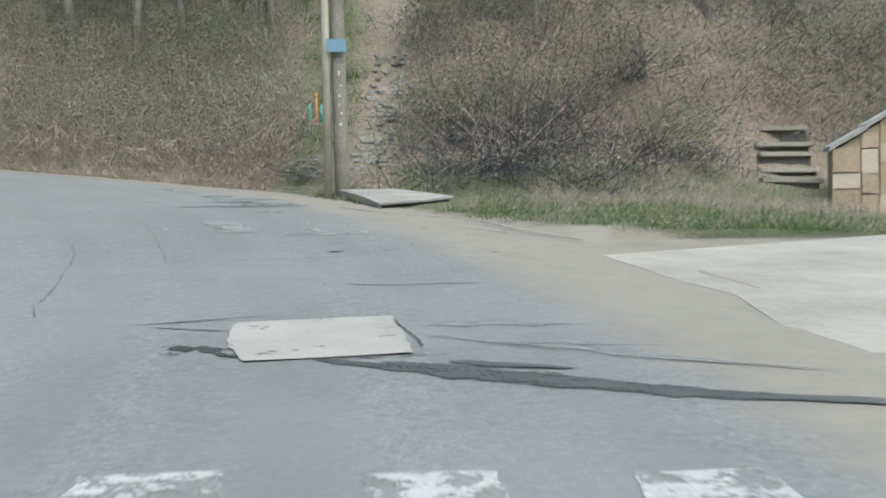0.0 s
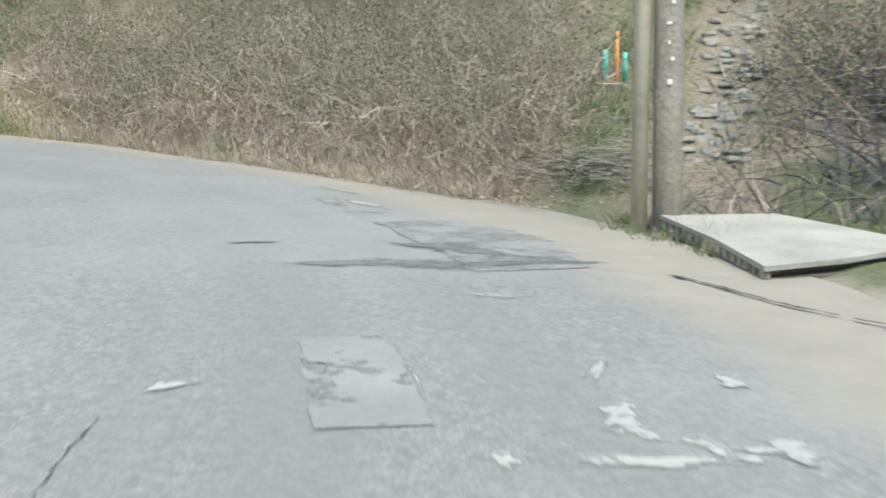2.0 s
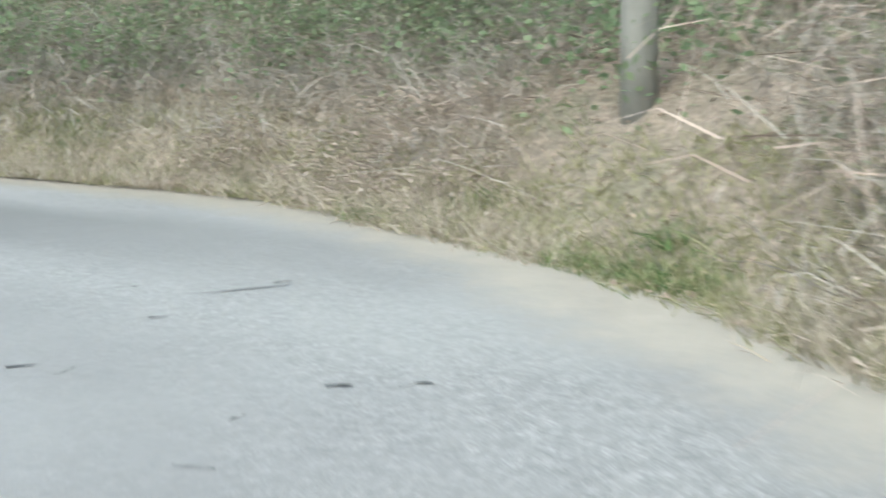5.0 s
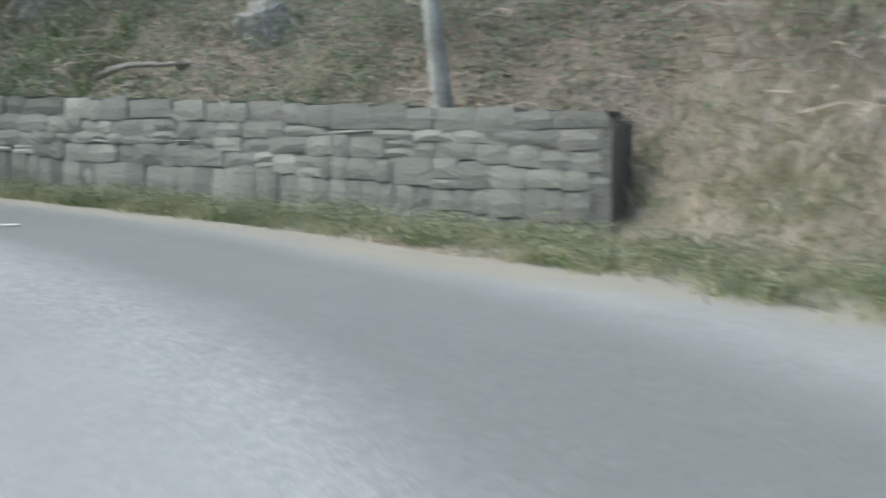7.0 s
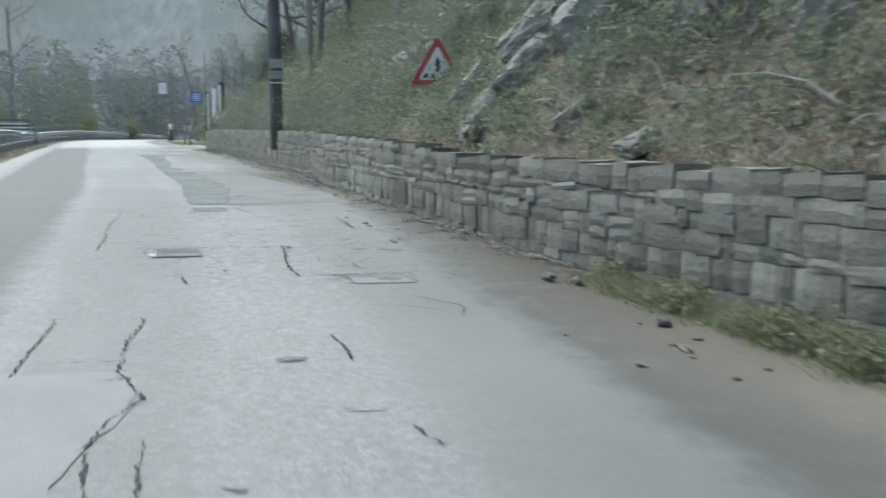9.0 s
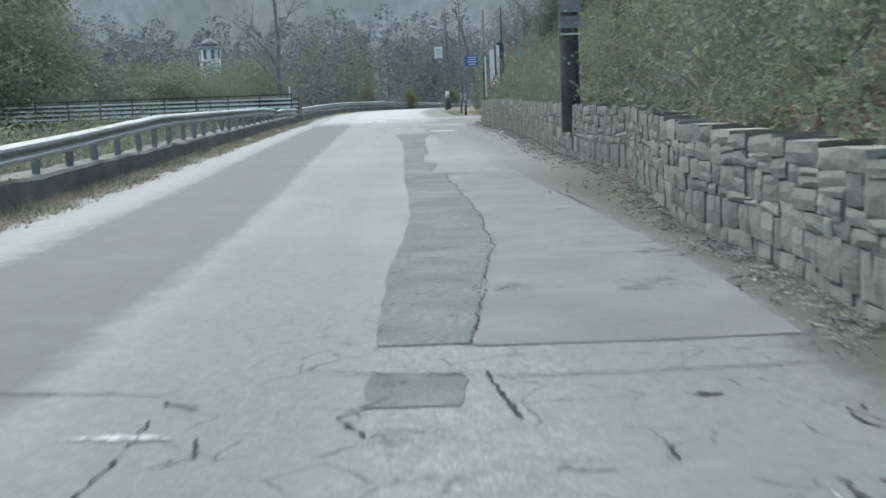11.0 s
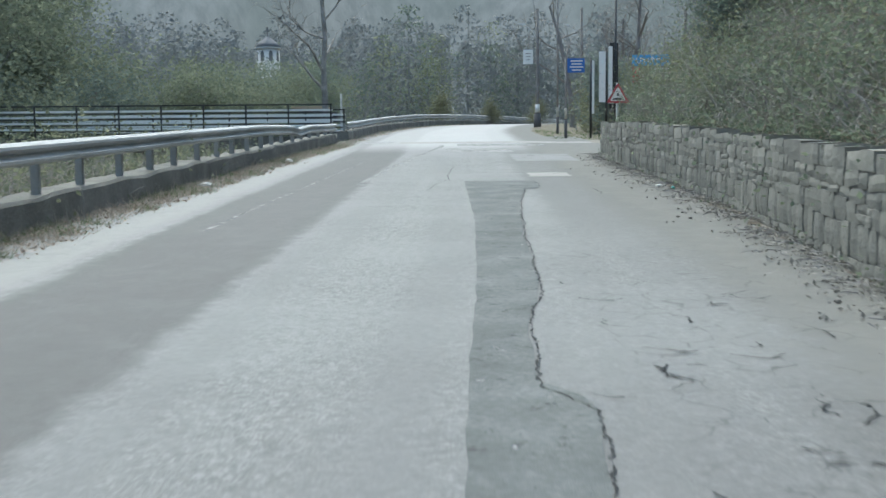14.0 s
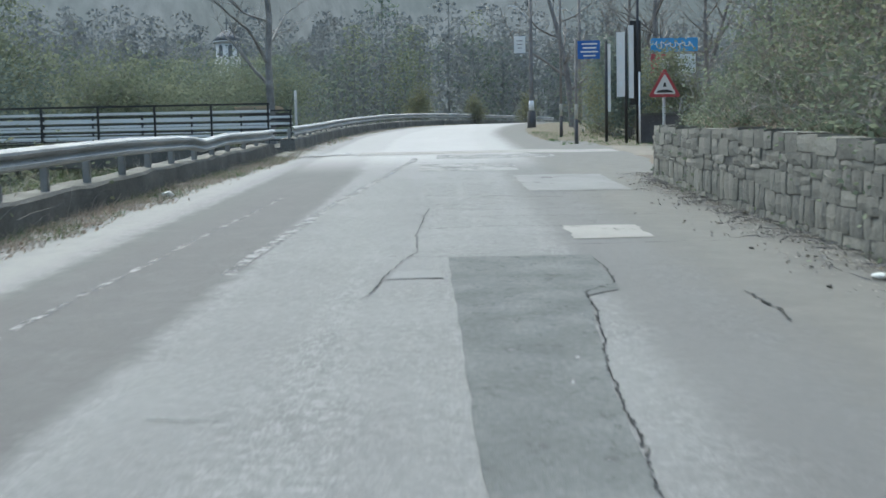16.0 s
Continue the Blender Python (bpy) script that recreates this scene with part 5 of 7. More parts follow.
    for k in range(110):
        yy = 21.8 + k * 0.034
        xx = float(path_x(yy)) + rng.uniform(-0.38, 0.38)
        zz = float(height(np.array([xx]), np.array([yy]))[0])
        bm = box((rng.uniform(0.12, 0.27), rng.uniform(0.1, 0.2), 0.06), (0, 0, 0), 0.015, Matrix.Rotation(rng.uniform(0, 3), 4, "Z"))
        bmesh.ops.translate(bm, vec=Vector((xx, yy, zz + 0.0)) - base, verts=bm.verts)
        part("stone", bm, M["slate"], path)


start_things()

# concrete apron of the side street at the start
ap = [(5.84, 2.68), (6.73, 2.92), (7.97, 3.27), (9.04, 3.21), (10.56, 3.29), (11.38, 7.62), (11.9, 10), (12, 16), (1.0, 18), (3.0, 8), (5.0, 5), (5.7, 3.3)]
bm = bmesh.new()
ring = [bm.verts.new(at(s, d, float(np.interp(d, [3.3, 4.2], [-0.016, -0.034])))) for s, d in ap]
low_ring = [bm.verts.new(at(s, d, -0.15)) for s, d in ap]
bm.faces.new(ring)
for i in range(len(ap)):
    j = (i + 1) % len(ap)
    bm.faces.new((ring[i], low_ring[i], low_ring[j], ring[j]))
bmesh.ops.triangulate(bm, faces=bm.faces[:])
tagged(part("concrete_apron", bm, M["concrete"]), "pale cracked concrete apron of the side street", "pavement", kind="structure")

# ---------------------------------------------------------------- marks and patches on the road


def road_z_lift(V):
    V[..., 2] += 0.008 * waves(V[..., 0], V[..., 1], 3.1, 11)
    return V


def blob(name, s, d, rs, rd, material, label, category, turn=0.0, rough=0.25, seed=0, lift=0.007, square=0.0, kind=""):
    """An irregular thin patch lying on the road."""
    g = np.random.default_rng(seed)
    n = 28
    a = np.arange(n) * 2 * math.pi / n
    r = np.ones(n)
    for k in range(2, 7):
        r += rough / k * 1.3 * np.sin(k * a + g.uniform(0, 6.3)) * g.uniform(0.4, 1)
    if square:
        r *= 1 + square * (1 / np.maximum(abs(np.cos(a)), abs(np.sin(a))) - 1)
    c, sn = math.cos(radians(turn)), math.sin(radians(turn))
    rings = []
    for q in (1.0, 0.72, 0.4, 0.12):
        x, y = rs * np.cos(a) * r * q, rd * np.sin(a) * r * q
        rings.append(road_z_lift(at(s + x * c - y * sn, d + x * sn + y * c, lift)))
    V = np.vstack(rings)
    f = [(k * n + i, k * n + (i + 1) % n, (k + 1) * n + (i + 1) % n, (k + 1) * n + i) for k in range(3) for i in range(n)]
    me = bpy.data.meshes.new(name)
    me.from_pydata(V.tolist(), [], f + [tuple(3 * n + i for i in range(n))])
    me.materials.append(material)
    me.update()
    rim = me.attributes.new("rim", "FLOAT", "POINT")
    rim.data.foreach_set("value", np.repeat([1.0, 0.55, 0.2, 0.0], n).astype(np.float32))
    if me.polygons[0].normal.z < 0:
        me.flip_normals()
    return tagged(new(name, me), label, category, kind=kind)


def crack(points, width, label="dark open crack in the worn asphalt", material="tar", seed=0, name="crack"):
    """A ragged narrow seam along points of the plan."""
    g = np.random.default_rng(seed)
    pts = np.array(points, float)
    seg = np.r_[0, np.cumsum(np.hypot(*np.diff(pts, axis=0).T))]
    u = np.arange(0, seg[-1], 0.035)
    sx, dx = np.interp(u, seg, pts[:, 0]), np.interp(u, seg, pts[:, 1])
    wob = sum(0.012 / k * np.sin(u * 3.1 * k + g.uniform(0, 6.3)) for k in (1, 2.3, 5.1, 11.0)) + g.normal(0, 0.008, len(u))
    along_s = abs(pts[-1, 0] - pts[0, 0]) > abs(pts[-1, 1] - pts[0, 1])
    w = width * 0.36 * np.clip(g.normal(1, 0.6, len(u)), 0.15, 2.6) / 2
    if along_s:
        a, b = at(sx, dx + wob - w, 0.009), at(sx, dx + wob + w, 0.009)
    else:
        a, b = at(sx + wob - w, dx, 0.009), at(sx + wob + w, dx, 0.009)
    V = road_z_lift(np.stack([a, b], 1).reshape(-1, 3))
    i = np.arange(len(u) - 1)[:, None] * 2
    f = i + np.array([0, 1, 3, 2])[None]
    return tagged(new(name, mesh_of(name, V, f, M[material])), label, "road damage" if material == "tar" else "road marking")


def patch(name, s0, s1, left, right, material, label, category="road patch", ragged=0.03, lift=0.006):
    ph = rng.uniform(0, 6)

    def edge(v, k):
        base = v if callable(v) else (lambda s, v=v: v)
        return lambda s: base(s) + ragged * (0.35 * math.sin(s * 5.3 + ph + k) + 0.5 * math.sin(s * 23.7 + ph * 2 + k) + 0.5 * math.sin(s * 41.3 + ph * 3 - k)) * 0.6

    ob = strip(name, s0, s1, edge(left, 0), edge(right, 2), lift, material, 0.12 if s1 - s0 < 6 else 0.25, 6, label, category, kind="structure")
    return ob


def seep(a, b, width, material, label, category="stain", bow=0.0, seed=0, peak=0.4, ragged=0.5, lift=0.007):
    """A ragged band from a to b (metres along, across), widest at peak and running out at both ends."""
    g = np.random.default_rng(seed)
    a, b = np.array(a, float), np.array(b, float)
    length = float(np.hypot(*(b - a)))
    n = max(14, int(length / 0.05))
    u = np.linspace(0, 1, n)
    t = (b - a) / length
    nrm = np.array([-t[1], t[0]])
    def rough(k0):
        return sum(g.uniform(0.4, 1) / k * np.sin(u * length * k0 * k + g.uniform(0, 6.3)) for k in (1, 1.9, 3.7, 7.3))
    prof = np.clip(np.minimum(u / peak, (1 - u) / (1 - peak)), 0, 1) ** 0.35
    mid = a + (b - a) * u[:, None] + nrm * (bow * 4 * u * (1 - u) + 0.04 * width * rough(3.0))[:, None]
    lo = -width / 2 * prof * np.clip(1 + ragged * 0.5 * rough(4.0), 0.15, 2)
    hi = width / 2 * prof * np.clip(1 + ragged * 0.5 * rough(4.0), 0.15, 2)
    q = np.array([0, 0.2, 0.5, 0.8, 1.0])
    P = mid[:, None] + nrm * (lo[:, None] + (hi - lo)[:, None] * q)[..., None]
    V = road_z_lift(at(P[..., 0], P[..., 1], lift))
    i = np.arange(n * 5).reshape(n, 5)
    f = np.stack([i[:-1, :-1], i[1:, :-1], i[1:, 1:], i[:-1, 1:]], -1).reshape(-1, 4)
    me = mesh_of("stain", V.reshape(-1, 3), f, material)
    rim = me.attributes.new("rim", "FLOAT", "POINT")
    edge = np.tile([1.0, 0.6, 0.0, 0.6, 1.0], (n, 1)) + np.clip(1 - 6 * np.minimum(u, 1 - u), 0, 1)[:, None] * 0.5
    rim.data.foreach_set("value", np.clip(edge, 0, 1).astype(np.float32).ravel())
    if me.polygons[0].normal.z < 0:
        me.flip_normals()
    return tagged(new(category.replace(" ", "_"), me), label, category)


# the lower road, from the crossing on
for i, (a, b) in enumerate(((-3.3, -2.75), (-2.22, -1.67), (-1.15, -0.59), (-0.1, 0.43), (0.91, 1.43))):
    patch("crossing_stripe", 1.9, 4.18 - 0.08 * i, a, b, M["paint"], "worn white zebra crossing stripe", "road marking", 0.03)
patch("pale_patch", 6.22, 7.58, lambda s: -0.63 - 0.12 * math.sin((s - 6.2) * 1.6) + 0.14 * max(0, s - 7.0), lambda s: 0.34 + 0.05 * (s - 6.2), M["pale_patch"], "pale fresh concrete patch in the road", "road patch", 0.03, 0.012)
crack([(6.2, -0.2), (6.16, 0.36), (6.1, 0.55)], 0.05, "broken dark rim of the pale patch", seed=21)
crack([(7.62, -0.4), (7.45, 0.4), (6.4, 0.42)], 0.03, "broken dark rim of the pale patch", seed=22)
seep((6.28, -0.3), (4.5, 2.75), 0.24, M["wet"], "dark damp stain running from the pale patch to the kerb", bow=0.16, seed=3, peak=0.38, ragged=0.35)
for k, (a, b, w) in enumerate((((6.05, 0.1), (5.45, 1.0), 0.3), ((5.75, 0.35), (5.05, 1.5), 0.42), ((5.35, 1.0), (4.75, 2.0), 0.3), ((6.2, -0.25), (5.8, 0.5), 0.14), ((5.95, 0.5), (5.6, 1.2), 0.16))):
    seep(a, b, w, M["wet"], "dark damp stain beside the pale patch", seed=5 + 11 * k, bow=0.04, ragged=0.8)
seep((6.85, 0.4), (5.4, 2.2), 0.34, M["soft_stain"], "faint grey damp patch above the stain", seed=14, ragged=0.9)
seep((6.4, 0.9), (6.1, 2.0), 0.14, M["soft_stain"], "thin grey streak by the apron", seed=15, ragged=0.9)
seep((7.2, 0.5), (6.9, 1.7), 0.4, M["soft_stain"], "grey worn patch of thin asphalt", seed=16, ragged=0.9)
seep((5.75, 1.7), (5.3, 2.5), 0.05, M["stain"], "thin dark streak by the apron", seed=17)
blob("pothole", 6.68, -0.92, 0.3, 0.3, M["tar"], "broken pothole edge beside the pale patch", "pothole", 20, 0.8, 5)
blob("pothole", 6.42, -0.74, 0.1, 0.14, M["tar"], "deep dark corner of the pothole", "pothole", 10, 0.6, 6, 0.009)
seep((7.68, -1.5), (7.8, -0.35), 0.1, M["stain"], "dark streak above the pale patch", seed=6)
seep((7.62, -1.3), (7.22, -0.66), 0.08, M["stain"], "thin dark crack filled with tar", seed=7)
seep((9.28, 0.2), (9.0, 1.5), 0.17, M["soft_stain"], "dark streak across the lane", seed=9)
blob("pothole", 11.36, 0.66, 0.1, 0.17, M["tar"], "shallow dark pothole in the lane", "pothole", 0, 0.7, 10)
for k, (q, w, l) in enumerate(((11.36, 1.15, 0.12), (11.45, 1.3, 0.1), (12.0, 0.75, 0.16), (12.1, 0.95, 0.1), (11.3, 1.9, 0.1), (10.9, 2.2, 0.12), (11.1, 2.5, 0.1), (12.4, 2.5, 0.2), (12.6, 2.9, 0.25), (13.2, 2.2, 0.14))):
    crack([(q, w), (q + 0.03, w + l)], 0.05, seed=200 + k)
patch("asphalt_patch", 13.3, 14.6, lambda s: -0.23, lambda s: 0.22 - 0.03 * (s - 13.3), M["grey_patch"], "dark rectangular asphalt patch", "road patch", 0.03)
seep((13.4, 0.24), (14.7, 0.2), 0.06, M["pale_worn"], "pale rim of the asphalt patch", "road patch", seed=23)
for k, (q, w, rs, rd, m_) in enumerate(((13.25, 0.92, 0.2, 0.16, "chalk"), (12.9, 0.85, 0.1, 0.32, "chalk"), (12.95, 1.4, 0.12, 0.14, "chalk"), (13.95, 1.03, 0.22, 0.04, "chalk"), (13.7, 1.52, 0.1, 0.12, "pale_worn"), (13.87, -0.81, 0.1, 0.11, "chalk"), (12.92, 0.4, 0.06, 0.08, "chalk"), (13.0, 1.15, 0.07, 0.1, "chalk"), (19.45, 1.5, 0.13, 0.26, "chalk"), (19.6, 1.2, 0.05, 0.12, "chalk"), (15.5, 1.0, 0.3, 0.5, "pale_worn"), (19.75, 1.3, 0.22, 0.36, "pale_worn"), (9.9, 2.0, 0.1, 0.15, "pale_worn"))):
    blob("pale_spot", q, w, rs * 1.4, rd * 1.4, M[m_], "small pale worn spot in the asphalt", "road patch", 10 * k, 0.8, 20 + k)
patch("asphalt_patch", 16.2, 18.4, lambda s: 1.08, lambda s: 2.15 - 0.25 * abs(s - 17.3), M["soft_stain"], "darker resurfaced strip at the lane's edge", "road patch", 0.08)
seep((16.65, -0.3), (16.35, 2.1), 0.42, M["stain"], "dark damp stain across the lane", seed=11, peak=0.55, ragged=0.8)
seep((17.4, 0.85), (16.4, 1.9), 0.5, M["stain"], "dark damp stain at the lane's edge", seed=12, ragged=0.7)
seep((17.45, -0.35), (17.5, 0.1), 0.1, M["stain"], "small dark streak across the lane", seed=13)
crack([(18.95, 1.05), (18.85, 1.45)], 0.06, seed=4)
seep((20.75, 1.68), (19.95, 1.78), 0.06, M["stain"], "short curved dark streak at the sandy edge", seed=24)
crack([(8.1, -2.06), (8.8, -2.13), (11.1, -2.0), (12.6, -1.95), (12.8, -1.15)], 0.02, seed=1)
crack([(13.5, -1.02), (12.46, -1.07), (11.1, -1.12)], 0.016, seed=2)
crack([(11.05, -1.15), (11.03, -0.5), (11.0, 0.4), (11.02, 1.35)], 0.016, seed=3)
# thin shade at the verge's edge, drawn as a ragged dark soil line
crack([(15.9, 2.3), (15.0, 2.58), (14.3, 3.0), (13.6, 3.28), (12.6, 3.33), (11.6, 3.6)], 0.09, "dark earth with painted shade along the edge of the verge", seed=25)
crack([(13.3, 2.55), (12.9, 2.9), (12.2, 3.1)], 0.05, "dark track in the sandy edge", seed=26)
seep((28.3, 0.8), (28.08, 1.35), 0.05, M["stain"], "thin dark streak across the bend", seed=27)
crack([(27.53, -0.52), (27.5, -0.38)], 0.05, seed=6)
crack([(26.54, 0.48), (26.5, 0.6)], 0.05, seed=28)
for k in range(16):
    q, w = rng.uniform(20, 30), rng.uniform(-1.0, 1.4)
    crack([(q, w), (q + rng.uniform(-0.1, 0.1), w + rng.uniform(0.05, 0.16))], 0.03, "small dark scar in the bend", seed=300 + k)
crack([(38.75, 0.38), (38.55, 1.0), (38.38, 1.62)], 0.22, "worn white line across the lane", "white_line", 33, "cross_line")
patch("cross_line", 38.52, 38.6, 0.6, 1.45, M["paint"], "worn white line across the lane", "road marking", 0.02)
crack([(38.92, -0.6), (38.75, 0.0), (38.64, 0.34)], 0.03, seed=7)
# the broken stretch of the upper road
patch("pale_patch", 40.6, 44.8, lambda s: -2.6, lambda s: -0.82 + 0.1 * math.sin(s * 2.3) - 0.16 * max(0, 42 - s), M["pale_worn2"], "smooth pale patch in the left lane", "road patch")
crack([(46.1, -0.76), (45.5, -0.8), (44.8, -0.82), (44.3, -0.7), (43.9, -0.82), (43.5, -0.86), (42.9, -0.78), (42.2, -0.84)], 0.032, seed=8)
crack([(43.6, -0.66), (42.8, -0.6), (42.0, -0.55)], 0.025, seed=81)
crack([(46.08, -0.78), (46.18, -1.28), (45.4, -1.3), (44.75, -1.32)], 0.025, seed=9)
crack([(45.05, -1.27), (44.97, -0.8)], 0.02, seed=82)
for k, (q, w, l) in enumerate(((46.4, -1.75, 0.45), (46.0, -1.7, 0.3), (45.6, -1.9, 0.3))):
    seep((q, w), (q, w + l), 0.06, M["paint"], "short worn white line in the left lane", "road marking", seed=83 + k)
blob("pale_spot", 41.36, -0.72, 0.07, 0.17, M["paint"], "small worn white mark", "road marking", 0, 0.3, 84)
blob("stain", 44.9, 0.03, 0.06, 0.12, M["stain"], "small oval dark stain", "stain", 0, 0.3, 85)
blob("pale_spot", 43.9, 0.28, 0.08, 0.16, M["pale_worn"], "small pale smear in the lane", "road patch", 0, 0.5, 86)
for k, pts in enumerate(([(43.62, 0.44), (43.45, 0.46), (43.3, 0.52)], [(45.45, 0.3), (45.1, 0.34), (44.8, 0.35)], [(46.2, 0.85), (46.0, 1.1)], [(43.0, -0.35), (42.95, -0.25)], [(46.5, 1.0), (46.1, 1.25), (45.8, 1.2)])):
    crack(pts, 0.03, seed=90 + k)
cover = patch("manhole_cover", 48.6, 49.1, -0.72, -0.35, M["cover_frame"], "square sunken manhole cover with a pale broken rim", "manhole", 0.02, 0.01)
patch("pale_spot", 48.58, 49.08, -0.78, -0.73, M["paint"], "pale broken rim of the manhole", "road patch", 0.03, 0.012)
patch("pale_spot", 48.85, 49.1, -0.35, -0.31, M["paint"], "pale broken rim of the manhole", "road patch", 0.03, 0.012)
crack([(49.14, -0.95), (49.12, -0.3), (49.05, 0.3)], 0.03, seed=12)
crack([(48.55, -0.74), (48.56, -0.33)], 0.03, seed=120)
crack([(49.05, -1.23), (49.6, -1.2), (51.2, -1.18), (52.1, -1.1)], 0.035, seed=10)
seep((51.95, -1.45), (51.85, -0.9), 0.25, M["paint"], "pale crumbled patch at the lane seam", "road patch", seed=101, ragged=0.9)
crack([(52.3, -1.1), (52.2, -0.95)], 0.06, seed=102)
crack([(49.15, 0.36), (48.2, 0.32), (47.42, 0.33)], 0.045, seed=11)
blob("pothole", 49.0, 0.42, 0.14, 0.1, M["tar"], "broken corner of a slab joint", "pothole", 0, 0.7, 103)
blob("pale_spot", 48.75, 0.4, 0.16, 0.08, M["pale_worn"], "pale crumbled joint filling", "road patch", 0, 0.7, 104)
seep((47.55, 0.3), (47.5, 1.8), 0.16, M["pale_worn"], "pale ridge along a slab joint", "road patch", seed=105, ragged=0.3)
crack([(47.46, 0.6), (47.44, 1.2)], 0.04, seed=13)
patch("asphalt_patch", 47.06, 47.36, 0.67, 1.14, M["grey_patch"], "small sunken grey patch", "road patch", 0.03)
crack([(47.4, 0.66), (47.06, 0.69)], 0.03, seed=106)
crack([(47.36, 1.12), (47.06, 1.18)], 0.03, seed=107)
crack([(49.4, -1.0), (49.2, -0.2), (49.05, 0.4), (49.2, 1.3), (49.3, 1.9)], 0.02, seed=108)
crack([(50.6, -0.8), (50.5, 0.4), (50.7, 1.2)], 0.02, seed=109)
crack([(52.6, -2.2), (52.4, -1.0)], 0.025, seed=110)
seep((52.82, -2.62), (53.0, -2.2), 0.14, M["paint"], "short worn white line in the left lane", "road marking", seed=111)
for k in range(30):
    q, w = rng.uniform(47.2, 52), rng.choice((rng.uniform(-0.9, -0.1), rng.uniform(0.5, 1.5)))
    ang, ln = rng.uniform(0, 6.3), rng.uniform(0.15, 0.5)
    crack([(q, w), (q + ln * 0.5 * math.cos(ang), w + ln * 0.5 * math.sin(ang)), (q + ln * math.cos(ang + 0.7), w + ln * math.sin(ang + 0.7))], 0.03, seed=40 + k)
crack([(51.3, 1.18), (50.2, 1.22)], 0.05, seed=112)
seep((51.4, 1.1), (50.1, 1.3), 0.12, M["pale_worn"], "pale edge of a sunken slab", "road patch", seed=113)
crack([(52.7, -0.6), (52.5, 0.2), (52.6, 1.7)], 0.025, seed=14)
blob("pothole", 52.2, 1.02, 0.05, 0.12, M["tar"], "small dark hole at the lane's edge", "pothole", 0, 0.5, 114)
patch("asphalt_patch", 52.15, 52.68, -0.31, 0.08, M["new_asphalt"], "small dark asphalt patch", "road patch")
crack([(52.6, 0.2), (51.95, 0.27)], 0.04, seed=115)


def seam_left(s):
    return float(np.interp(s, [53, 55.2, 58.8, 60.6, 64, 67, 71.4, 75.6, 79.6, 81.3], [-0.32, -0.31, -0.1, -0.07, -0.03, 0.03, 0.11, 0.12, 0.04, 0.02]))


def seam_right(s):
    return float(np.interp(s, [53.05, 54.2, 56, 58.8, 64.4, 64.5, 66.1, 67.3, 67.5, 69.0, 69.9, 71, 73.6, 76.6, 79.55, 79.6, 81.3], [0.13, 0.22, 0.42, 0.56, 0.57, 0.33, 0.51, 0.6, 0.36, 0.4, 0.52, 0.57, 0.61, 0.72, 0.95, 1.18, 1.22]))


def pale_edge(s):
    return 1.64 + 0.015 * math.sin(s * 1.3) + 0.012 * math.sin(s * 5.7)


patch("asphalt_strip", 53.1, 81.3, seam_left, seam_right, M["new_asphalt"], "long dark asphalt strip patched into the lane", "road patch", 0.02)
patch("pale_patch", 53.05, 64.7, lambda s: seam_right(s) + 0.02, pale_edge, M["slab_asphalt"], "smooth pale slab beside the patched strip", "road patch", 0.02, 0.005)
seep((64.72, 0.6), (64.8, 1.8), 0.14, M["pale_worn"], "pale joint across the lane", "road patch", seed=116, ragged=0.4)
crack([(q, seam_right(q) + 0.01) for q in np.arange(53.1, 81.3, 0.4)], 0.03, "dark seam beside the patched strip", seed=15)
crack([(q, pale_edge(q) + 0.03) for q in np.arange(58.6, 61.0, 0.3)], 0.05, "dark crumbling seam at the slab's edge", seed=16)
seep((62.6, 1.66), (58.6, 1.72), 0.1, M["pale_worn"], "pale crumbling edge of the slab", "road patch", seed=117)
for k in range(34):
    q, w = rng.uniform(64.9, 71), rng.uniform(0.75, 2.1)
    ang, ln = rng.uniform(0, 6.3), rng.uniform(0.1, 0.4)
    crack([(q, w), (q + ln * 0.5 * math.cos(ang), w + ln * 0.5 * math.sin(ang)), (q + ln * math.cos(ang + 0.7), w + ln * math.sin(ang + 0.7))], 0.03, seed=400 + k)
for k in range(40):
    q = rng.uniform(57, 80)
    w = rng.uniform(seam_left(q) + 0.05, seam_right(q) - 0.05)
    blob("pale_spot", q, w, rng.uniform(0.02, 0.08), rng.uniform(0.015, 0.05), M["paint"], "small pale scuff on the dark strip", "road patch", rng.uniform(0, 90), 0.7, 500 + k, 0.009)
blob("stain", 69.56, 1.66, 0.04, 0.08, M["stain"], "small dark stain by the debris", "stain", 0, 0.4, 118)
seep((71.3, -3.0), (71.45, -2.3), 0.04, M["pale_worn"], "thin pale line across the left lane", "road marking", seed=119)
seep((76.6, -1.3), (76.55, -0.9), 0.06, M["stain"], "faint dark streak in the wheel track", seed=120)
for k, (s0, s1, a, b, m_) in enumerate(((82.4, 83.45, 1.2, 1.95, "pale_patch"), (80.2, 80.6, -0.42, -0.06, "pale_worn2"), (87.2, 87.5, -0.28, 0.65, "pale_worn2"), (90.0, 90.4, -0.3, 0.75, "pale_worn2"), (87.5, 90.0, 0.18, 0.26, "pale_worn2"), (88, 91.5, 1.2, 2.7, "pale_worn2"), (93, 95.5, -0.5, 1.4, "pale_worn"), (97.4, 99.5, -0.2, 2.6, "pale_worn"))):
    patch("pale_patch", s0, s1, a, b, M[m_], "pale worn repair patch in the asphalt", "road patch", 0.05)
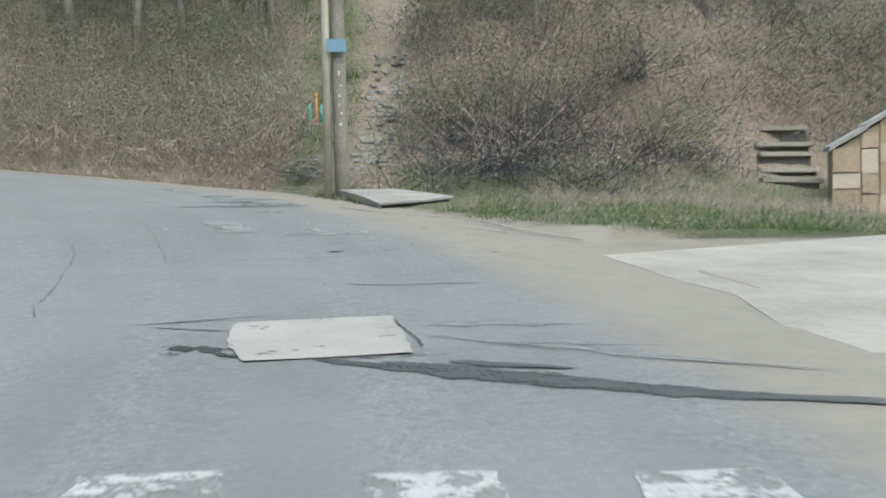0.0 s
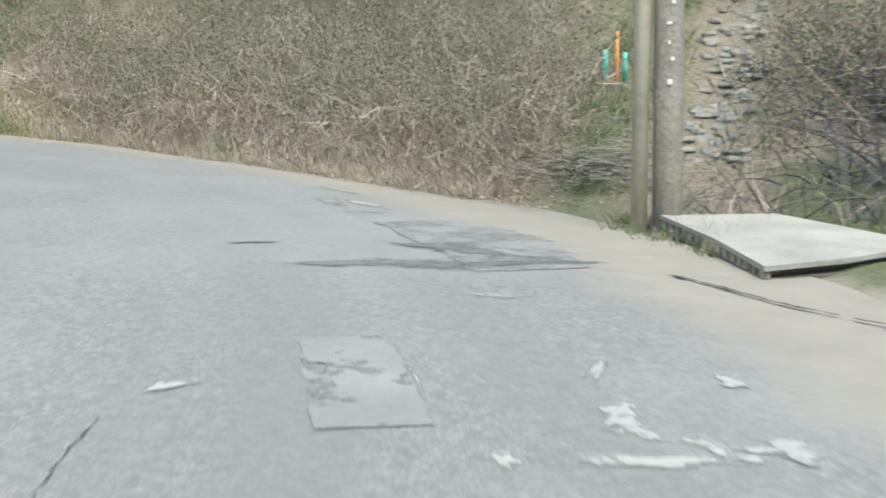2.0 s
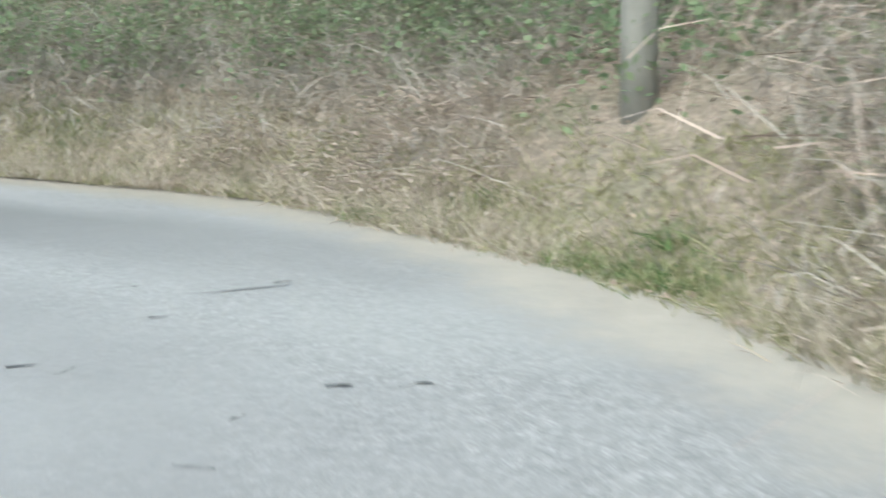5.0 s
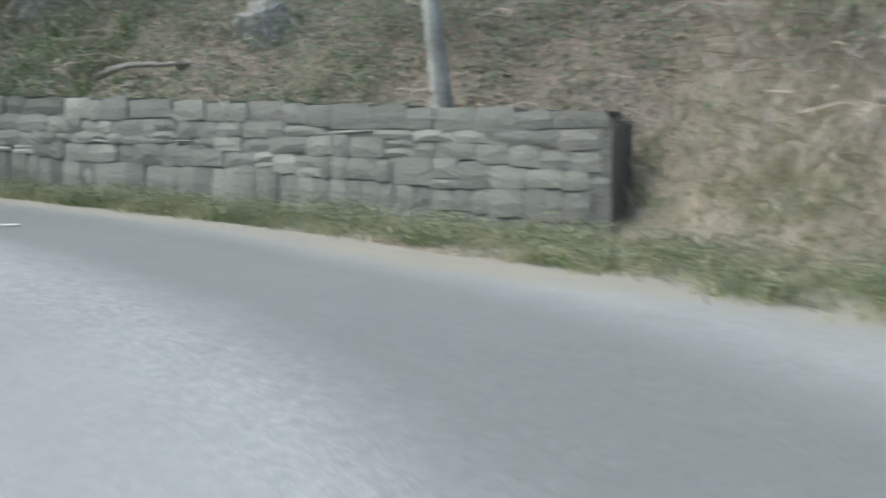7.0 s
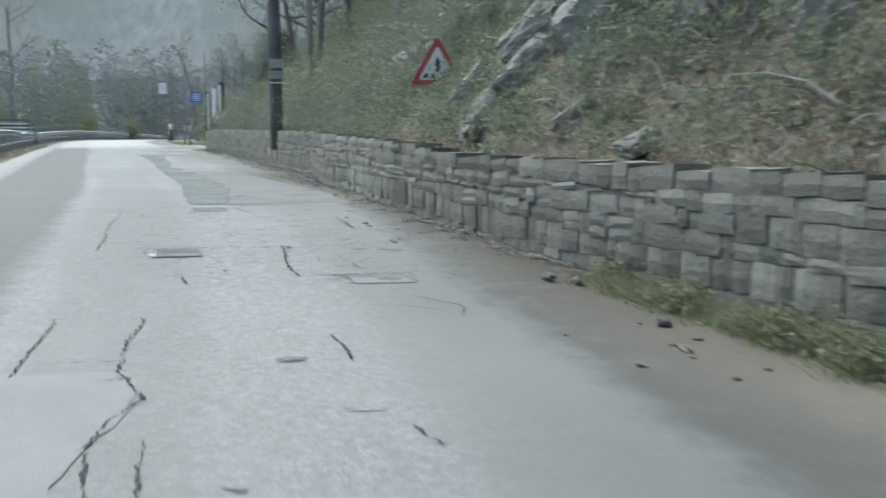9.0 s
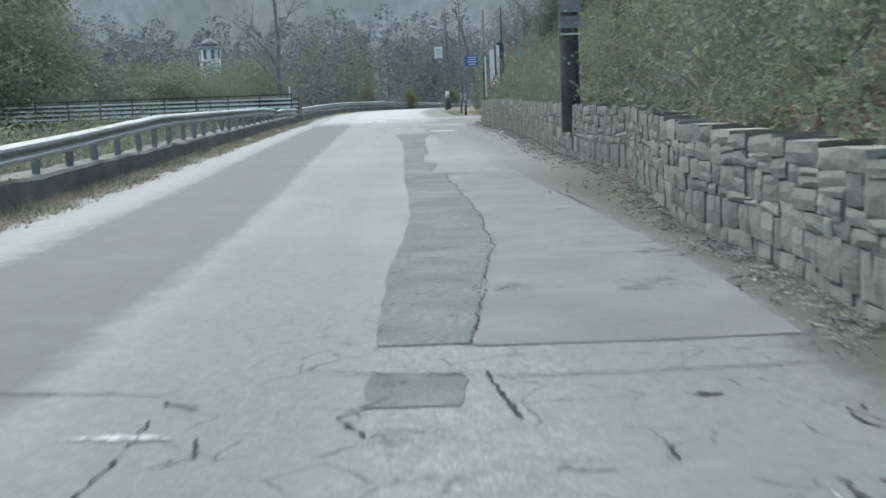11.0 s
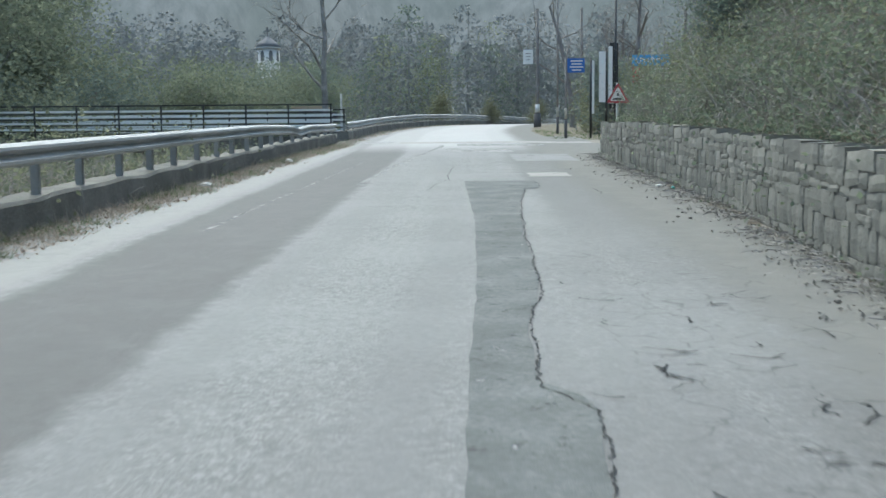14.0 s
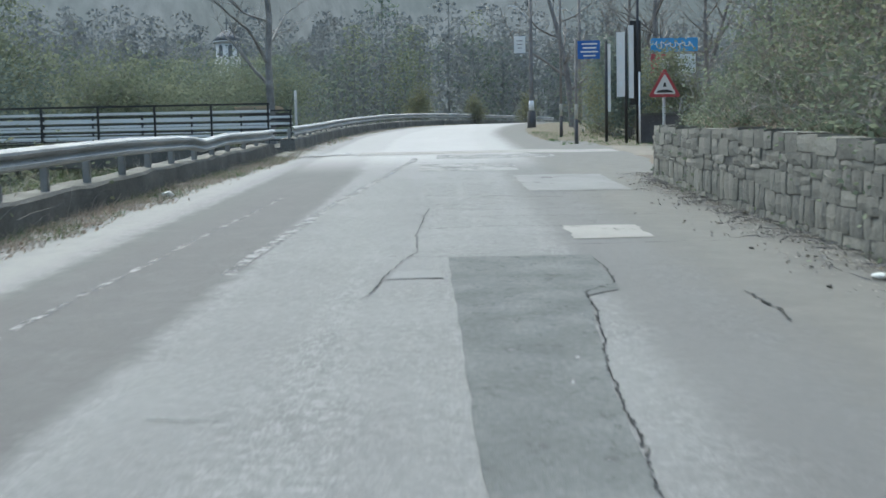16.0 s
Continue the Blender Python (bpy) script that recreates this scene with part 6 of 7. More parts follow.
for k, (pts, w) in enumerate((([(85.6, -0.2), (83.6, -0.29), (81.7, -0.27), (80.5, -0.44), (79.4, -0.58)], 0.03), ([(83.5, -0.2), (83.48, 1.2)], 0.04), ([(81.4, -0.5), (81.3, 0.3), (81.13, 1.2)], 0.03), ([(87.6, -0.3), (86.7, 2.2)], 0.05), ([(100, 2.0), (100.6, 4.0)], 0.05), ([(79.45, 1.98), (78.7, 2.03), (78.4, 1.98)], 0.05), ([(82.0, 1.2), (82.0, 2.6)], 0.03), ([(84.6, 0.4), (84.5, 2.4)], 0.03), ([(85.5, -0.2), (85.3, 1.9)], 0.03), ([(86.2, -0.4), (86.0, 0.8)], 0.03))):
    crack(pts, w, seed=70 + k)
patch("lane_line", 80.6, 98, lambda s: float(np.interp(s, [81, 86, 97], [-1.76, -1.56, -0.78])), lambda s: float(np.interp(s, [81, 86, 97], [-1.64, -1.42, -0.62])), M["line_paint"], "faint worn white lane line", "road marking", 0.02)
for q in np.arange(74, 87, 1.15):
    patch("dash_line", q, q + 0.95, lambda x: -2.67 + 0.035 * (x - 78), lambda x: -2.6 + 0.035 * (x - 78), M["line_paint"], "thin worn white dash", "road marking", 0.02)
patch("edge_line", 100.2, 101.3, -4.4, -2.4, M["paint"], "white painted kerb at the bridge mouth", "road marking", 0.02, 0.03)
patch("threshold_strip", 99.9, 101.6, -2.2, 4.4, M["pale_patch"], "pale dusty strip across the junction", "road patch", 0.06)


def clods(s0, s1, d0, d1, n, size, label):
    for k in range(n):
        s, d = rng.uniform(s0, s1), rng.uniform(d0, d1)
        bm = bmesh.new()
        bmesh.ops.create_icosphere(bm, subdivisions=2, radius=1)
        r = size * rng.uniform(0.5, 1.6)
        for v in bm.verts:
            v.co *= r * (1 + 0.55 * noise.noise(v.co * 1.9 + Vector((k, s, d))))
            v.co.z *= 0.5
        c = part("clod", bm, M["clod"], None, "", False)
        c.location = at(s, d, r * 0.3)
        c.rotation_euler = (0, 0, rng.uniform(0, 6))
        tagged(c, label, "clod", "clods by the wall")


clods(43.5, 45.5, 1.6, 2.6, 10, 0.022, "dark clod of earth on the sandy edge")
clods(47.5, 52, 1.3, 2.0, 12, 0.018, "dark clod of earth by the stone wall")
clods(62, 84, 2.4, 3.0, 26, 0.016, "dark clod of earth by the stone wall")


def scrap(s, d, size, material, label, seed):
    """A crumpled piece of rubbish."""
    bm = bmesh.new()
    bmesh.ops.create_icosphere(bm, subdivisions=2, radius=1)
    for v in bm.verts:
        v.co *= 1 + 0.6 * noise.noise(v.co * 1.6 + Vector((seed, 0, 0)))
        v.co = Vector((v.co.x * size[0], v.co.y * size[1], v.co.z * size[2]))
    ob = part("rubbish", bm, M[material])
    ob.location = at(s, d, size[2] * 0.6)
    tagged(ob, label, "rubbish")


scrap(80.6, -4.25, (0.11, 0.06, 0.04), "sign_white", "crumpled white plastic scrap on the grassy verge", 1)
scrap(88.4, -4.1, (0.09, 0.06, 0.05), "sign_white", "crumpled white plastic scrap beside the kerb", 2)
scrap(79.4, float(wall_d(79.4)) - 0.22, (0.035, 0.06, 0.025), "teal", "crushed green can among leaves by the wall", 3)
scrap(79.9, float(wall_d(79.9)) - 0.35, (0.05, 0.07, 0.02), "slat", "dirty white rubbish among leaves by the wall", 4)
scrap(45.3, 2.3, (0.045, 0.05, 0.035), "clod", "dark lump of earth on the sandy edge", 5)
scrap(44.7, 2.15, (0.03, 0.09, 0.02), "clod", "flat dark lump of earth on the sandy edge", 6)
scrap(47.0, 2.15, (0.04, 0.08, 0.035), "clod", "dark lump of earth below the wall", 7)
scrap(46.8, 2.3, (0.03, 0.07, 0.035), "clod", "dark lump of earth below the wall", 8)

# ---------------------------------------------------------------- plants


def bank_points(n, s0, s1, q0, q1, power=1.4):
    """Random places on the bank: along s, and q metres behind its foot."""
    s = rng.uniform(s0, s1, n)
    q = q0 + (q1 - q0) * rng.random(n) ** power
    foot = np.where(s < 35.5, np.interp(s, [v[0] for v in VERGE], [v[1] for v in VERGE]), wall_d(s) + 0.35)
    return on_ground(at(s, foot + q)[:, :2])


def area_points(n, x0, x1, y0, y1, keep=None):
    xy = np.c_[rng.uniform(x0, x1, n), rng.uniform(y0, y1, n)]
    if keep is not None:
        xy = xy[keep(xy[:, 0], xy[:, 1])]
    return on_ground(xy)


def patchy(p, size, seed, cut=0.0):
    return p[waves(p[:, 0], p[:, 1], size, seed) > cut]


def clear(x, y):
    """The path with its grass edge, and the meadow above it."""
    c = path_x(y)
    return ((y > 20.9) & (x > c - 1.5 - 0.12 * (y - 21)) & (x < c + 0.55) & (y < 30)) | ((y > 26.5) & (x > c - 2) & (x < c + 7.5))


def off_path(p):
    """Leaves the path and the foot of the second pole free."""
    pole_at, towards = at(28.1, 4.6)[:2], at(26.9, 3.0)[:2]
    return p[~clear(p[:, 0], p[:, 1]) & (nearest([tuple(pole_at), tuple(towards)], p[:, 0], p[:, 1])[1] > 0.85)]


def brush(points, per, height_range, width, spread_r=0.35, lean=0.55, droop=0.45):
    """Thickets: per stems around each place."""
    root = np.repeat(points, per, 0)
    root[:, :2] += rng.normal(0, spread_r, (len(root), 2))
    n = len(root)
    return ribbons(root - [0, 0, 0.05], upward(n, lean), rng.uniform(*height_range, n), width * rng.uniform(0.6, 1.5, n), droop, 3, 0.28)


def tufts(points, per, height_range, width, spread_r=0.07, lean=0.5, droop=0.35):
    root = np.repeat(points, per, 0)
    root[:, :2] += rng.normal(0, spread_r, (len(root), 2))
    n = len(root)
    return ribbons(root - [0, 0, 0.02], upward(n, lean), rng.uniform(*height_range, n), width * rng.uniform(0.6, 1.4, n), droop, 2, 0.2)


def canopy(points, per, radius, size, flat=0.8):
    c = np.repeat(points, per, 0)
    c = c + rng.normal(0, 1, c.shape) * radius * np.array([1, 1, flat])
    return leaves(c, size * rng.uniform(0.6, 1.5, len(c)))


# lower bank: dry grass at the foot, thickets above
foot1 = bank_points(5600, 19.8, 36, -0.22, 1.7, 1.2)
stuff("dry_grass", [tufts(off_path(foot1), 9, (0.1, 0.42), 0.008), tufts(patchy(off_path(bank_points(2600, 19.8, 36, 1.2, 5)), 2.5, 31), 8, (0.2, 0.6), 0.008)], M["straw"], "tangled straw-coloured dry grass at the foot of the bank", "grass")
b1 = off_path(np.vstack([bank_points(1500, 20.2, 27, 0.7, 9, 1.2), bank_points(2300, 27, 36, 1.35, 9, 1.2)]))
stuff("thicket", [brush(b1, 14, (0.4, 1.3), 0.008), brush(off_path(np.vstack([bank_points(900, 20.2, 27, 0.3, 3), bank_points(500, 27, 36, 0.8, 3)])), 10, (0.25, 0.7), 0.01)], M["twig"], "tangled grey-brown leafless thicket on the bank", "bushes")
stuff("bramble_stems", [brush(patchy(b1, 3.5, 8, 0.1), 9, (0.5, 1.5), 0.011, 0.5, 0.9, 0.9)], M["twig_red"], "arching reddish bramble stems on the bank", "bushes")
stuff("bramble_leaves", [canopy(b1 + [0, 0, 0.45], 44, 0.35, 0.042), canopy(bank_points(1200, 22, 36, 3, 10) + [0, 0, 0.7], 50, 0.45, 0.055)], M["bramble"], "dull green and olive bramble leaves", "bushes")
up1 = bank_points(1500, 27.5, 36, 1.5, 9)
stuff("ivy", [canopy(patchy(up1, 3, 5, -0.2) + [0, 0, 0.35], 70, 0.42, 0.07)], M["fresh_leaf"], "green ivy and fresh leaves over the bank", "ivy")
g5 = area_points(330, -21, -15.5, 26.2, 29.5)
stuff("fresh_leaves", [canopy(g5 + [0, 0, 0.8], 90, 0.4, 0.06)], M["fresh_leaf"], "fresh green leaves of bushes on the bank", "bushes")
dl1 = patchy(off_path(bank_points(2600, 19.8, 31, 0.25, 2.6, 1.1)), 2.8, 61, -0.35)
stuff("leaf_litter", [brush(dl1, 13, (0.12, 0.5), 0.009, 0.28, 1.3, 0.7), canopy(dl1 + [0, 0, 0.12], 12, 0.24, 0.04, 0.4)], M["dead_leaf"], "matted reddish-brown dead leaves and stalks on the lower bank", "leaf litter")
cane = off_path(bank_points(1500, 19.8, 34, 0.3, 4.5, 1.1))
ca = rng.normal(size=(len(cane), 3)) * [1.0, 1.0, 0.5] + [0, 0, 0.45]
stuff("bramble_stems", [ribbons(cane + [0, 0, 0.25], ca / np.linalg.norm(ca, axis=1)[:, None], rng.uniform(0.35, 1.1, len(cane)), 0.009, 0.35, 5, 0.45)], M["twig"], "pale dry canes bent over the thicket", "bushes")
og = bank_points(3600, 24.5, 35.5, -0.2, 1.1, 1.0)
stuff("dry_grass", [tufts(patchy(og, 1.7, 71, -0.5), 10, (0.05, 0.24), 0.009)], M["olive_grass"], "short olive-yellow grass on the verge of the bend", "grass")
lit = bank_points(15000, 19.0, 36, -0.2, 4, 1.5)
stuff("leaf_litter", [leaves(lit + [0, 0, 0.02], rng.uniform(0.02, 0.06, len(lit)), 1.5)], M["litter"], "brown fallen leaves and crumbs by the road edge", "leaf litter")

# fresh grass: beside the pole and on the verge by the slab
slope = area_points(5200, -6, 6, 20.0, 38, lambda x, y: clear(x, y) & (np.abs(x - path_x(y)) > 0.5))
verge = area_points(7500, -2.2, 15, 12.5, 19.8, lambda x, y: (y > np.interp(x, [-0.8, 1.4, 4.1, 9.5, 14], [17.3, 14.3, 13.9, 14.8, 15.4])) & (nearest(line[::3], x, y)[1] > 3.05) & (nearest(bank, x, y)[2] < 0) & (nearest([(-0.4, 17.2), (-0.2, 19.9)], x, y)[1] > 0.85))
weeds = np.vstack([bank_points(260, 20, 36, -0.1, 0.8)[:, :3], at(np.array([23.7, 23.7, 27.2, 27.6, 24.0]), np.array([3.2, 3.3, 3.1, 3.0, 3.4]))])
stuff("fresh_grass", [tufts(slope, 14, (0.15, 0.45), 0.009), tufts(patchy(verge, 2.0, 4, -0.6), 13, (0.06, 0.24), 0.008), tufts(patchy(weeds, 3, 9, 0.25), 9, (0.05, 0.16), 0.008), tufts(patchy(bank_points(1500, 25, 36, -0.15, 1.3), 2.2, 19, 0.45), 11, (0.08, 0.3), 0.008), tufts(np.repeat(at(np.array([23.67, 27.25, 23.85, 28.5, 20.7, 20.3]), np.array([3.3, 3.3, 3.02, 3.85, 3.66, 3.7]), 0.12), 8, 0), 34, (0.1, 0.34), 0.013, 0.13)], M["grass"], "fresh green grass tufts", "grass")
stuff("verge_straw", [tufts(patchy(verge, 1.6, 12, -0.1), 9, (0.06, 0.3), 0.007)], M["straw"], "pale dry grass among the green", "grass")
# mound and bushes behind the verge
m1 = area_points(2600, -1.2, 14, 17.5, 27, lambda x, y: (nearest(bank, x, y)[2] > 0) & ~clear(x, y) & ~((x > 5.5) & (x < 9.5) & (y < 23.4)) & (nearest([(0.4, 20.2), (3.4, 20.9)], x, y)[1] > 1.1) & ~((x > 3.5) & (y < 20.6)))
stuff("thicket", [brush(m1, 13, (0.4, 1.35), 0.011, 0.4, 0.6, 0.55)], M["bush_dark"], "dark leafless bushes beside the trodden path", "bushes")
stuff("bramble_stems", [brush(patchy(m1, 4, 2, 0.35), 8, (0.6, 1.6), 0.012, 0.5, 0.9, 0.8)], M["twig_red"], "arching bramble stems over the mound", "bushes")
stuff("bramble_leaves", [canopy(patchy(m1, 3, 17, -0.5) + [0, 0, 0.6], 34, 0.4, 0.055)], M["bramble"], "sparse olive leaves in the bushes", "bushes")
stuff("dry_grass", [tufts(area_points(2600, 1.5, 14, 17.3, 21.5, lambda x, y: ~((x > 5.6) & (x < 7.6) & (y > 20.2))), 10, (0.12, 0.5), 0.008)], M["straw"], "straw-coloured dry grass on the mound", "grass")

# the large dark bush over the verge
dome, dome_red = [], []
for k in range(46):
    cx, cy = rng.uniform(-0.1, 4.4), rng.uniform(19.9, 23.2)
    n_, r_ = int(rng.integers(50, 110)), rng.uniform(0.8, 1.9)
    root = np.repeat(on_ground(np.array([[cx, cy]])), n_, 0) + rng.normal(0, 0.28, (n_, 3)) * [1, 1, 0.1]
    aim = rng.normal(size=(n_, 3)) * [0.75, 0.75, 0.4] + [0, -0.15, 1.0]
    aim[:, 2] = np.abs(aim[:, 2])
    (dome if rng.random() < 0.8 else dome_red).append(ribbons(root, aim / np.linalg.norm(aim, axis=1)[:, None], rng.uniform(0.4, 1.3, n_) * r_, rng.uniform(0.01, 0.024), 0.45, 5, 0.4))
stuff("dark_bush", dome, M["bush_dark"], "large dark leafless bush arching over the verge", "bushes")
stuff("bramble_stems", dome_red, M["twig_red"], "arching reddish stems among the dark bush", "bushes")
pile = on_ground(np.c_[rng.normal(-2.6, 0.4, 420), rng.normal(21.25, 0.22, 420)])
pa = rng.normal(size=(420, 3)) * [1, 0.7, 0.12]
stuff("fallen_twigs", [ribbons(pile + rng.random((420, 1)) * [0, 0, 0.3], pa / np.linalg.norm(pa, axis=1)[:, None], rng.uniform(0.2, 0.6, 420), 0.011, 0.05, 3, 0.25)], M["twig_dark"], "pile of dark cut branches beside the pole", "twigs")

# upper bank behind the stone wall
def by_sign(p):
    """Keeps the crossing sign and its post free of growth."""
    c = at(53.6, wall_d(53.6) + 0.9)
    u = at(50.0, wall_d(50.0) - 0.2)
    return p[nearest([tuple(c[:2]), tuple(u[:2])], p[:, 0], p[:, 1])[1] > 1.15]


b2 = np.vstack([bank_points(2500, 36, 60, 0.3, 8, 0.9), bank_points(2400, 60, 89, 0.35, 9, 1.2)])
b2 = by_sign(b2)
stuff("ivy", [canopy(patchy(b2, 4, 6, -0.35) + [0, 0, 0.2], 50, 0.3, 0.055), canopy(patchy(bank_points(1300, 58, 88, 0.0, 6), 3, 3, 0.0) + [0, 0, 0.4], 70, 0.4, 0.06)], M["ivy"], "dark green ivy over the rocky bank", "ivy")
stuff("dark_brush", [brush(b2[::2], 12, (0.2, 1.0), 0.012)], M["twig_dark"], "dark leafless brushwood on the rocky bank", "bushes")
stuff("thicket", [brush(b2[1::2], 12, (0.25, 1.0), 0.009), brush(bank_points(1500, 58, 88, 0.3, 7), 12, (0.4, 1.2), 0.009), brush(by_sign(bank_points(500, 36, 60, 2.0, 9)), 12, (0.5, 1.8), 0.013)], M["twig"], "grey leafless brushwood on the rocky bank", "bushes")
stuff("bramble_leaves", [canopy(patchy(b2, 5, 26, 0.0) + [0, 0, 0.4], 30, 0.35, 0.05), canopy(patchy(bank_points(1300, 62, 88, 0.2, 7), 3.5, 29, 0.45) + [0, 0, 0.8], 60, 0.45, 0.055)], M["bramble"], "dull olive leaves on the bank above the wall", "bushes")
lit2 = bank_points(26000, 36, 92, 0.05, 7, 1.2)
lit3 = patchy(bank_points(30000, 36, 58, 0.05, 6, 1.0), 2.3, 63, -0.15)
near2 = bank_points(2600, 36, 46, 0.25, 7, 0.9)
stuff("thicket", [brush(patchy(near2, 2.0, 91, -0.3), 12, (0.15, 0.6), 0.009, 0.4, 1.0, 0.7)], M["twig_red"], "reddish dead stalks and bracken among the rocks", "bushes")
stuff("ivy", [canopy(patchy(near2, 1.7, 92, 0.25) + [0, 0, 0.12], 40, 0.2, 0.04, 0.5)], M["bramble"], "dull green leaves between the rocks", "ivy")
tall = by_sign(patchy(bank_points(900, 37, 60, 1.2, 8, 0.9), 3.2, 66, 0.1))
stuff("ivy", [canopy(tall + [0, 0, 0.5], 60, 0.38, 0.06)], M["ivy"], "clumps of grey-green ivy over rock and roots", "ivy")
stuff("dark_brush", [brush(tall, 12, (0.5, 1.7), 0.014, 0.35, 0.5, 0.3)], M["twig"], "upright leafless saplings on the rocky bank", "bushes")
stuff("leaf_litter", [leaves(lit3 + rng.random((len(lit3), 1)) * [0, 0, 0.1], rng.uniform(0.03, 0.08, len(lit3)), 1.0)], M["dead_leaf"], "drifts of reddish-brown dead leaves on the rocky bank", "leaf litter")
fs = np.r_[rng.uniform(44, 60, 3500), rng.uniform(58, 91.5, 9500)]
fl = at(fs, wall_d(fs) - 0.03 - np.abs(rng.normal(0, 0.24, len(fs))) * np.interp(fs, [44, 58, 64], [0.6, 0.7, 1.0]), 0.018)
fl = fl[waves(fl[:, 0], fl[:, 1], 1.1, 44) > -0.35]
stuff("leaf_litter", [leaves(lit2 + [0, 0, 0.03], rng.uniform(0.04, 0.1, len(lit2)), 1.2)], M["litter"], "brown fallen leaves on the bank above the wall", "leaf litter")
fl2 = np.vstack([fl, fl + rng.normal(0, 0.06, fl.shape) * [1, 1, 0.05]])
stuff("debris", [leaves(fl2, rng.uniform(0.01, 0.042, len(fl2)), 4)], M["debris"], "dark leaves and crumbs washed along the foot of the wall", "leaf litter")
gr_s = rng.uniform(60, 90, 700)
gr = at(gr_s, wall_d(gr_s) - 0.1 - np.abs(rng.normal(0, 0.32, 700)), 0.012)
gr = gr[waves(gr[:, 0], gr[:, 1], 1.6, 46) > -0.1]
stuff("grit", [leaves(np.repeat(gr, 6, 0) + rng.normal(0, 0.12, (len(gr) * 6, 3)) * [0.7, 1, 0.02], rng.uniform(0.015, 0.06, len(gr) * 6), 12)], M["grit"], "pale washed-out grit and bark along the wall", "debris")
sd_ = fl[rng.random(len(fl)) < 0.16]
flat_aim = rng.normal(size=(len(sd_), 3)) * [1, 1, 0.08]
stuff("fallen_twigs", [ribbons(sd_ + [0, 0, 0.01], flat_aim / np.linalg.norm(flat_aim, axis=1)[:, None], rng.uniform(0.05, 0.22, len(sd_)), 0.012, 0.0, 2, 0.1)], M["twig_dark"], "broken twigs lying along the foot of the wall", "twigs")
w_s = rng.uniform(32.5, 47, 3200)
wg = at(w_s, np.where(w_s < 36, 4.9, wall_d(w_s)) - 0.1 - rng.random(3200) ** 1.1 * np.interp(w_s, [32.5, 36, 38, 40, 44, 47], [1.3, 1.35, 0.85, 0.5, 0.4, 0.25]), 0.0)
wg[:, 2] = np.maximum(wg[:, 2] - 0.02, height(wg[:, 0], wg[:, 1]))
stuff("weeds", [tufts(wg[1500:], 9, (0.05, 0.2), 0.008), canopy(patchy(wg, 1.3, 3, 0.0) + [0, 0, 0.08], 14, 0.08, 0.035, 0.6)], M["bramble"], "grey-green weeds at the foot of the wall", "weeds")
stuff("fresh_grass", [tufts(patchy(wg, 1.3, 3, 0.55), 9, (0.05, 0.24), 0.008), tufts(patchy(bank_points(500, 36, 60, 0.1, 3), 2.5, 14, 0.3), 16, (0.15, 0.5), 0.01), tufts(bank_points(420, 40.9, 42.1, 0.2, 4.5), 16, (0.12, 0.4), 0.01)], M["grass"], "green grass at the foot of the wall and on the bank", "grass")
stuff("dry_grass", [tufts(wg[:1500] + rng.normal(0, 0.08, (1500, 3)) * [1, 1, 0], 9, (0.06, 0.22), 0.008)], M["olive_grass"], "olive grass and weeds at the foot of the wall", "grass")
stuff("dry_grass", [ tufts(bank_points(600, 36, 92, 0.0, 2.0), 9, (0.1, 0.4), 0.009)], M["straw"], "dry grass at the wall and along its top", "grass")
low2 = np.vstack([bank_points(1500, 37, 61, 0.0, 2.6, 1.0), bank_points(1600, 49, 58, 0.1, 4.5, 1.0), bank_points(2200, 61, 91.5, -0.12, 1.0, 1.0)])
stuff("ivy", [canopy(patchy(low2, 2.4, 51, -0.6) + [0, 0, 0.05], 45, 0.17, 0.045, 0.3)], M["ivy"], "low ivy and weeds creeping along the top of the wall", "ivy")
stuff("dry_grass", [tufts(patchy(low2, 2.0, 52, -0.2), 8, (0.08, 0.35), 0.008)], M["straw"], "dry grass hanging over the top of the wall", "grass")
# left verge below the guardrail
lv_s = np.r_[rng.uniform(52, 100, 2300), rng.uniform(100, 165, 700)]
lv = at(lv_s, np.array([rail_d(s) for s in lv_s]) + 0.08 + rng.random(3000) ** 1.5 * 0.62, -0.02)
lb = at(lv_s, np.array([rail_d(s) for s in lv_s]) - 0.5 - rng.random(3000) * 2.5)
stuff("dry_grass", [tufts(lv, 9, (0.04, 0.24), 0.008), tufts(on_ground(lb[:900, :2]), 9, (0.15, 0.5), 0.01)], M["straw"], "dry grass along the kerb of the guardrail", "grass")
stuff("fresh_grass", [tufts(patchy(lv, 2, 33, 0.0), 12, (0.04, 0.2), 0.008), tufts(patchy(on_ground(lb[:, :2]), 4, 34, 0.0), 10, (0.1, 0.4), 0.01), tufts(area_points(900, -24, -15, -66, -50, lambda x, y: (nearest(line[::3], x, y)[1] > 3.4) & (nearest(side_road, x, y)[1] > 3.0)), 8, (0.04, 0.16), 0.012)], M["grass"], "green grass along the kerb and street corner", "grass")


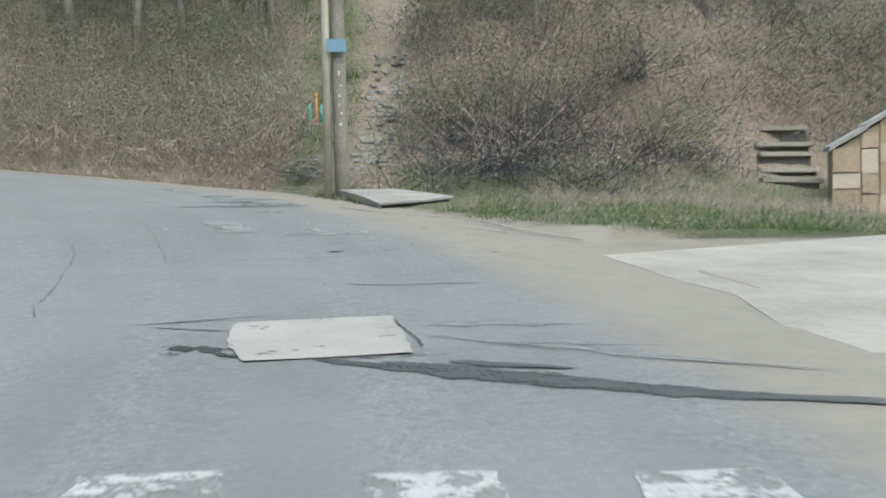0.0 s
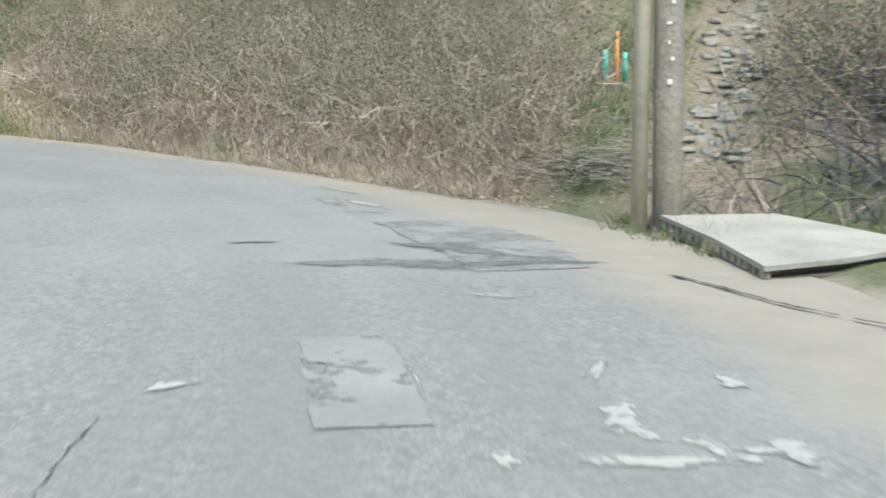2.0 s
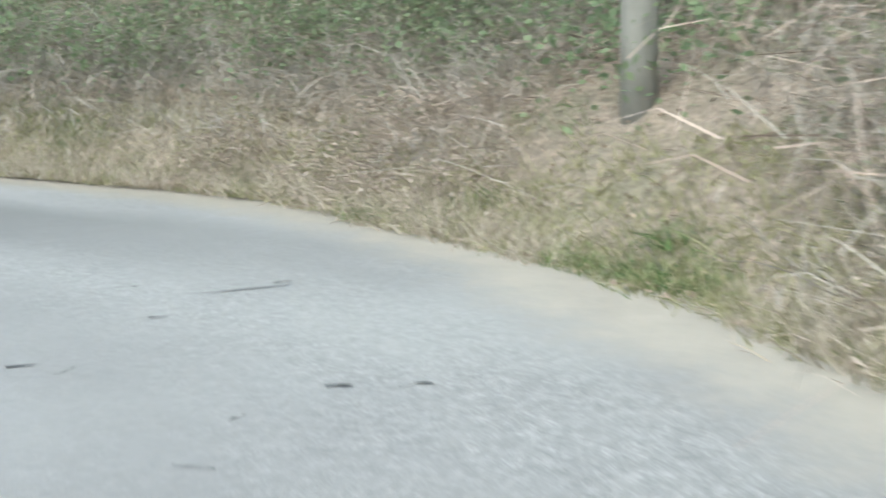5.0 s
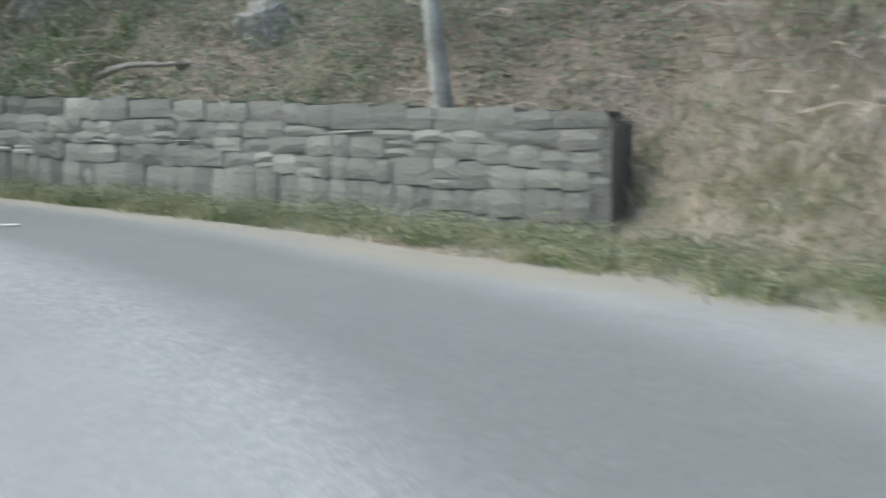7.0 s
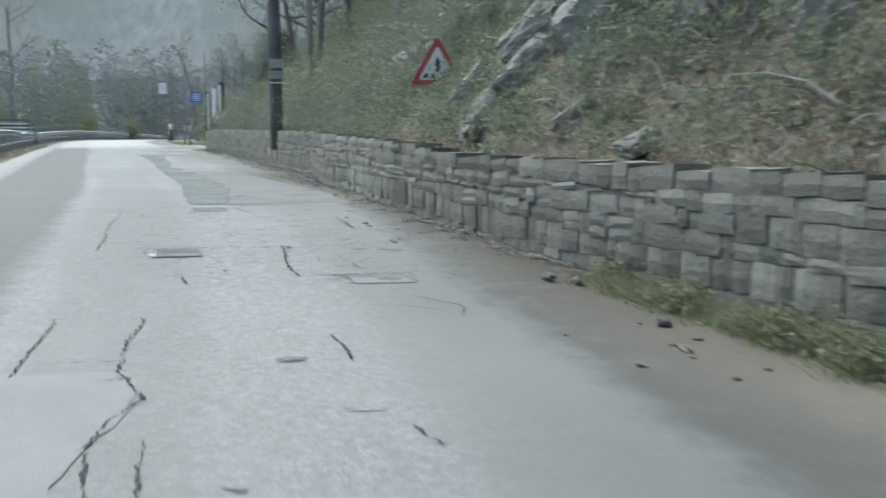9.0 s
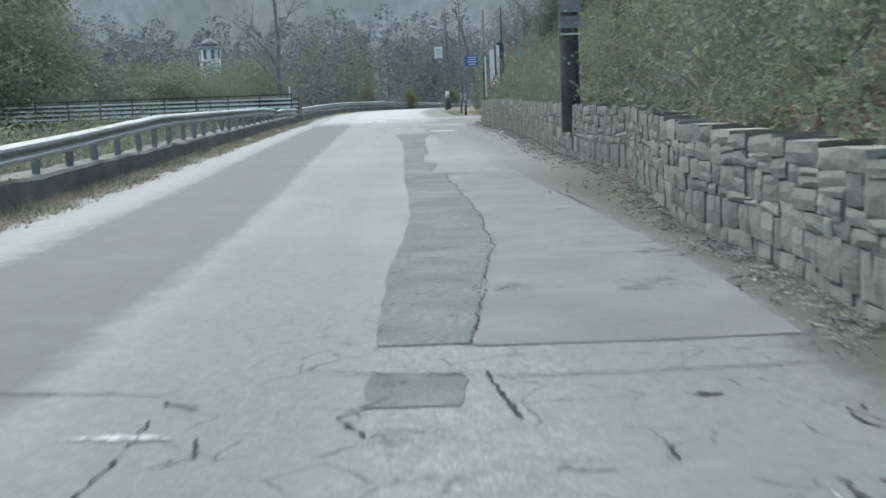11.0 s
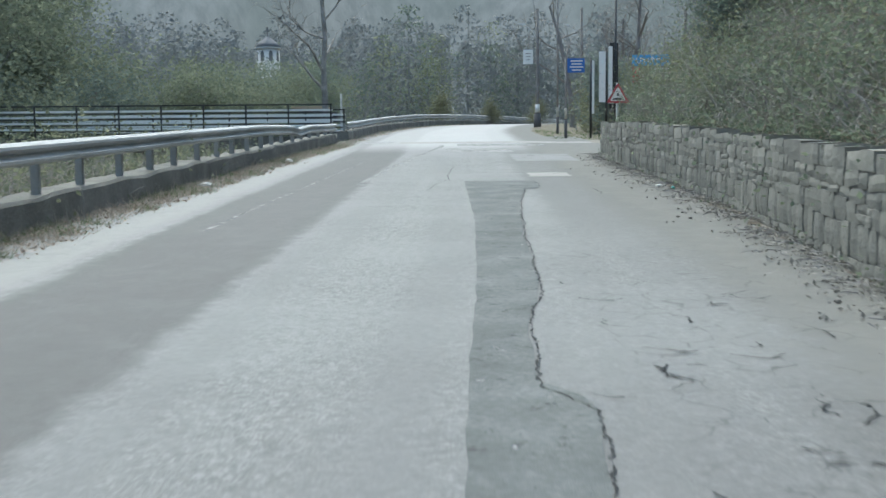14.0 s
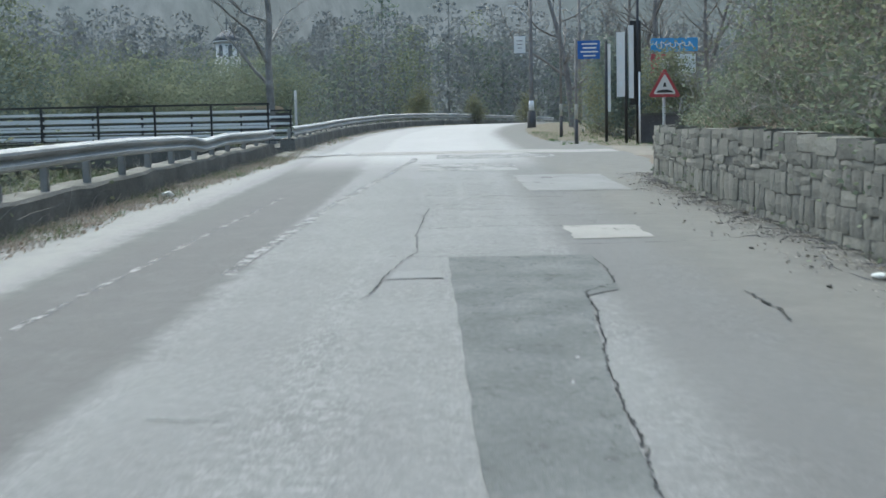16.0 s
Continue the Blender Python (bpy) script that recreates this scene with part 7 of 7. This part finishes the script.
stuff("leaf_litter", [leaves(lv[:, None].repeat(5, 1).reshape(-1, 3) + rng.normal(0, 0.12, (15000, 3)) * [1, 1, 0.1] + [0, 0, 0.02], rng.uniform(0.02, 0.06, 15000), 1.2)], M["litter"], "brown debris along the kerb of the guardrail", "leaf litter")
lb2 = at(np.r_[rng.uniform(52, 88, 1100), rng.uniform(108, 130, 700)], -5.3 - rng.random(1800) ** 1.3 * 6)
stuff("thicket", [brush(on_ground(lb2[:, :2]), 10, (0.3, 1.0), 0.013)], M["twig"], "leafless brushwood on the slope behind the guardrail", "bushes")
stuff("bramble_leaves", [canopy(on_ground(lb2[:900, :2]) + [0, 0, 0.35], 24, 0.4, 0.07)], M["bramble"], "dull green leaves behind the guardrail", "bushes")

# ---------------------------------------------------------------- rocks on the upper bank


def ledge(s, d, size, label, seed, rise=35.0, turn=0.0, mat="grey_rock", lift=0.0):
    """A tilted, layered slab of rock breaking out of the slope."""
    bm = bmesh.new()
    bmesh.ops.create_icosphere(bm, subdivisions=4, radius=1)
    for v in bm.verts:
        c = v.co.copy()
        n0 = noise.noise(c * 1.4 + Vector((seed, 0, 0)))
        n1 = noise.noise(c * 4.1 + Vector((0, seed, 0)))
        step = round(c.z * 4 + 0.8 * n0) / 4 - c.z
        q = max(abs(c.x), abs(c.y), abs(c.z)) ** 0.6
        v.co = Vector((c.x / q * size[0], c.y / q * size[1], (c.z + 0.5 * step) / q * size[2])) * (1 + 0.28 * n0 + 0.13 * n1)
    ob = part("rock_outcrop", bm, M[mat])
    p = at(s, d)
    z = float(height(p[[0]], p[[1]])[0])
    ob.matrix_basis = Matrix.Translation((float(p[0]), float(p[1]), z + lift)) @ Matrix.Rotation(radians(road_yaw(s) + turn), 4, "Z") @ Matrix.Rotation(radians(-rise), 4, "Y")
    return tagged(ob, label, "rock", "rocks on the bank")


for k, (s, d, size, rise, lift, mat) in enumerate(((52.7, 3.15, (0.42, 0.12, 0.1), 52, 0.1, "rock"), (51.35, 3.05, (0.5, 0.16, 0.13), 48, 0.1, "rock"), (51.3, 3.4, (0.45, 0.2, 0.16), 48, 0.1, "rock"), (51.75, 3.75, (0.55, 0.28, 0.24), 40, 0.2, "rock"), (51.9, 4.3, (0.5, 0.3, 0.25), 40, 0.25, "rock"), (50.6, 3.9, (0.4, 0.25, 0.3), 45, 0.1, "grey_rock"), (50.2, 4.6, (0.6, 0.4, 0.5), 40, 0.1, "grey_rock"), (48.6, 4.3, (0.3, 0.3, 0.45), 20, 0.05, "grey_rock"), (46.8, 4.4, (0.3, 0.25, 0.35), 30, 0.0, "grey_rock"), (45.6, 5.2, (0.5, 0.35, 0.7), 15, 0.1, "grey_rock"), (44.9, 5.6, (0.4, 0.3, 0.8), 10, 0.2, "grey_rock"), (44.0, 5.0, (0.35, 0.3, 0.7), 8, 0.1, "grey_rock"), (43.2, 4.4, (0.25, 0.2, 0.2), 25, 0.02, "rock"), (43.4, 5.6, (0.45, 0.3, 0.8), 12, 0.1, "grey_rock"), (42.6, 5.4, (0.3, 0.25, 0.6), 14, 0.1, "grey_rock"), (39.5, 5.3, (0.3, 0.25, 0.3), 25, 0.0, "grey_rock"), (47.7, 3.2, (0.2, 0.12, 0.08), 25, 0.03, "rock"), (49.2, 3.2, (0.25, 0.14, 0.1), 30, 0.03, "rock"), (57.5, 3.9, (0.4, 0.4, 0.35), 30, 0.0, "grey_rock"))):
    ledge(s, d, size, "pale jagged limestone ledge on the wooded bank" if mat == "rock" else "dark grey layered rock on the wooded bank", k * 3.7, rise, 12 * math.sin(k * 2.1), mat, lift)


def old_trunks():
    """Broken trunk, stump and fallen branch above the wall."""
    p = at(44.6, 4.1)
    z = float(height(p[[0]], p[[1]])[0])
    t = thing("broken_trunk", (float(p[0]), float(p[1]), z), "broken dark tree trunk with pale torn edges on the bank", "tree trunk")
    tube_part("trunk", [(0, 0, -0.3), (0.02, 0, 0.3), (0.0, 0.02, 0.62), (0.03, 0.02, 0.8)], [0.2, 0.17, 0.16, 0.1], M["bark"], t)
    tube_part("splinter", [(0.03, -0.18, -0.2), (0.0, -0.17, 0.4), (0.02, -0.13, 0.95)], [0.05, 0.045, 0.02], M["pale_bark"], t, "pale torn splinter")
    p = at(45.5, 3.25)
    z = float(height(p[[0]], p[[1]])[0])
    st = thing("tree_stump", (float(p[0]), float(p[1]), z), "short weathered tree stump above the wall", "tree stump")
    tube_part("stump", [(0, 0, -0.2), (0, 0, 0.16), (0, 0, 0.3)], [0.11, 0.085, 0.08], M["bark"], st)
    a, b = at(40.9, 4.45), at(39.9, 4.6)
    za, zb = (float(height(q[[0]], q[[1]])[0]) for q in (a, b))
    br = thing("fallen_branch", (float(a[0]), float(a[1]), za), "pale fallen branch lying on the bank", "branch")
    off = np.array([b[0] - a[0], b[1] - a[1], zb - za])
    tube_part("limb", [off * u + [0, 0, 0.12 + 0.2 * u + 0.05 * math.sin(u * 5)] for u in np.linspace(0, 1, 6)], [0.04, 0.036, 0.032, 0.027, 0.02, 0.014], M["bark"], br)
    p = at(70, 4.4)
    z = float(height(p[[0]], p[[1]])[0])
    pl = thing("thin_pole", (float(p[0]), float(p[1]), z), "thin pale grey pole among the ivy above the wall", "pole")
    tube_part("shaft", [(0, 0, -0.4), (0.02, 0, 3), (0, 0, 8)], [0.075, 0.07, 0.06], M["grey_pole"], pl)


old_trunks()
for k in range(34):
    s = rng.uniform(40, 62)
    p = at(s, wall_d(s) + 0.5 + rng.random() ** 1.5 * 3)
    z = float(height(p[[0]], p[[1]])[0])
    r = rng.uniform(0.04, 0.12)
    outcrop_ = bmesh.new()
    bmesh.ops.create_icosphere(outcrop_, subdivisions=2, radius=1)
    for v in outcrop_.verts:
        v.co *= r * (1 + 0.4 * noise.noise(v.co * 1.5 + Vector((k, 0, 0))))
        v.co.z *= 0.42
    ob = part("loose_stone", outcrop_, M["rock"])
    ob.location = (float(p[0]), float(p[1]), z + r * 0.2)
    tagged(ob, "loose pale stone among the leaves of the bank", "stone", "loose stones")

# ---------------------------------------------------------------- trees


def grow(base, aim, length, radius, depth, chunks, tips, g, spread_a=0.6, gnarl=0.12):
    """A limb and the limbs that leave it."""
    n = 6 if depth > 1 else 4
    pts, a = [np.array(base, float)], np.array(aim, float)
    for i in range(n):
        a = a + g.normal(0, gnarl, 3) + np.array([0, 0, 0.04])
        a /= np.linalg.norm(a)
        pts.append(pts[-1] + a * length / n)
    rad = np.linspace(radius, radius * 0.45, n + 1)
    chunks.append(tube_arrays(pts, rad, 8 if depth > 2 else 5 if depth > 1 else 3))
    if depth == 0:
        tips.append((pts[-1], a))
        return
    kids = int(g.integers(3, 6)) if depth > 1 else int(g.integers(3, 5))
    for k in range(kids):
        u = g.uniform(0.35, 1.0) if k else 1.0
        i = u * n
        j = min(int(i), n - 1)
        at_ = pts[j] + (pts[j + 1] - pts[j]) * (i - j)
        d = a + g.normal(0, spread_a, 3)
        d[2] = abs(d[2]) * 0.7 + 0.15
        d /= np.linalg.norm(d)
        grow(at_, d, length * g.uniform(0.45, 0.7), radius * (1 - 0.5 * u) * 0.62, depth - 1, chunks, tips, g, spread_a, gnarl)


def tree_model(name, label, seed, h, r, trunk_mat, crown_mat, leaf=0, leaf_size=0.1, depth=3, twig_len=0.6, clear=0.45, twig_w=0.012):
    g = np.random.default_rng(seed)
    chunks, tips = [], []
    n = 7
    pts = [np.array([0, 0, -0.4])]
    a = np.array([g.normal(0, 0.05), g.normal(0, 0.05), 1.0])
    for i in range(n):
        a = a + g.normal(0, 0.05, 3)
        a /= np.linalg.norm(a)
        pts.append(pts[-1] + a * (h * 0.75 + 0.4) / n)
    rad = np.linspace(r, r * 0.4, n + 1)
    rad[0] = r * 1.25
    chunks.append(tube_arrays(pts, rad, 10))
    for k in range(9):
        u = clear + (1 - clear) * k / 8
        i = u * n
        j = min(int(i), n - 1)
        at_ = pts[j] + (pts[j + 1] - pts[j]) * (i - j)
        ang = k * 2.4 + g.normal(0, 0.3)
        d = np.array([math.cos(ang), math.sin(ang), g.uniform(0.3, 0.9) + 0.6 * (k == 8)])
        d /= np.linalg.norm(d)
        grow(at_, d, h * g.uniform(0.18, 0.34) * (1.15 - 0.5 * u), r * (1.1 - u * 0.75) * 0.5, depth - 1, chunks, tips, g)
    tree = thing(name, (0, 0, 0), label, "tree")
    v, f = joined(chunks)
    me = mesh_of("trunk", v, f, trunk_mat)
    me.polygons.foreach_set("use_smooth", [True] * len(me.polygons))
    part("trunk", me, None, tree)
    tip = np.array([t[0] for t in tips])
    ta = np.array([t[1] for t in tips])
    per = 5
    root = np.repeat(tip, per, 0)
    aim = np.repeat(ta, per, 0) + rng.normal(0, 0.6, (len(root), 3))
    aim /= np.linalg.norm(aim, axis=1)[:, None]
    tw = ribbons(root, aim, rng.uniform(0.4, 1.2, len(root)) * twig_len, twig_w, 0.1, 3)
    if leaf:
        lv = leaves(np.repeat(tip, leaf, 0) + rng.normal(0, 1, (len(tip) * leaf, 3)) * twig_len * 0.75, leaf_size * rng.uniform(0.6, 1.5, len(tip) * leaf))
        tagged(part("spray", mesh_of("spray", *tw, trunk_mat), None, tree), kind="stuff")
        tagged(part("crown", mesh_of("crown", *lv, crown_mat), None, tree), kind="stuff")
    else:
        tagged(part("crown", mesh_of("crown", *tw, crown_mat), None, tree), kind="stuff")
    tree["tall"] = float(max(t[0][2] for t in tips)) + twig_len
    return tree


def plant(models, spots, group, scale=(0.8, 1.25)):
    """Sets one model or a copy of it at each place (x, y)."""
    used = set()
    for k, (x, y) in enumerate(spots):
        m = models[k % len(models)]
        z = float(height(np.array([x]), np.array([y]))[0])
        sc = rng.uniform(*scale)
        place = Matrix.Translation((x, y, z - 0.05)) @ Matrix.Rotation(rng.uniform(0, 6.3), 4, "Z")
        ob = m if id(m) not in used else copy_thing(m, place)
        used.add(id(m))
        ob.matrix_basis = place
        if group and -113 < y < -40 and abs(x + 12.5 - (-40 - y) * 0.31) < 8:
            sc = min(sc, (float(np.interp(y, [-112, -80, -40], [14.6, 11.8, 8.3])) - z) / (0.95 * m.get("tall", 9.0)))
        ob.scale = (sc, sc, sc)
        tagged(ob, group=group)


bare = [tree_model("bare_tree", "slim leafless grey-barked tree on the bank", 50 + k, 8 + k, 0.09 + 0.02 * k, M["bark"], M["twig"], depth=3, clear=0.35) for k in range(3)]
spots = [tuple(at(s, np.interp(s, [v[0] for v in VERGE], [v[1] for v in VERGE]) + q)[:2]) for s, q in zip(rng.uniform(20.5, 36, 26), rng.uniform(4.5, 10, 26))]
spots += [(x, y) for x, y in zip(rng.uniform(-9, 14, 20), rng.uniform(27, 38, 20))]
spots += [(-10.3, 29.5), (-8.3, 29.2), (-7.8, 28.8), (-6.3, 27.3), (-4.3, 26.9), (2.2, 24.4), (6.0, 24.8), (-9.3, 28.2)]
spots += [tuple(at(s, wall_d(s) + q)[:2]) for s, q in zip(np.r_[rng.uniform(36, 92, 26), rng.uniform(38, 60, 16)], np.r_[1.5 + rng.random(26) ** 0.8 * 8, rng.uniform(1.0, 5.0, 16)])]
plant(bare, spots, "leafless trees on the banks")
ivied = [tree_model("ivy_tree", "ivy-clad dark tree on the bank above the wall", 80 + k, 7 + k, 0.12, M["bark"], M["ivy"], 40, 0.09, 3, 0.5, 0.15) for k in range(2)]
plant(ivied, [tuple(at(s, wall_d(s) + q)[:2]) for s, q in ((39, 4.5), (46, 5), (58, 4), (63, 5.5), (70, 4.5), (76, 3.5), (80, 5), (85, 3.2), (88, 5), (60, 8), (68, 9), (75, 9), (83, 9), (90, 8))], "ivy-clad trees")
leafed = [tree_model("leafy_tree", "leafy olive-green tree beyond the stream", 90 + k, 8 + 1.5 * k, 0.14, M["bark"], M["olive"] if k != 1 else M["conifer"], 150, 0.135, 3, 0.95, 0.06) for k in range(3)]
lspots = [tuple(at(s, d)[:2]) for s, d in ((96, -20), (99, -24), (103, -29), (107, -22), (110, -17), (113, -24), (118, -20), (122, -15), (126, -22), (104, -17.5), (130, -17), (115, -13), (120, -27), (92, -27), (108, -33), (134, -24), (140, -15), (128, -11.5), (98, -18), (94, -22.5), (117, -13.5), (121, -15.5), (118, -18), (115, -20.5), (120, -22.5), (105, -22.5), (103, -20), (107, -26), (101, -22), (124, -10), (126, -13), (132, -12))]
plant(leafed, lspots, "leafy trees beyond the stream", (0.9, 1.25))
yellow = [tree_model("spring_tree", "pale yellow-green tree in young leaf", 97, 7.5, 0.12, M["bark"], M["yellow_leaf"], 130, 0.12, 3, 0.85, 0.08)]
plant(yellow, [tuple(at(s, d)[:2]) for s, d in ((119, -11.2), (116, -12.2), (122, -12.6), (125, -14))], "trees in young leaf", (0.8, 1.0))
plant([tree_model("young_tree", "small pale tree beside the far bend", 99, 3.6, 0.07, M["bark"], M["yellow_leaf"], 40, 0.11, 3, 0.5, 0.08)], [tuple(at(s, d)[:2]) for s, d in ((146, -7), (150, -4), (153, -1))], "small trees at the bend", (0.55, 0.75))
plant([leafed[0], leafed[2]], [(9, -57), (13, -59), (17, -61), (12, -64), (16, -68), (20, -66), (14, -76), (18, -80), (22, -75), (25, -70)], "tall leafy trees beyond the stream", (1.4, 1.7))
plane = tree_model("plane_tree", "tall bare tree with mottled pale bark beside the bridge", 131, 11, 0.16, M["plane_bark"], M["twig"], depth=3, clear=0.3, twig_len=0.5)
p = at(110.5, -5.95)
plant([plane], [(float(p[0]), float(p[1]))], "", (1.0, 1.0))
trunk7 = tree_model("pale_tree", "straight pale-barked tree behind the stone wall", 140, 10, 0.09, M["pale_bark"], M["twig"], depth=2, clear=0.6)
p = at(37.33, 4.98)
plant([trunk7], [(float(p[0]), float(p[1]))], "", (1.0, 1.0))
trunk7.rotation_euler[2] += radians(90)
corner = [tree_model("corner_tree", "leafless forked tree by the street corner", 150 + k, 8.5, 0.16, M["bark"], M["twig"], depth=3, clear=0.3) for k in range(2)]
plant(corner, [tuple(at(s, d)[:2]) for s, d in ((128, 1.8 + 3.6), (118, 9), (123, 8), (131, 8.5), (140, 8), (112, 12), (116, 13), (126, 12), (136, 12), (146, 9))], "trees by the corner", (0.8, 1.2))
shrub = [tree_model("evergreen_shrub", "dense dark evergreen shrub on the slope", 160 + k, 3.2, 0.06, M["bark"], M["conifer"] if k else M["bramble"], 40, 0.11, 3, 0.45, 0.05) for k in range(2)]
plant(shrub, [tuple(at(s, d)[:2]) for s, d in ((111, 8.5), (113.5, 7), (117, 6.8), (108.5, 9.8), (121, 6.4), (91, 7.2), (88, 6.2), (85.5, 5.4))], "evergreen shrubs", (0.7, 1.1))


def far_forest(n, seed, leaf_mat, label, r0, r1, sz, tall):
    """Trees of the valley and its lower slopes; low ones only where the church looks out over them."""
    g = np.random.default_rng(seed)
    out = []
    ang, rr = np.where(g.random(n) < 0.88, g.uniform(radians(222), radians(325), n), g.uniform(0, 2 * math.pi, n)), r0 + (r1 - r0) * g.random(n) ** 0.8
    x, y = -12 + rr * np.cos(ang), -25 + rr * np.sin(ang)
    keep = (nearest(line[::3], x, y)[1] > 14) & (nearest(river, x, y)[1] > 7) & (np.hypot(x - 9.5, y + 111.9) > 4)
    x, y = x[keep], y[keep]
    z = height(x, y)
    low = (nearest([(-12.5, -40), (9.5, -112)], x, y)[1] < 8.5) & (y > -113)
    trunks = []
    for a, b, c, lw in zip(x, y, z, low):
        h = g.uniform(0.6, 1.0) * tall
        if lw:
            h = min(h, max(2.0, float(np.interp(b, [-112, -80, -40], [14.9, 12.0, 8.5])) - c))
        trunks.append(tube_arrays([(a, b, c - 0.5), (a + g.normal(0, 0.3), b + g.normal(0, 0.3), c + h)], [0.07, 0.03], 3))
        m = 420
        u = g.random(m) ** 0.7
        rad = 0.23 * h * np.sin(np.clip(u * 2.6 + 0.35, 0, 3.1)) + 0.3
        th = g.uniform(0, 6.3, m)
        q = np.sqrt(g.random(m))
        out.append(np.c_[a + rad * q * np.cos(th), b + rad * q * np.sin(th), c + h * (0.05 + 0.97 * u)])
    pts = np.vstack(out)
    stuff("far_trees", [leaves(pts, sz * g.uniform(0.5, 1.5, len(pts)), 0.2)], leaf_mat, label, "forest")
    stuff("far_trunks", [joined(trunks)], M["hazy_far_wood"], "thin trunks of the distant forest, grey with painted haze", "forest")


# the farthest stand carries its haze in the leaf and trunk colour
far_forest(850, 1, M["hazy_far_wood"], "leafless forest on the far slopes, haze in its pale grey colour", 90, 175, 0.42, 15.5)
far_forest(260, 2, M["conifer"], "evergreen trees scattered on the far slopes", 66, 150, 0.32, 12)
far_forest(520, 3, M["olive"], "olive-green trees on the valley floor", 45, 105, 0.25, 12.5)
